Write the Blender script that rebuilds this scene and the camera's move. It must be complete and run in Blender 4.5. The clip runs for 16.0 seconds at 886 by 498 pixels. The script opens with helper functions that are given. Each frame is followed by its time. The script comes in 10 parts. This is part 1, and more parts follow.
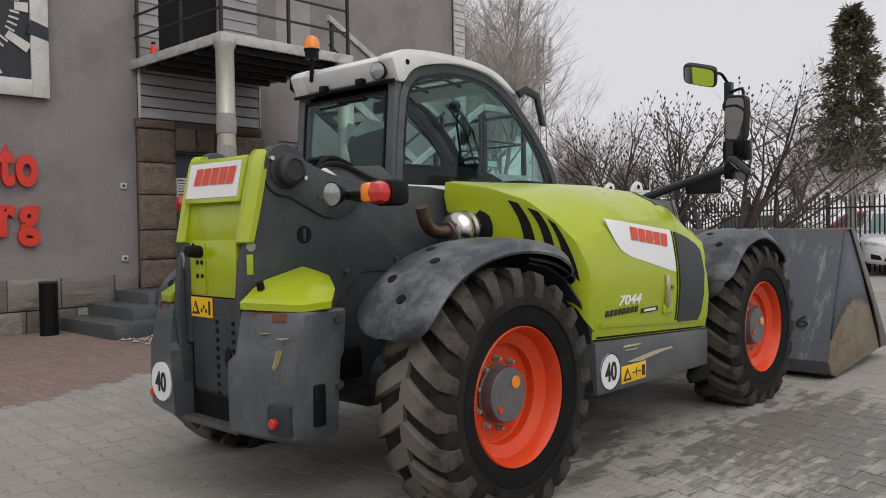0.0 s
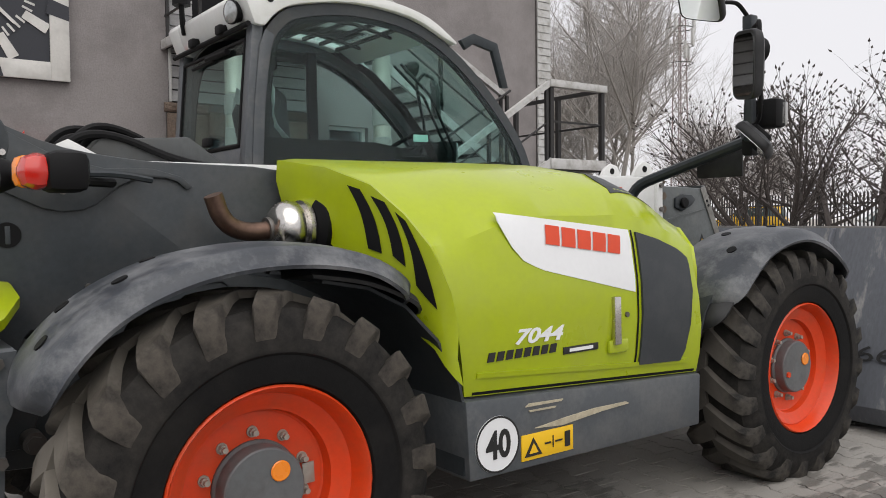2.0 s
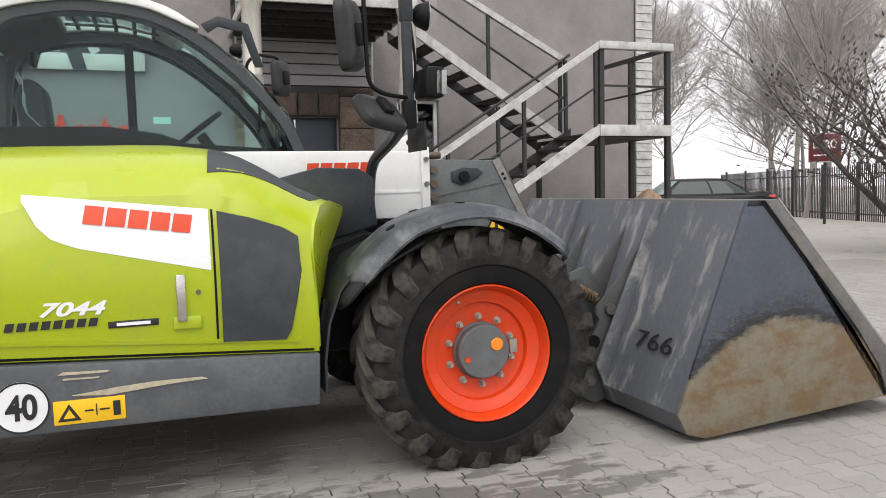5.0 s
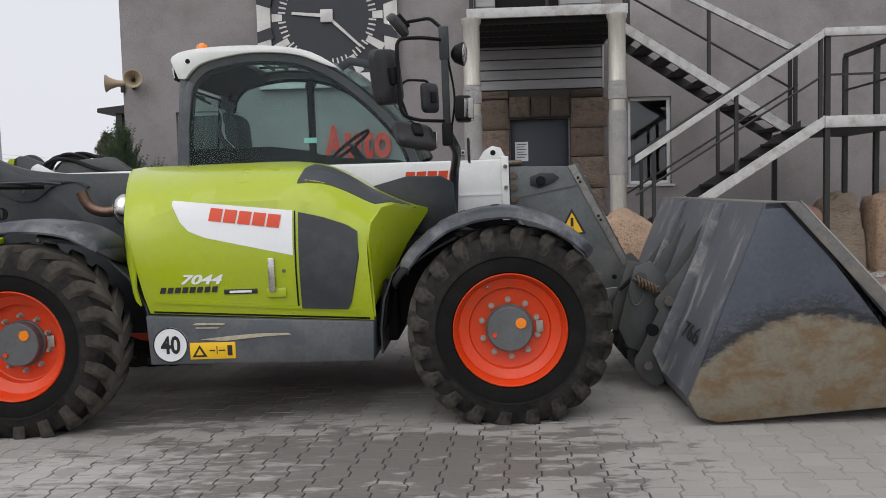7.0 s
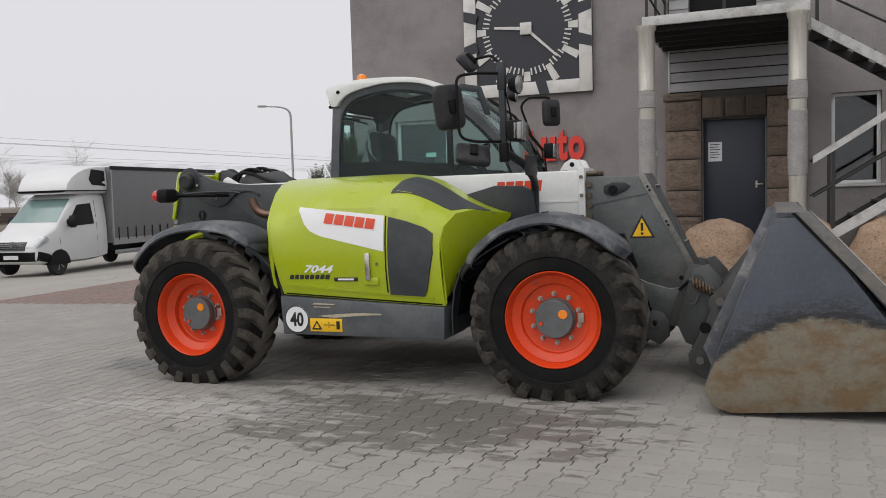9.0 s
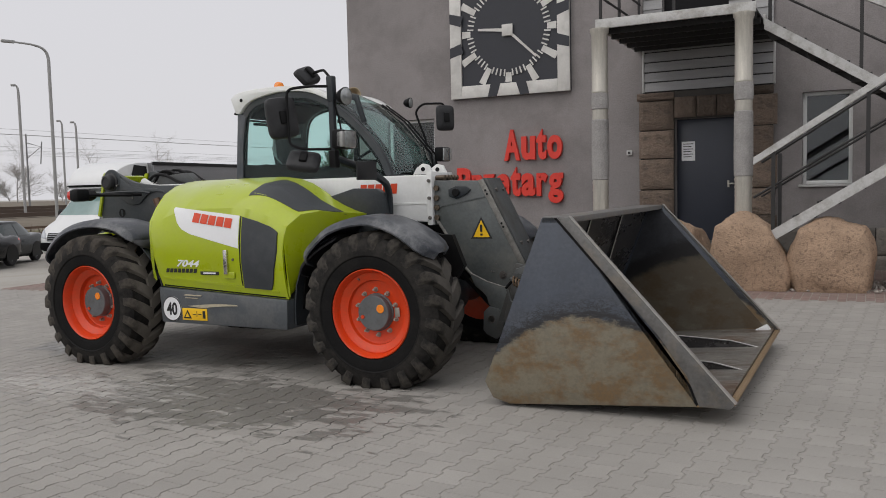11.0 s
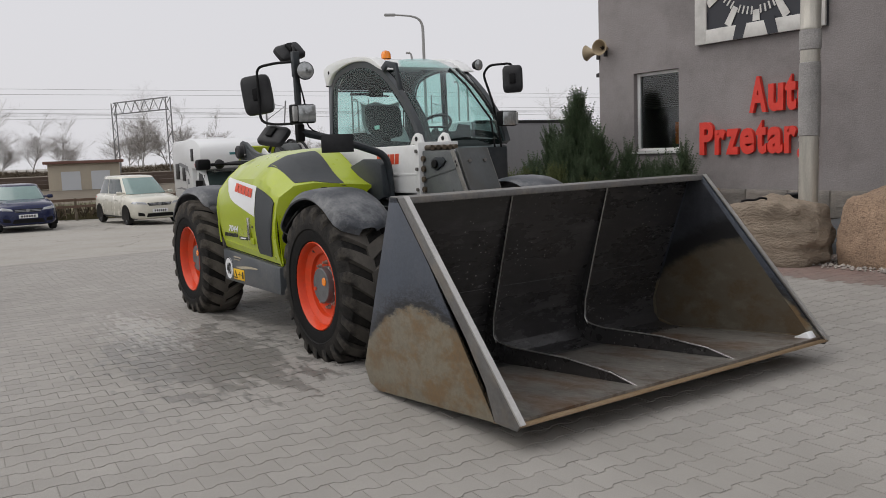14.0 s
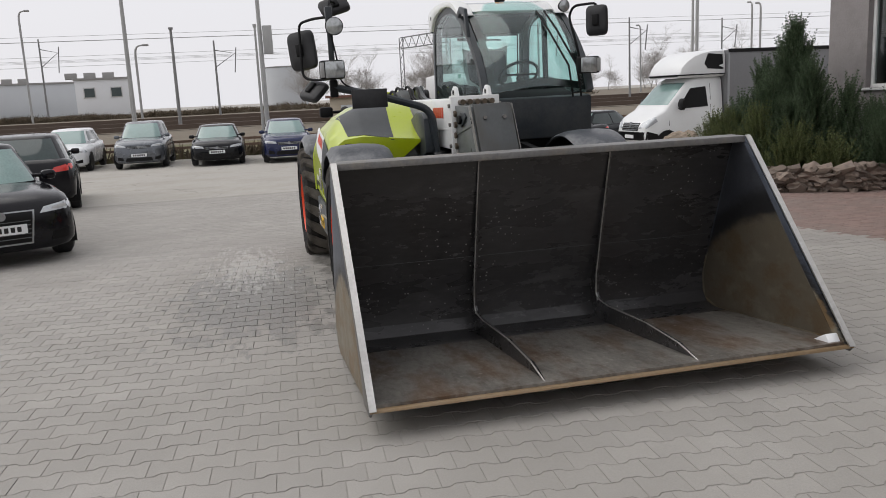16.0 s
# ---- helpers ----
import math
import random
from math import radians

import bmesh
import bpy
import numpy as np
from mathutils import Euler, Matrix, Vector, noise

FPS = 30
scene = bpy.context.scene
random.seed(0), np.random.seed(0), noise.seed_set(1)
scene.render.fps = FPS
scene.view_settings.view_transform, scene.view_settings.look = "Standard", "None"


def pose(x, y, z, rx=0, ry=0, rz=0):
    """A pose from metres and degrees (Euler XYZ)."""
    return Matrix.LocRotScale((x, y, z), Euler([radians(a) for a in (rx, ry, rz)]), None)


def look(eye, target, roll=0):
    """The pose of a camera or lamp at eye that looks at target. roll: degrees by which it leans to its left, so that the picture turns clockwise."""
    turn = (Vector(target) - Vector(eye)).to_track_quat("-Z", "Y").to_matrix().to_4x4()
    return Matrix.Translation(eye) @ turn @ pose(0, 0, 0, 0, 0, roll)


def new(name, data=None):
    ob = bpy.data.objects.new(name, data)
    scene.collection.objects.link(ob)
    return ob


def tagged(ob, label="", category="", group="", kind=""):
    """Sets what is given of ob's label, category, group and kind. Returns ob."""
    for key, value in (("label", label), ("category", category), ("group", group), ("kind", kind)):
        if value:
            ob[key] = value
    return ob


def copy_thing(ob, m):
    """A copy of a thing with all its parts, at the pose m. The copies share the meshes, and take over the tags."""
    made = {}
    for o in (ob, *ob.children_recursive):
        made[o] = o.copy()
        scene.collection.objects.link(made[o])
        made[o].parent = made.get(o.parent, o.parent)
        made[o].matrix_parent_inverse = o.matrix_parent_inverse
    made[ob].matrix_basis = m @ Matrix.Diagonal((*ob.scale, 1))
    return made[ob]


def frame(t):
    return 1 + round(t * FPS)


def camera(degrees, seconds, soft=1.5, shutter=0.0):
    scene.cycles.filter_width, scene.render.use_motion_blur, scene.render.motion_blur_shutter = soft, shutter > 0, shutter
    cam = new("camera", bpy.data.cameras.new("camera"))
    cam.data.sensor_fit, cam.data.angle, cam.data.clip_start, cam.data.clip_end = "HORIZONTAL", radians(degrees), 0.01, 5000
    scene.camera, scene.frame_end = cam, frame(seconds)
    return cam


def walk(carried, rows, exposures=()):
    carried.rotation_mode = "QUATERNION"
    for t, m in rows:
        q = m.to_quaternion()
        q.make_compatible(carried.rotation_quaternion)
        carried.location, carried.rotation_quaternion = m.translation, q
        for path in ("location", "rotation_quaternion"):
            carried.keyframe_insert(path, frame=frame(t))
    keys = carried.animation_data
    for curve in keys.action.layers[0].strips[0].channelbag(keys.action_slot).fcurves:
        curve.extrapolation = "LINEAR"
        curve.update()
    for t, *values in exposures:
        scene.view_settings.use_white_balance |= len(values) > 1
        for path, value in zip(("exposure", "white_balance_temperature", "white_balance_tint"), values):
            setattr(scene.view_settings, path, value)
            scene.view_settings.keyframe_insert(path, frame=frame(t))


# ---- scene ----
cam = camera(56.7, 16.0, soft=0.92)
PATH = [
    (0, (-3.243, -3.727, 1.406), (-1.786, -2.358, 1.360), -0.90),
    (0.5, (-2.689, -3.663, 1.404), (-1.348, -2.181, 1.356), -0.84),
    (1, (-2.121, -3.610, 1.393), (-0.831, -2.082, 1.341), -0.82),
    (1.5, (-1.579, -3.541, 1.407), (-0.351, -1.965, 1.348), -0.69),
    (2, (-1.116, -3.567, 1.424), (0.074, -1.961, 1.359), -0.57),
    (2.5, (-0.635, -3.767, 1.428), (0.503, -2.124, 1.359), -0.65),
    (3, (-0.158, -3.952, 1.442), (0.930, -2.276, 1.364), -0.63),
    (3.2, (-0.018, -4.031, 1.414), (1.076, -2.359, 1.335), -0.54),
    (5.3, (1.749, -5.174, 1.433), (2.234, -3.239, 1.292), -1.26),
    (5.5, (1.902, -5.298, 1.434), (2.250, -3.335, 1.291), -1.34),
    (6, (2.247, -5.594, 1.436), (2.325, -3.601, 1.294), -1.50),
    (6.5, (2.540, -5.902, 1.481), (2.531, -3.908, 1.342), -1.39),
    (7, (2.936, -6.155, 1.471), (2.833, -4.163, 1.333), -1.48),
    (7.5, (3.278, -6.465, 1.478), (3.066, -4.481, 1.337), -1.47),
    (8, (3.650, -6.665, 1.487), (3.227, -4.715, 1.352), -1.66),
    (8.2, (3.831, -6.747, 1.501), (3.299, -4.824, 1.367), -1.86),
    (10.3, (5.742, -6.862, 1.542), (4.909, -5.049, 1.408), -1.38),
    (10.5, (5.973, -6.791, 1.534), (5.115, -4.990, 1.396), -1.28),
    (11, (6.494, -6.489, 1.560), (5.571, -4.721, 1.417), -1.29),
    (11.5, (6.982, -6.127, 1.563), (5.947, -4.422, 1.419), -1.40),
    (12, (7.520, -5.784, 1.603), (6.384, -4.144, 1.457), -1.42),
    (12.5, (7.894, -5.318, 1.583), (6.646, -3.762, 1.435), -1.54),
    (13, (8.343, -4.905, 1.605), (6.954, -3.474, 1.448), -1.77),
    (13.5, (8.632, -4.407, 1.626), (7.096, -3.139, 1.429), -2.02),
    (13.9, (8.899, -4.002, 1.615), (7.268, -2.865, 1.395), -2.17),
    (14, (8.942, -3.883, 1.620), (7.289, -2.780, 1.388), -2.18),
    (14.5, (9.050, -3.303, 1.604), (7.316, -2.355, 1.298), -2.33),
    (15, (9.261, -2.791, 1.628), (7.454, -2.003, 1.290), -2.58),
    (15.5, (9.409, -2.279, 1.689), (7.537, -1.687, 1.310), -2.75),
    (16, (9.579, -1.806, 1.741), (7.663, -1.367, 1.370), -2.81),
]
EXPOSURES = [(0.0, 0.06, 6490), (1.0, 0.04, 6470), (2.0, 0.36, 6500), (3.0, 0.42, 6560), (5.5, 0.86, 6400), (6.5, 0.40, 6250), (7.5, 0.18, 6270), (8.0, 0.2, 6340), (10.5, 0.03, 6450), (13.5, 0.06, 6450), (14.5, 0.08, 6450), (16.0, 0.27, 6430)]
walk(cam, [(t, look(eye, target, roll)) for t, eye, target, roll in PATH], EXPOSURES)

# ---- world and light: a dull, overcast winter day ----
world = bpy.data.worlds.new("overcast_sky")
world.use_nodes = True
scene.world = world
wn, wl = world.node_tree.nodes, world.node_tree.links
wn.clear()
sky = wn.new("ShaderNodeTexSky")
sky.sky_type, sky.sun_disc = "NISHITA", False
sky.sun_elevation, sky.sun_rotation = radians(50), radians(215)
sky.dust_density = 6.0
wmix = wn.new("ShaderNodeMix")
wmix.data_type = "RGBA"
wmix.inputs[0].default_value = 0.93
wscale = wn.new("ShaderNodeVectorMath")
wscale.operation = "SCALE"
wscale.inputs[3].default_value = 0.1
wl.new(sky.outputs[0], wscale.inputs[0])
wl.new(wscale.outputs[0], wmix.inputs[6])
wmix.inputs[7].default_value = (0.715, 0.705, 0.728, 1)
wbg = wn.new("ShaderNodeBackground")
wbg.inputs[1].default_value = 1.0
wo = wn.new("ShaderNodeOutputWorld")
wl.new(wmix.outputs[2], wbg.inputs[0])
wl.new(wbg.outputs[0], wo.inputs[0])
sun_data = bpy.data.lights.new("sun", "SUN")
sun_data.energy, sun_data.angle, sun_data.color = 1.3, radians(75), (1.0, 0.97, 0.93)
sun = new("sun", sun_data)
sun.matrix_world = look((-4, -9, 14), (0, 0, 0))


# ---- materials ----
def mat(name, col, rough=0.6, metal=0.0, var=0.12, scale=3.0, fine=40.0, bump=0.0, bscale=80.0,
        coat=0.0, dirt=None, dirt_amount=0.0, dirt_scale=2.0, rand=0.0, island=0.0, stretch=None, ramp=(0.45, 0.65), spec=0.5):
    """A painted, stone, rubber or plastic surface: colour varied at two scales, optional dirt patches and relief."""
    m = bpy.data.materials.new(name)
    m.use_nodes = True
    n, l = m.node_tree.nodes, m.node_tree.links
    bsdf = n["Principled BSDF"]
    bsdf.inputs["Metallic"].default_value = metal
    bsdf.inputs["Coat Weight"].default_value = coat
    bsdf.inputs["Coat Roughness"].default_value = 0.08
    bsdf.inputs["Specular IOR Level"].default_value = spec
    tc = n.new("ShaderNodeTexCoord")
    src = tc.outputs["Object"]
    if stretch:
        mp = n.new("ShaderNodeMapping")
        mp.inputs["Scale"].default_value = stretch
        l.new(src, mp.inputs[0])
        src = mp.outputs[0]

    def nz(s, detail=4.0, r=0.6):
        t = n.new("ShaderNodeTexNoise")
        t.inputs["Scale"].default_value, t.inputs["Detail"].default_value, t.inputs["Roughness"].default_value = s, detail, r
        l.new(src, t.inputs["Vector"])
        return t.outputs["Fac"]

    def math_(op, a, b):
        q = n.new("ShaderNodeMath")
        q.operation = op
        for i, v in enumerate((a, b)):
            if isinstance(v, (int, float)):
                q.inputs[i].default_value = v
            else:
                l.new(v, q.inputs[i])
        return q.outputs[0]

    big, small = nz(scale), nz(fine)
    v = math_("ADD", math_("MULTIPLY", math_("SUBTRACT", big, 0.5), 2.2 * var), math_("MULTIPLY", math_("SUBTRACT", small, 0.5), 2.4 * var))
    if rand:
        oi = n.new("ShaderNodeObjectInfo")
        v = math_("ADD", v, math_("MULTIPLY", math_("SUBTRACT", oi.outputs["Random"], 0.5), 2 * rand))
    if island:
        ge = n.new("ShaderNodeNewGeometry")
        v = math_("ADD", v, math_("MULTIPLY", math_("SUBTRACT", ge.outputs["Random Per Island"], 0.5), 2 * island))
    v = math_("ADD", v, 1.0)
    sc = n.new("ShaderNodeVectorMath")
    sc.operation = "SCALE"
    sc.inputs[0].default_value = col
    l.new(v, sc.inputs[3])
    out = sc.outputs[0]
    rv = math_("ADD", math_("MULTIPLY", math_("SUBTRACT", big, 0.5), 0.25), rough)
    if dirt:
        mr = n.new("ShaderNodeMapRange")
        mr.inputs[1].default_value, mr.inputs[2].default_value = ramp
        l.new(nz(dirt_scale, 8.0, 0.7), mr.inputs[0])
        f = math_("MULTIPLY", mr.outputs[0], dirt_amount)
        mx = n.new("ShaderNodeMix")
        mx.data_type = "RGBA"
        l.new(f, mx.inputs[0])
        l.new(out, mx.inputs[6])
        mx.inputs[7].default_value = (*dirt, 1)
        out = mx.outputs[2]
        rv = math_("ADD", rv, math_("MULTIPLY", f, 0.25))
    l.new(out, bsdf.inputs["Base Color"])
    l.new(rv, bsdf.inputs["Roughness"])
    if bump:
        b = n.new("ShaderNodeBump")
        b.inputs["Strength"].default_value, b.inputs["Distance"].default_value = 1.0, bump
        l.new(nz(bscale, 6.0, 0.65), b.inputs["Height"])
        l.new(b.outputs[0], bsdf.inputs["Normal"])
    return m


def glass(name, tint, gloss=0.02, face_on=0.042):
    """A thin pane: tinted see-through, with a mirror sheen by Fresnel."""
    m = bpy.data.materials.new(name)
    m.use_nodes = True
    n, l = m.node_tree.nodes, m.node_tree.links
    n.clear()
    tr, gl, lw, mx, out = (n.new("ShaderNode" + k) for k in ("BsdfTransparent", "BsdfGlossy", "LayerWeight", "MixShader", "OutputMaterial"))
    tr.inputs[0].default_value = (*tint, 1)
    gl.inputs["Roughness"].default_value = gloss
    lw.inputs[0].default_value = 0.5
    pw, sc = n.new("ShaderNodeMath"), n.new("ShaderNodeMath")
    pw.operation, pw.inputs[1].default_value = "POWER", 5.0
    sc.operation, sc.inputs[1].default_value, sc.inputs[2].default_value = "MULTIPLY_ADD", 0.92 - face_on, face_on
    l.new(lw.outputs["Facing"], pw.inputs[0])
    l.new(pw.outputs[0], sc.inputs[0])
    l.new(sc.outputs[0], mx.inputs[0])
    l.new(tr.outputs[0], mx.inputs[1])
    l.new(gl.outputs[0], mx.inputs[2])
    l.new(mx.outputs[0], out.inputs[0])
    return m


def mirror_mat():
    m = bpy.data.materials.new("mirror_glass")
    m.use_nodes = True
    b = m.node_tree.nodes["Principled BSDF"]
    b.inputs["Base Color"].default_value, b.inputs["Metallic"].default_value, b.inputs["Roughness"].default_value = (0.8, 0.82, 0.82, 1), 1, 0.03
    return m


LIME = mat("lime_paint", (0.352, 0.432, 0.003), 0.30, spec=0.4, var=0.06, coat=0.38, bump=0.0002, bscale=12, dirt=(0.30, 0.30, 0.12), dirt_amount=0.18)
LIME.node_tree.nodes["Principled BSDF"].inputs["Coat Roughness"].default_value = 0.10
GREY = mat("anthracite_paint", (0.026, 0.032, 0.037), 0.40, spec=0.28, var=0.25, coat=0.05, dirt=(0.075, 0.072, 0.068), dirt_amount=0.35, dirt_scale=3.5, bump=0.0002, bscale=40)
SILLG = mat("slate_grey_paint", (0.066, 0.074, 0.082), 0.45, var=0.15, coat=0.08, dirt=(0.17, 0.165, 0.16), dirt_amount=0.35, dirt_scale=5, bump=0.0005)
HEADG = mat("scuffed_grey_green_paint", (0.082, 0.091, 0.091), 0.42, var=0.3, scale=2.5, fine=45, coat=0.05, dirt=(0.19, 0.182, 0.16), dirt_amount=0.5, dirt_scale=3.5, ramp=(0.5, 0.72), bump=0.0006)
WORNEDGE = mat("rubbed_bare_edge", (0.20, 0.195, 0.18), 0.45, metal=0.2, var=0.35, scale=8, dirt=(0.09, 0.085, 0.075), dirt_amount=0.6, dirt_scale=9)
BEDGE2 = mat("rusty_spring_steel", (0.13, 0.085, 0.05), 0.6, metal=0.2, var=0.3, scale=10)
MESHG = mat("dark_mesh_panel", (0.036, 0.041, 0.046), 0.5, spec=0.35, var=0.2, fine=160, dirt=(0.10, 0.10, 0.10), dirt_amount=0.25, dirt_scale=6, bump=0.0006, bscale=220)
FRAMEG = mat("grey_frame_paint", (0.046, 0.053, 0.058), 0.42, spec=0.3, var=0.22, coat=0.05, dirt=(0.10, 0.096, 0.09), dirt_amount=0.35, dirt_scale=3.5, bump=0.0002, bscale=40)
WORN = mat("worn_grey_steel", (0.062, 0.067, 0.068), 0.5, var=0.25, dirt=(0.045, 0.04, 0.033), dirt_amount=0.6, dirt_scale=5, bump=0.001, stretch=(1, 1, 0.5))
WHITE = mat("white_paint", (0.72, 0.73, 0.72), 0.35, var=0.05, coat=0.4, dirt=(0.45, 0.44, 0.40), dirt_amount=0.25)
STICKER = mat("white_sticker", (0.74, 0.75, 0.76), 0.4, var=0.03)
CLRED = mat("red_sticker", (0.62, 0.055, 0.012), 0.4, var=0.04)
RIM = mat("orange_red_paint", (0.66, 0.050, 0.006), 0.40, spec=0.35, var=0.1, coat=0.15, dirt=(0.25, 0.09, 0.045), dirt_amount=0.3, dirt_scale=4)
TYRE = mat("dusty_rubber", (0.0075, 0.0074, 0.0075), 0.72, spec=0.14, var=0.3, dirt=(0.040, 0.036, 0.031), dirt_amount=0.35, dirt_scale=3.0, ramp=(0.48, 0.76), bump=0.0015, bscale=70)
LUGB = mat("worn_tread_rubber", (0.014, 0.0135, 0.013), 0.7, spec=0.2, var=0.4, scale=6, dirt=(0.13, 0.115, 0.095), dirt_amount=0.65, dirt_scale=5.0, ramp=(0.46, 0.70), bump=0.0015, bscale=70)
TYRED = mat("muddy_rubber", (0.020, 0.0185, 0.017), 0.8, spec=0.2, var=0.35, scale=4, fine=40, dirt=(0.115, 0.100, 0.080), dirt_amount=0.75, dirt_scale=3.2, ramp=(0.44, 0.68), bump=0.002, bscale=60)
LUGM = mat("dusty_tread_rubber", (0.030, 0.0275, 0.025), 0.8, spec=0.2, var=0.4, scale=6, dirt=(0.115, 0.100, 0.082), dirt_amount=0.7, dirt_scale=5.0, ramp=(0.42, 0.66), bump=0.0015, bscale=70)


def dusted(m, reach, colour, amount):
    """Pale road dust on the middle of a tread, out to a ragged line at that distance from the wheel's mid-plane."""
    n, l = m.node_tree.nodes, m.node_tree.links
    bsdf = n["Principled BSDF"]
    base = bsdf.inputs["Base Color"].links[0].from_socket
    tc, sx, ab, nz, ad, mr, mu, mx = (n.new("ShaderNode" + k) for k in ("TexCoord", "SeparateXYZ", "Math", "TexNoise", "Math", "MapRange", "Math", "Mix"))
    l.new(tc.outputs["Object"], sx.inputs[0])
    ab.operation = "ABSOLUTE"
    l.new(sx.outputs[1], ab.inputs[0])
    nz.inputs["Scale"].default_value, nz.inputs["Detail"].default_value, nz.inputs["Roughness"].default_value = 9.0, 8, 0.7
    l.new(tc.outputs["Object"], nz.inputs["Vector"])
    ad.operation, ad.inputs[1].default_value = "MULTIPLY_ADD", 0.22
    l.new(nz.outputs["Fac"], ad.inputs[0])
    l.new(ab.outputs[0], ad.inputs[2])
    mr.inputs[1].default_value, mr.inputs[2].default_value, mr.inputs[3].default_value, mr.inputs[4].default_value = reach + 0.06, reach + 0.16, 1.0, 0.0
    l.new(ad.outputs[0], mr.inputs[0])
    mu.operation, mu.inputs[1].default_value = "MULTIPLY", amount
    l.new(mr.outputs[0], mu.inputs[0])
    mx.data_type = "RGBA"
    l.new(mu.outputs[0], mx.inputs[0])
    l.new(base, mx.inputs[6])
    mx.inputs[7].default_value = (*colour, 1)
    l.new(mx.outputs[2], bsdf.inputs["Base Color"])


def shoulder_dust(m, radius, colour, amount):
    """Dust on the raised shoulder of a tyre, outside that radius from its axle."""
    n, l = m.node_tree.nodes, m.node_tree.links
    bsdf = n["Principled BSDF"]
    base = bsdf.inputs["Base Color"].links[0].from_socket
    tc, mp, ln, mr, nz, nr, mu, sc, mx = (n.new("ShaderNode" + k) for k in ("TexCoord", "Mapping", "VectorMath", "MapRange", "TexNoise", "MapRange", "Math", "Math", "Mix"))
    mp.inputs["Scale"].default_value = (1, 0, 1)
    l.new(tc.outputs["Object"], mp.inputs[0])
    ln.operation = "LENGTH"
    l.new(mp.outputs[0], ln.inputs[0])
    mr.inputs[1].default_value, mr.inputs[2].default_value = radius - 0.006, radius + 0.012
    l.new(ln.outputs["Value"], mr.inputs[0])
    nz.inputs["Scale"].default_value, nz.inputs["Detail"].default_value, nz.inputs["Roughness"].default_value = 7.0, 9, 0.72
    l.new(tc.outputs["Object"], nz.inputs["Vector"])
    nr.inputs[1].default_value, nr.inputs[2].default_value = 0.36, 0.66
    l.new(nz.outputs["Fac"], nr.inputs[0])
    mu.operation = "MULTIPLY"
    l.new(mr.outputs[0], mu.inputs[0])
    l.new(nr.outputs[0], mu.inputs[1])
    sc.operation, sc.inputs[1].default_value = "MULTIPLY", amount
    l.new(mu.outputs[0], sc.inputs[0])
    mx.data_type = "RGBA"
    l.new(sc.outputs[0], mx.inputs[0])
    l.new(base, mx.inputs[6])
    mx.inputs[7].default_value = (*colour, 1)
    l.new(mx.outputs[2], bsdf.inputs["Base Color"])


shoulder_dust(TYRE, 0.455, (0.046, 0.042, 0.037), 0.7)
dusted(LUGM, 0.13, (0.165, 0.150, 0.128), 0.85)
dusted(TYRED, 0.13, (0.150, 0.135, 0.112), 0.75)
dusted(LUGB, 0.14, (0.115, 0.105, 0.092), 0.6)
PLASTIC = mat("black_plastic", (0.011, 0.0115, 0.013), 0.5, spec=0.4, var=0.15, dirt=(0.09, 0.09, 0.09), dirt_amount=0.25, bump=0.0004, bscale=200)
FENDER = mat("scuffed_fender_plastic", (0.036, 0.041, 0.050), 0.40, spec=0.5, var=0.3, fine=60, dirt=(0.23, 0.235, 0.24), dirt_amount=0.75, dirt_scale=3.6, ramp=(0.47, 0.68), bump=0.0006, bscale=90)
BLACK = mat("matt_black", (0.005, 0.005, 0.0055), 0.6, spec=0.2, var=0.1)
INNER = mat("dark_interior", (0.007, 0.007, 0.008), 0.7, spec=0.2, var=0.2)
CHROME = mat("steel_bright", (0.6, 0.58, 0.55), 0.22, metal=1, var=0.1, dirt=(0.3, 0.25, 0.2), dirt_amount=0.4, dirt_scale=12)
RUSTPIPE = mat("heat_stained_pipe", (0.16, 0.10, 0.075), 0.4, metal=0.8, var=0.3, scale=9)
BOLT = mat("greasy_steel", (0.16, 0.15, 0.14), 0.4, metal=0.7, var=0.2)
HUB = mat("hub_grey", (0.105, 0.112, 0.116), 0.45, var=0.15, dirt=(0.05, 0.045, 0.04), dirt_amount=0.4, dirt_scale=8)
ORANGE = mat("orange_lens", (0.85, 0.24, 0.01), 0.25, var=0.05, coat=0.5)
REDL = mat("red_lens", (0.55, 0.02, 0.012), 0.2, var=0.08, coat=0.6)
YELLOW = mat("yellow_sticker", (0.80, 0.48, 0.01), 0.4, var=0.04)
INK = mat("black_ink", (0.012, 0.012, 0.012), 0.5, var=0.05)
SMOKED = mat("clear_grey_lens", (0.3, 0.3, 0.29), 0.15, var=0.2, coat=0.8)
GREASE = mat("greasy_brass_fittings", (0.11, 0.085, 0.06), 0.4, metal=0.5, var=0.35, scale=20)
NUT = mat("dull_wheel_nut", (0.36, 0.34, 0.30), 0.45, metal=0.5, var=0.2)
LENS = mat("clear_lamp_lens", (0.36, 0.375, 0.375), 0.12, metal=0.6, var=0.25, scale=40, coat=1.0)
CABGLASS = glass("green_tinted_glass", (0.85, 0.945, 0.93), 0.02, 0.018)
WSGLASS = glass("sky_lit_windscreen_glass", (0.80, 0.925, 0.91), 0.05, 0.065)
WINGLASS = glass("double_glazing", (0.78, 0.82, 0.82), 0.02, 0.06)
CARGLASS = mat("car_window_glass", (0.030, 0.046, 0.045), 0.05, var=0.3, scale=2, coat=0.3)
CARGLASS.node_tree.nodes["Principled BSDF"].inputs["IOR"].default_value = 1.45
MIRROR = mirror_mat()
PLASTIC_FOIL = mat("clear_plastic_foil", (0.46, 0.50, 0.49), 0.25, var=0.2, scale=14, bump=0.006, bscale=14)
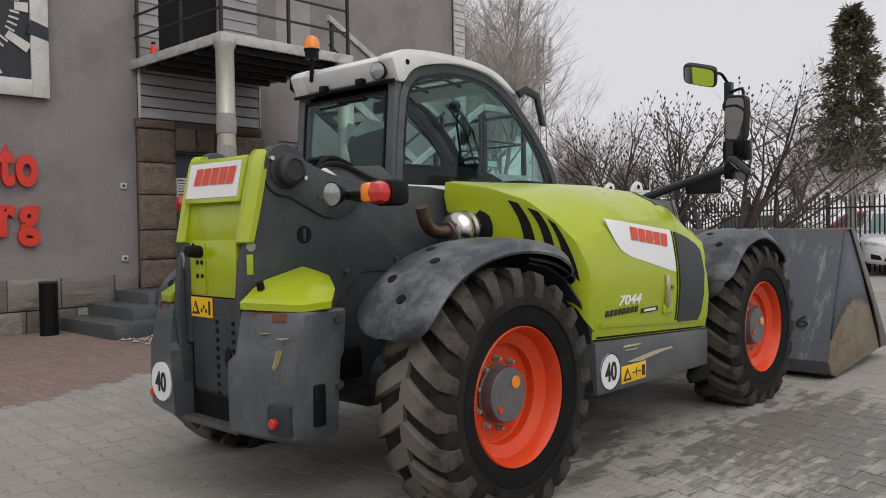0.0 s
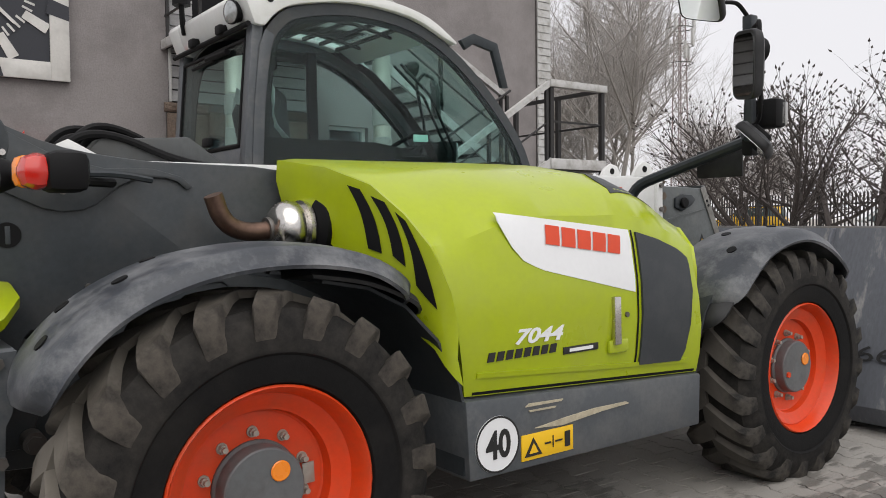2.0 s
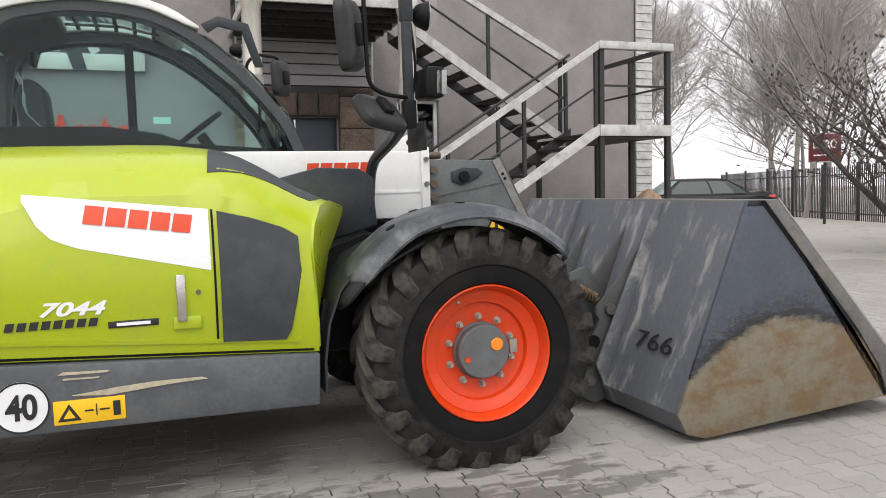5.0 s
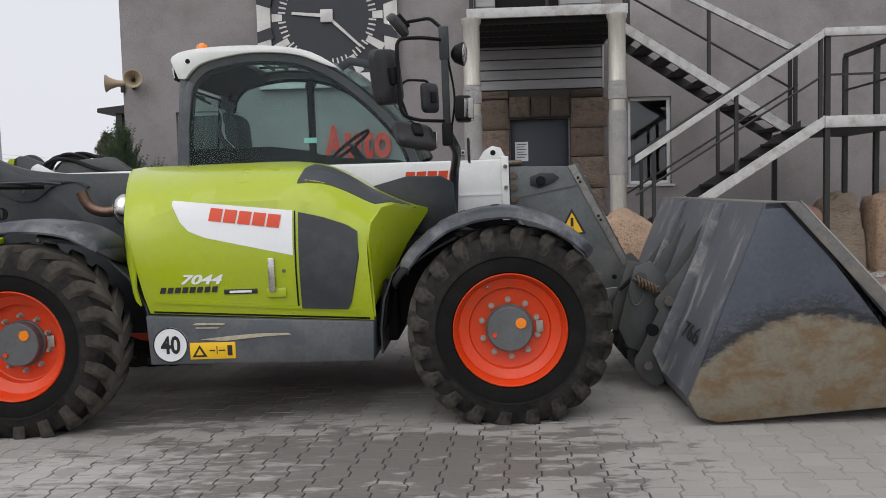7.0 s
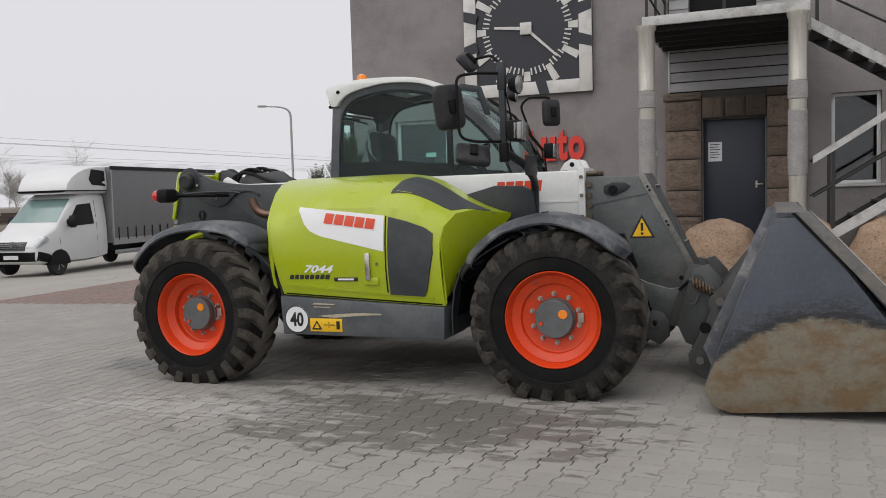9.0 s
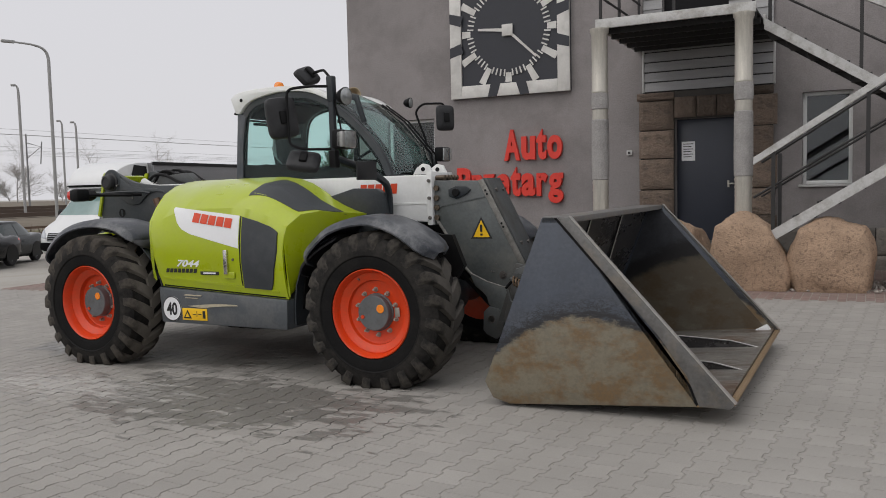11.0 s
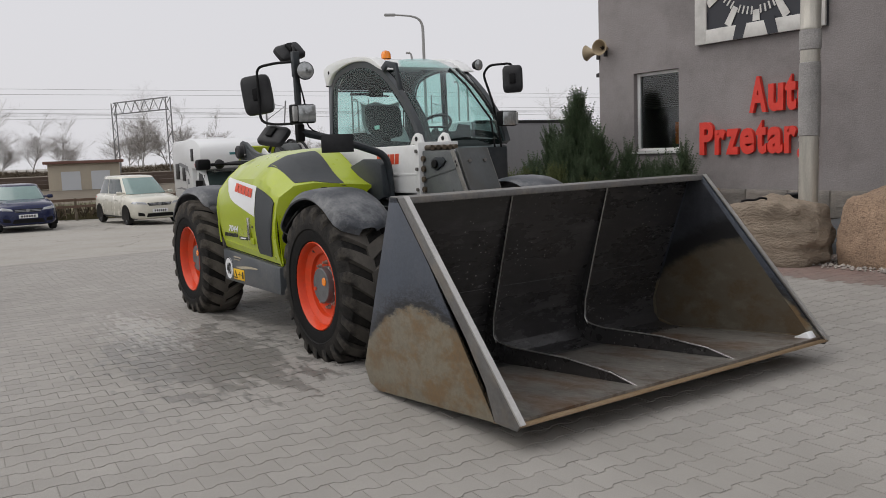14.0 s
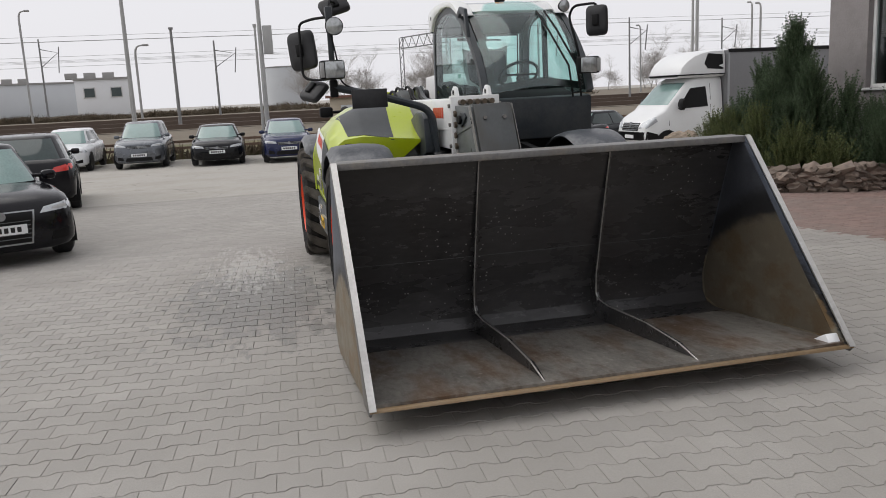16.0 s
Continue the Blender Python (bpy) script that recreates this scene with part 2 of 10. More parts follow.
SEAT = mat("seat_fabric", (0.035, 0.037, 0.04), 0.85, var=0.2, bump=0.001)
WALL = mat("grey_stucco", (0.255, 0.236, 0.233), 0.9, var=0.22, scale=0.9, fine=45, bump=0.008, bscale=60, dirt=(0.15, 0.138, 0.135), dirt_amount=0.5, dirt_scale=0.7)
STONE = mat("brown_sandstone", (0.20, 0.15, 0.115), 0.85, var=0.42, scale=4, fine=22, rand=0.4, bump=0.06, bscale=7, dirt=(0.075, 0.068, 0.062), dirt_amount=0.65, dirt_scale=4)
SOCLE = mat("grey_stone_block", (0.21, 0.19, 0.168), 0.88, var=0.3, scale=4, rand=0.35, bump=0.03, bscale=10, dirt=(0.12, 0.12, 0.115), dirt_amount=0.6)
MORTAR = mat("mortar", (0.07, 0.065, 0.06), 0.95, var=0.15, bump=0.002)
SIDING = mat("grey_timber_siding", (0.31, 0.31, 0.312), 0.7, var=0.22, scale=2, stretch=(1, 1, 6), rand=0.15, bump=0.001)
TRIM = mat("pale_trim", (0.50, 0.50, 0.49), 0.6, var=0.1)
DOORM = mat("navy_steel_door", (0.028, 0.033, 0.047), 0.45, var=0.12, bump=0.0004)
LETTER = mat("red_letter", (0.70, 0.042, 0.025), 0.42, var=0.06, dirt=(0.35, 0.03, 0.02), dirt_amount=0.4)
CLKW = mat("brushed_pale_clock", (0.62, 0.61, 0.58), 0.5, var=0.12, dirt=(0.35, 0.34, 0.32), dirt_amount=0.5, dirt_scale=2.5)
CLKD = mat("dark_clock_face", (0.022, 0.024, 0.032), 0.5, var=0.2)
GALV = mat("galvanised_pipe", (0.50, 0.475, 0.42), 0.36, metal=0.45, var=0.22, stretch=(6, 6, 0.6), dirt=(0.3, 0.29, 0.26), dirt_amount=0.5)
WRAP = mat("mortared_column_wrap", (0.32, 0.31, 0.30), 0.8, var=0.4, fine=60, bump=0.02, bscale=40)
STEELD = mat("dark_steelwork", (0.020, 0.019, 0.019), 0.6, var=0.25, bump=0.0006)
STEELW = mat("weathered_white_steel", (0.50, 0.50, 0.49), 0.55, var=0.12, dirt=(0.25, 0.235, 0.21), dirt_amount=0.7, dirt_scale=6)
BOULDER = mat("granite_boulder", (0.41, 0.285, 0.195), 0.85, var=0.42, scale=3, fine=85, bump=0.03, bscale=48, dirt=(0.19, 0.135, 0.10), dirt_amount=0.75, dirt_scale=24, ramp=(0.50, 0.62), rand=0.10)
BOULDERR = mat("red_granite_boulder", (0.30, 0.185, 0.135), 0.85, var=0.4, scale=5, fine=40, bump=0.03, bscale=14, dirt=(0.16, 0.11, 0.085), dirt_amount=0.7, dirt_scale=3)
BOULDERG = mat("layered_grey_boulder", (0.33, 0.265, 0.20), 0.85, var=0.4, scale=4, fine=60, bump=0.07, bscale=13, dirt=(0.17, 0.14, 0.11), dirt_amount=0.7, stretch=(1, 1, 2.5))
REDPAVE = mat("red_concrete_paver", (0.208, 0.146, 0.127), 0.85, var=0.12, scale=0.9, fine=90, island=0.12, bump=0.001, bscale=200, dirt=(0.20, 0.165, 0.148), dirt_amount=0.7, dirt_scale=1.2)
JOINT = mat("joint_sand", (0.26, 0.245, 0.222), 0.95, var=0.25, scale=3, bump=0.002)
YARD = mat("worn_yard_concrete", (0.335, 0.318, 0.288), 0.9, var=0.12, scale=0.35, fine=9, bump=0.004, bscale=30, dirt=(0.25, 0.235, 0.205), dirt_amount=0.6, dirt_scale=0.35)


def cracked(m, scale, width, colour, amount):
    """Ragged cracks through a slab, broken off in places."""
    n, l = m.node_tree.nodes, m.node_tree.links
    bsdf = n["Principled BSDF"]
    base = bsdf.inputs["Base Color"].links[0].from_socket
    ge, wob, add, vor, mr, gap, gr, mu, mx = (n.new("ShaderNode" + k) for k in ("NewGeometry", "TexNoise", "VectorMath", "TexVoronoi", "MapRange", "TexNoise", "MapRange", "Math", "Mix"))
    wob.inputs["Scale"].default_value, wob.inputs["Detail"].default_value = 1.1, 6
    l.new(ge.outputs["Position"], wob.inputs["Vector"])
    add.operation = "MULTIPLY_ADD"
    l.new(wob.outputs["Color"], add.inputs[0])
    add.inputs[1].default_value = (1.3, 1.3, 0)
    l.new(ge.outputs["Position"], add.inputs[2])
    vor.feature = "DISTANCE_TO_EDGE"
    vor.inputs["Scale"].default_value = scale
    l.new(add.outputs[0], vor.inputs["Vector"])
    mr.inputs[1].default_value, mr.inputs[2].default_value, mr.inputs[3].default_value, mr.inputs[4].default_value = width * 0.4, width, 1.0, 0.0
    l.new(vor.outputs["Distance"], mr.inputs[0])
    gap.inputs["Scale"].default_value, gap.inputs["Detail"].default_value = 0.45, 5
    l.new(ge.outputs["Position"], gap.inputs["Vector"])
    gr.inputs[1].default_value, gr.inputs[2].default_value = 0.46, 0.58
    l.new(gap.outputs["Fac"], gr.inputs[0])
    mu.operation = "MULTIPLY"
    l.new(mr.outputs[0], mu.inputs[0])
    l.new(gr.outputs[0], mu.inputs[1])
    sc = n.new("ShaderNodeMath")
    sc.operation, sc.inputs[1].default_value = "MULTIPLY", amount
    l.new(mu.outputs[0], sc.inputs[0])
    mx.data_type = "RGBA"
    l.new(sc.outputs[0], mx.inputs[0])
    l.new(base, mx.inputs[6])
    mx.inputs[7].default_value = (*colour, 1)
    l.new(mx.outputs[2], bsdf.inputs["Base Color"])


cracked(YARD, 0.28, 0.009, (0.14, 0.13, 0.112), 0.6)
GRASS = mat("winter_grass", (0.13, 0.115, 0.062), 0.95, var=0.35, scale=0.4, fine=9, bump=0.03, bscale=20, dirt=(0.09, 0.10, 0.045), dirt_amount=0.7, dirt_scale=0.5)
BARK = mat("grey_bark", (0.28, 0.26, 0.24), 0.9, var=0.3, scale=8)
TWIG = mat("bare_twigs", (0.33, 0.31, 0.29), 0.9, var=0.25, island=0.2)
DARKTWIG = mat("dark_budded_twigs", (0.075, 0.064, 0.06), 0.9, var=0.25, island=0.2)
NEEDLE = mat("evergreen_needles", (0.060, 0.092, 0.045), 0.8, var=0.35, scale=6, island=0.45)
OLIVE = mat("olive_evergreen_needles", (0.098, 0.118, 0.040), 0.8, var=0.4, scale=5, island=0.5)
# far twigs paled: distance haze is put into their colour
HAZETWIG = mat("hazed_far_twigs", (0.34, 0.325, 0.31), 0.9, var=0.2, island=0.2)
THUJA = mat("thuja_foliage", (0.092, 0.090, 0.052), 0.85, var=0.35, scale=4, island=0.45)
GRAVEL = mat("pale_gravel", (0.33, 0.30, 0.27), 0.9, var=0.2, island=0.35)
TARP = mat("grey_tarpaulin", (0.17, 0.172, 0.178), 0.55, var=0.12, stretch=(1, 1, 0.3), bump=0.004, bscale=5)
CAMPW = mat("camper_white", (0.66, 0.67, 0.67), 0.35, var=0.05, coat=0.3)
CONCR = mat("far_concrete", (0.30, 0.295, 0.285), 0.9, var=0.12, scale=0.5)
RAILEM = mat("rail_embankment", (0.14, 0.118, 0.088), 0.95, var=0.3, scale=0.3, fine=4, stretch=(1, 0.2, 1))


# ---- mesh helpers ----
from mathutils.bvhtree import BVHTree


def part(name, bm, material, parent=None, label="", angle=35):
    """Links a bmesh as one mesh object, under a thing or a part."""
    bmesh.ops.recalc_face_normals(bm, faces=bm.faces)
    me = bpy.data.meshes.new(name)
    bm.to_mesh(me)
    bm.free()
    return mesh_part(name, me, material, parent, label, angle)


def mesh_part(name, me, material, parent=None, label="", angle=35):
    if material and not me.materials:
        me.materials.append(material)
    me.polygons.foreach_set("use_smooth", [True] * len(me.polygons))
    me.set_sharp_from_angle(angle=radians(angle))
    ob = new(name, me)
    if parent:
        ob.parent = parent
    if label:
        ob["label"] = label
    return ob


def raw_mesh(name, verts, faces, material):
    me = bpy.data.meshes.new(name)
    me.from_pydata(verts, [], faces)
    me.materials.append(material)
    return me


def thing(name, label, category, m=None, group="", kind=""):
    ob = new(name)
    if m is not None:
        ob.matrix_world = m
    return tagged(ob, label, category, group, kind)


def B():
    return bmesh.new()


def bev(bm, w, seg=2, ang=30):
    es = [e for e in bm.edges if len(e.link_faces) == 2 and e.calc_face_angle(0) > radians(ang)]
    if es:
        bmesh.ops.bevel(bm, geom=es, offset=w, segments=seg, affect="EDGES", clamp_overlap=True, profile=0.5)
    return bm


def box(lo, hi, w=0.0, bm=None):
    sub = B()
    bmesh.ops.create_cube(sub, size=1)
    for v in sub.verts:
        v.co = Vector([lo[i] + (v.co[i] + 0.5) * (hi[i] - lo[i]) for i in range(3)])
    if w:
        bev(sub, w)
    return merge(bm, sub)


def merge(bm, sub):
    if bm is None:
        return sub
    me = bpy.data.meshes.new("tmp")
    sub.to_mesh(me)
    sub.free()
    bm.from_mesh(me)
    bpy.data.meshes.remove(me)
    return bm


def put(axis, a, p):
    """A point from its place a along an axis and its two other coordinates in order."""
    q = list(p)
    q.insert("xyz".index(axis), a)
    return Vector(q)


def prism(pts, axis, a, b, w=0.0, bm=None):
    sub = B()
    lo = [sub.verts.new(put(axis, a, p)) for p in pts]
    hi = [sub.verts.new(put(axis, b, p)) for p in pts]
    n = len(pts)
    sub.faces.new(lo)
    sub.faces.new(hi[::-1])
    for i in range(n):
        sub.faces.new((lo[i], hi[i], hi[(i + 1) % n], lo[(i + 1) % n]))
    bmesh.ops.recalc_face_normals(sub, faces=sub.faces)
    if w:
        bev(sub, w)
    return merge(bm, sub)


def loft(rings, cap=True, bm=None, closed=True):
    sub = bm or B()
    vs = [[sub.verts.new(p) for p in r] for r in rings]
    n = len(vs[0])
    for a, b in zip(vs, vs[1:]):
        for j in range(n if closed else n - 1):
            k = (j + 1) % n
            try:
                sub.faces.new((a[j], a[k], b[k], b[j]))
            except ValueError:
                pass
    if cap and closed:
        sub.faces.new(vs[0][::-1])
        sub.faces.new(vs[-1])
    return sub


def revolve(profile, origin, axis, seg=32, bm=None):
    """profile: (along the axis, radius) pairs; turned about the axis through origin."""
    ax = Vector({"x": (1, 0, 0), "y": (0, 1, 0), "z": (0, 0, 1)}[axis]) if isinstance(axis, str) else Vector(axis).normalized()
    u = ax.orthogonal().normalized()
    v = ax.cross(u)
    o = Vector(origin)
    rings = []
    for a, r in profile:
        rings.append([o + ax * a + (u * math.cos(t) + v * math.sin(t)) * max(r, 1e-4) for t in (2 * math.pi * i / seg for i in range(seg))])
    return loft(rings, True, bm)


def cyl(p0, p1, r0, r1=None, seg=16, bm=None, w=0.0):
    p0, p1 = Vector(p0), Vector(p1)
    d = (p1 - p0).length
    r1 = r0 if r1 is None else r1
    pr = [(0, r0), (d, r1)] if not w else [(0, r0 - w), (w, r0), (d - w, r1), (d, r1 - w)]
    return revolve(pr, p0, p1 - p0, seg, bm)


def tube(pts, r, seg=8, bm=None, taper=None):
    pts = [Vector(p) for p in pts]
    rings, u = [], None
    for i, p in enumerate(pts):
        d = (pts[min(i + 1, len(pts) - 1)] - pts[max(i - 1, 0)]).normalized()
        u = d.orthogonal().normalized() if u is None else (u - d * u.dot(d)).normalized()
        v = d.cross(u)
        q = r if taper is None else r + (taper - r) * i / (len(pts) - 1)
        rings.append([p + (u * math.cos(t) + v * math.sin(t)) * q for t in (2 * math.pi * k / seg for k in range(seg))])
    return loft(rings, True, bm)


def bend(pts, r, n=4):
    """A polyline with its corners rounded to about r."""
    pts = [Vector(p) for p in pts]
    out = [pts[0]]
    for a, b, c in zip(pts, pts[1:], pts[2:]):
        p, q = b + (a - b).normalized() * min(r, (a - b).length / 2), b + (c - b).normalized() * min(r, (c - b).length / 2)
        for i in range(n + 1):
            t = i / n
            out.append(p * (1 - t) ** 2 + b * 2 * t * (1 - t) + q * t * t)
    return out + [pts[-1]]


def sheet(grid, th, bm=None):
    """A closed shell of thickness th under a grid of points."""
    g = [[Vector(p) for p in r] for r in grid]
    ni, nj = len(g), len(g[0])
    low = []
    for i in range(ni):
        row = []
        for j in range(nj):
            a = g[min(i + 1, ni - 1)][j] - g[max(i - 1, 0)][j]
            b = g[i][min(j + 1, nj - 1)] - g[i][max(j - 1, 0)]
            nn = a.cross(b)
            row.append(g[i][j] - (nn.normalized() if nn.length > 1e-9 else Vector((0, 0, 1))) * th)
        low.append(row)
    sub = B()
    up = [[sub.verts.new(p) for p in r] for r in g]
    dn = [[sub.verts.new(p) for p in r] for r in low]
    for i in range(ni - 1):
        for j in range(nj - 1):
            sub.faces.new((up[i][j], up[i][j + 1], up[i + 1][j + 1], up[i + 1][j]))
            sub.faces.new((dn[i][j], dn[i + 1][j], dn[i + 1][j + 1], dn[i][j + 1]))
    for i in range(ni - 1):
        for j in (0, nj - 1):
            sub.faces.new((up[i][j], up[i + 1][j], dn[i + 1][j], dn[i][j]))
    for j in range(nj - 1):
        for i in (0, ni - 1):
            sub.faces.new((up[i][j], dn[i][j], dn[i][j + 1], up[i][j + 1]))
    return merge(bm, sub)


def ipol(x, xs, ys):
    """Straight-line interpolation, by numpy."""
    return float(np.interp(x, xs, ys))


def smooth01(t):
    t = min(max(t, 0.0), 1.0)
    return t * t * (3 - 2 * t)


def text_mesh(s, width=None, height=None, depth=0.01, bold=0.0, shear=0.0, upright=True):
    """Letters in the built-in font as a mesh, standing in the xz plane, its lower left corner at the origin."""
    cu = bpy.data.curves.new("letters", "FONT")
    cu.body, cu.size, cu.extrude, cu.offset, cu.shear, cu.resolution_u = s, 1.0, 0.05, bold, shear, 4
    ob = bpy.data.objects.new("letters", cu)
    scene.collection.objects.link(ob)
    me = bpy.data.meshes.new_from_object(ob.evaluated_get(bpy.context.evaluated_depsgraph_get()))
    bpy.data.objects.remove(ob)
    bpy.data.curves.remove(cu)
    co = np.array([v.co[:] for v in me.vertices])
    lo, hi = co.min(0), co.max(0)
    sx = width / (hi[0] - lo[0]) if width else None
    sz = height / (hi[1] - lo[1]) if height else None
    sx, sz = sx or sz, sz or sx
    for v in me.vertices:
        x, y, z = (v.co[0] - lo[0]) * sx, (v.co[1] - lo[1]) * sz, v.co[2] / 0.1 * depth
        v.co = (x, -z, y) if upright else (x, y, z)
    me.update()
    return me


def ground_z(x, y):
    """The yard falls gently away behind the machine and levels off far from it."""
    r = math.hypot(x, y)
    z = 0.0141 * x + 0.0036 * y - 0.36 * smooth01((y + 1) / 12) * smooth01((-x - 8) / 8)
    return z if r < 26 else z * 26 / r


# ---- ground ----
def ground():
    """One sheet from the yard to the horizon."""
    rs = [0, 4, 8, 10, 12, 14, 16, 18, 20, 23, 26, 34, 46, 70, 120, 300, 900, 2600]
    seg = 48
    bm = B()
    rings = []
    for r in rs[1:]:
        rings.append([bm.verts.new((r * math.cos(2 * math.pi * k / seg), r * math.sin(2 * math.pi * k / seg),
                                    ground_z(r * math.cos(2 * math.pi * k / seg), r * math.sin(2 * math.pi * k / seg)) - 0.03)) for k in range(seg)])
    c = bm.verts.new((0, 0, -0.03))
    for k in range(seg):
        bm.faces.new((c, rings[0][k], rings[0][(k + 1) % seg]))
    for a, b in zip(rings, rings[1:]):
        for k in range(seg):
            bm.faces.new((a[k], b[k], b[(k + 1) % seg], a[(k + 1) % seg]))
    return tagged(part("ground", bm, YARD), "pale worn concrete yard, dusty and stained", "ground", kind="structure")


ground()


# ---- the office building ----
WY = 8.44          # its front face
XL, XR = -3.49, 10.46
building = thing("office_building", "grey stucco office building with a stone plinth and outside stairs", "building", kind="structure")

# walls with the openings cut as gaps between wall panels
OPEN = [(-2.55, -1.44, 1.50, 3.02), (3.42, 4.44, 0.55, 2.71), (5.47, 6.22, 1.52, 3.04), (3.2, 4.3, 4.10, 6.2)]


def wall_with_openings(x0, x1, z0, z1, y0, y1, openings):
    xs = sorted({x0, x1, *[o[0] for o in openings], *[o[1] for o in openings]})
    zs = sorted({z0, z1, *[o[2] for o in openings], *[o[3] for o in openings]})
    bm = B()
    for a, b in zip(xs, xs[1:]):
        for c, d in zip(zs, zs[1:]):
            mx, mz = (a + b) / 2, (c + d) / 2
            if not any(o[0] < mx < o[1] and o[2] < mz < o[3] for o in openings):
                box((a, y0, c), (b, y1, d), 0, bm)
    bmesh.ops.remove_doubles(bm, verts=bm.verts, dist=1e-4)
    inner = [f for f in bm.faces if sum(1 for g in bm.faces if g is not f and (g.calc_center_median() - f.calc_center_median()).length < 1e-4)]
    bmesh.ops.delete(bm, geom=inner, context="FACES")
    return bm


part("wall_front", wall_with_openings(XL, XR, -0.2, 8.2, WY, WY + 0.32, OPEN), WALL, building)
part("wall_left", box((XL, WY + 0.322, -0.3), (XL + 0.3, 19, 8.2)), WALL, building)
part("wall_right", box((XR - 0.3, WY + 0.322, -0.3), (XR, 19, 8.2)), WALL, building)
part("wall_back", box((XL + 0.302, 18.7, -0.3), (XR - 0.302, 19, 8.2)), WALL, building)
part("roof", box((XL - 0.1, WY - 0.1, 8.202), (XR + 0.1, 19.1, 8.4), 0.02), STEELD, building)
part("floor", box((XL + 0.302, WY + 0.324, 0.3), (XR - 0.302, 18.69, 0.5)), CONCR, building)
part("partition", box((XL + 0.302, 12.0, 0.502), (XR - 0.302, 12.1, 8.19)), WALL, building)


def window(x0, x1, z0, z1, blind=True, name="window"):
    """A white-framed window set back in its opening, with a sill, panes and a half-lowered blind."""
    y = WY + 0.10
    fr = B()
    for lo, hi in (((x0, z0), (x0 + 0.06, z1)), ((x1 - 0.06, z0), (x1, z1)), ((x0 + 0.06, z0), (x1 - 0.06, z0 + 0.06)), ((x0 + 0.06, z1 - 0.06), (x1 - 0.06, z1))):
        box((lo[0], y, lo[1]), (hi[0], y + 0.07, hi[1]), 0.006, fr)
    w = part("window", fr, WHITE, building, "pale plastic window frame with one pane")
    part("pane", box((x0 + 0.055, y + 0.03, z0 + 0.055), (x1 - 0.055, y + 0.036, z1 - 0.055)), WINGLASS, w)
    part("sill", box((x0 - 0.05, WY - 0.05, z0 - 0.045), (x1 + 0.05, y + 0.005, z0 - 0.003), 0.008), TRIM, w)
    if blind:
        n = int((z1 - z0) * 0.42 / 0.035)
        for k in range(n):
            z = z1 - 0.08 - 0.035 * k
            part("blind_slat", prism([(y + 0.10, z), (y + 0.125, z - 0.022), (y + 0.128, z - 0.020), (y + 0.103, z + 0.002)], "x", x0 + 0.08, x1 - 0.08), BLINDM, w)
    return w


BLINDM = mat("brown_blind", (0.05, 0.042, 0.038), 0.6, var=0.2)
window(-2.55, -1.44, 1.50, 3.02)
part("orange_box", box((-1.95, WY + 0.5, 1.62), (-1.52, WY + 0.8, 2.05), 0.01), mat("orange_cardboard", (0.45, 0.13, 0.03), 0.8), building)
window(5.47, 6.22, 1.52, 3.04, blind=False)

# stone door surround, recessed navy door and the timber siding over it
SY = 8.32
sur = part("door_surround", box((2.80, SY + 0.04, 0.5), (3.40, WY - 0.002, 3.20), 0.0), MORTAR, building, "rusticated brown stone surround")
box_bm = box((4.46, SY + 0.04, 0.5), (5.02, WY - 0.002, 3.20))
part("surround_side", box_bm, MORTAR, building)
part("surround_lintel", box((3.402, SY + 0.04, 2.72), (4.458, WY - 0.002, 3.20)), MORTAR, building)
door = part("door", box((3.42, WY + 0.06, 0.55), (4.44, WY + 0.12, 2.71), 0.004), DOORM, building, "closed navy-blue steel door")
part("handle", box((4.28, WY + 0.0, 1.55), (4.40, WY + 0.02, 1.575), 0.006, box((4.28, WY + 0.02, 1.50), (4.31, WY + 0.06, 1.62))), GALV, door)
notice = part("notice", box((3.50, WY + 0.052, 1.98), (3.73, WY + 0.058, 2.32)), STICKER, door, "white paper notice on the door")
for k in range(6):
    part("print_line", box((3.53, WY + 0.049, 2.27 - 0.045 * k), (3.70 - 0.03 * (k % 2), WY + 0.0515, 2.283 - 0.045 * k)), INK, notice)

sid = part("siding", box((2.84, WY - 0.03, 3.21), (5.05, WY - 0.002, 4.09)), STEELD, building)
for k in range(5):
    z = 3.215 + 0.175 * k
    part("board", prism([(WY - 0.078, z + 0.008), (WY - 0.026, z + 0.008), (WY - 0.026, z + 0.163), (WY - 0.055, z + 0.163)], "x", 2.87, 5.02), SIDING, sid)
for x in (2.835, 5.022):
    part("corner_strip", box((x, WY - 0.085, 3.21), (x + 0.033, WY - 0.03, 4.09), 0.004), TRIM, sid)
up = part("upper_siding", box((2.84, WY - 0.03, 4.13), (3.19, WY - 0.002, 6.4)), STEELD, building)
for k in range(13):
    z = 4.135 + 0.175 * k
    part("board", prism([(WY - 0.075, z), (WY - 0.032, z), (WY - 0.032, z + 0.17), (WY - 0.06, z + 0.17)], "x", 2.86, 3.19), SIDING, up)
    part("board", prism([(WY - 0.075, z), (WY - 0.032, z), (WY - 0.032, z + 0.17), (WY - 0.06, z + 0.17)], "x", 4.31, 5.02), SIDING, up)
part("upper_door", box((3.2, WY + 0.06, 4.10), (4.3, WY + 0.12, 6.2)), INNER, building)

# corner strip of narrow pale boards at the far end of the facade
edge = part("corner_cladding", box((10.10, WY - 0.03, 1.25), (10.46, WY - 0.002, 8.2)), MORTAR, building)
for k in range(46):
    z = 1.255 + 0.15 * k
    part("board", prism([(WY - 0.07, z), (WY - 0.032, z), (WY - 0.032, z + 0.145), (WY - 0.055, z + 0.145)], "x", 10.11, 10.45), STEELW, edge)


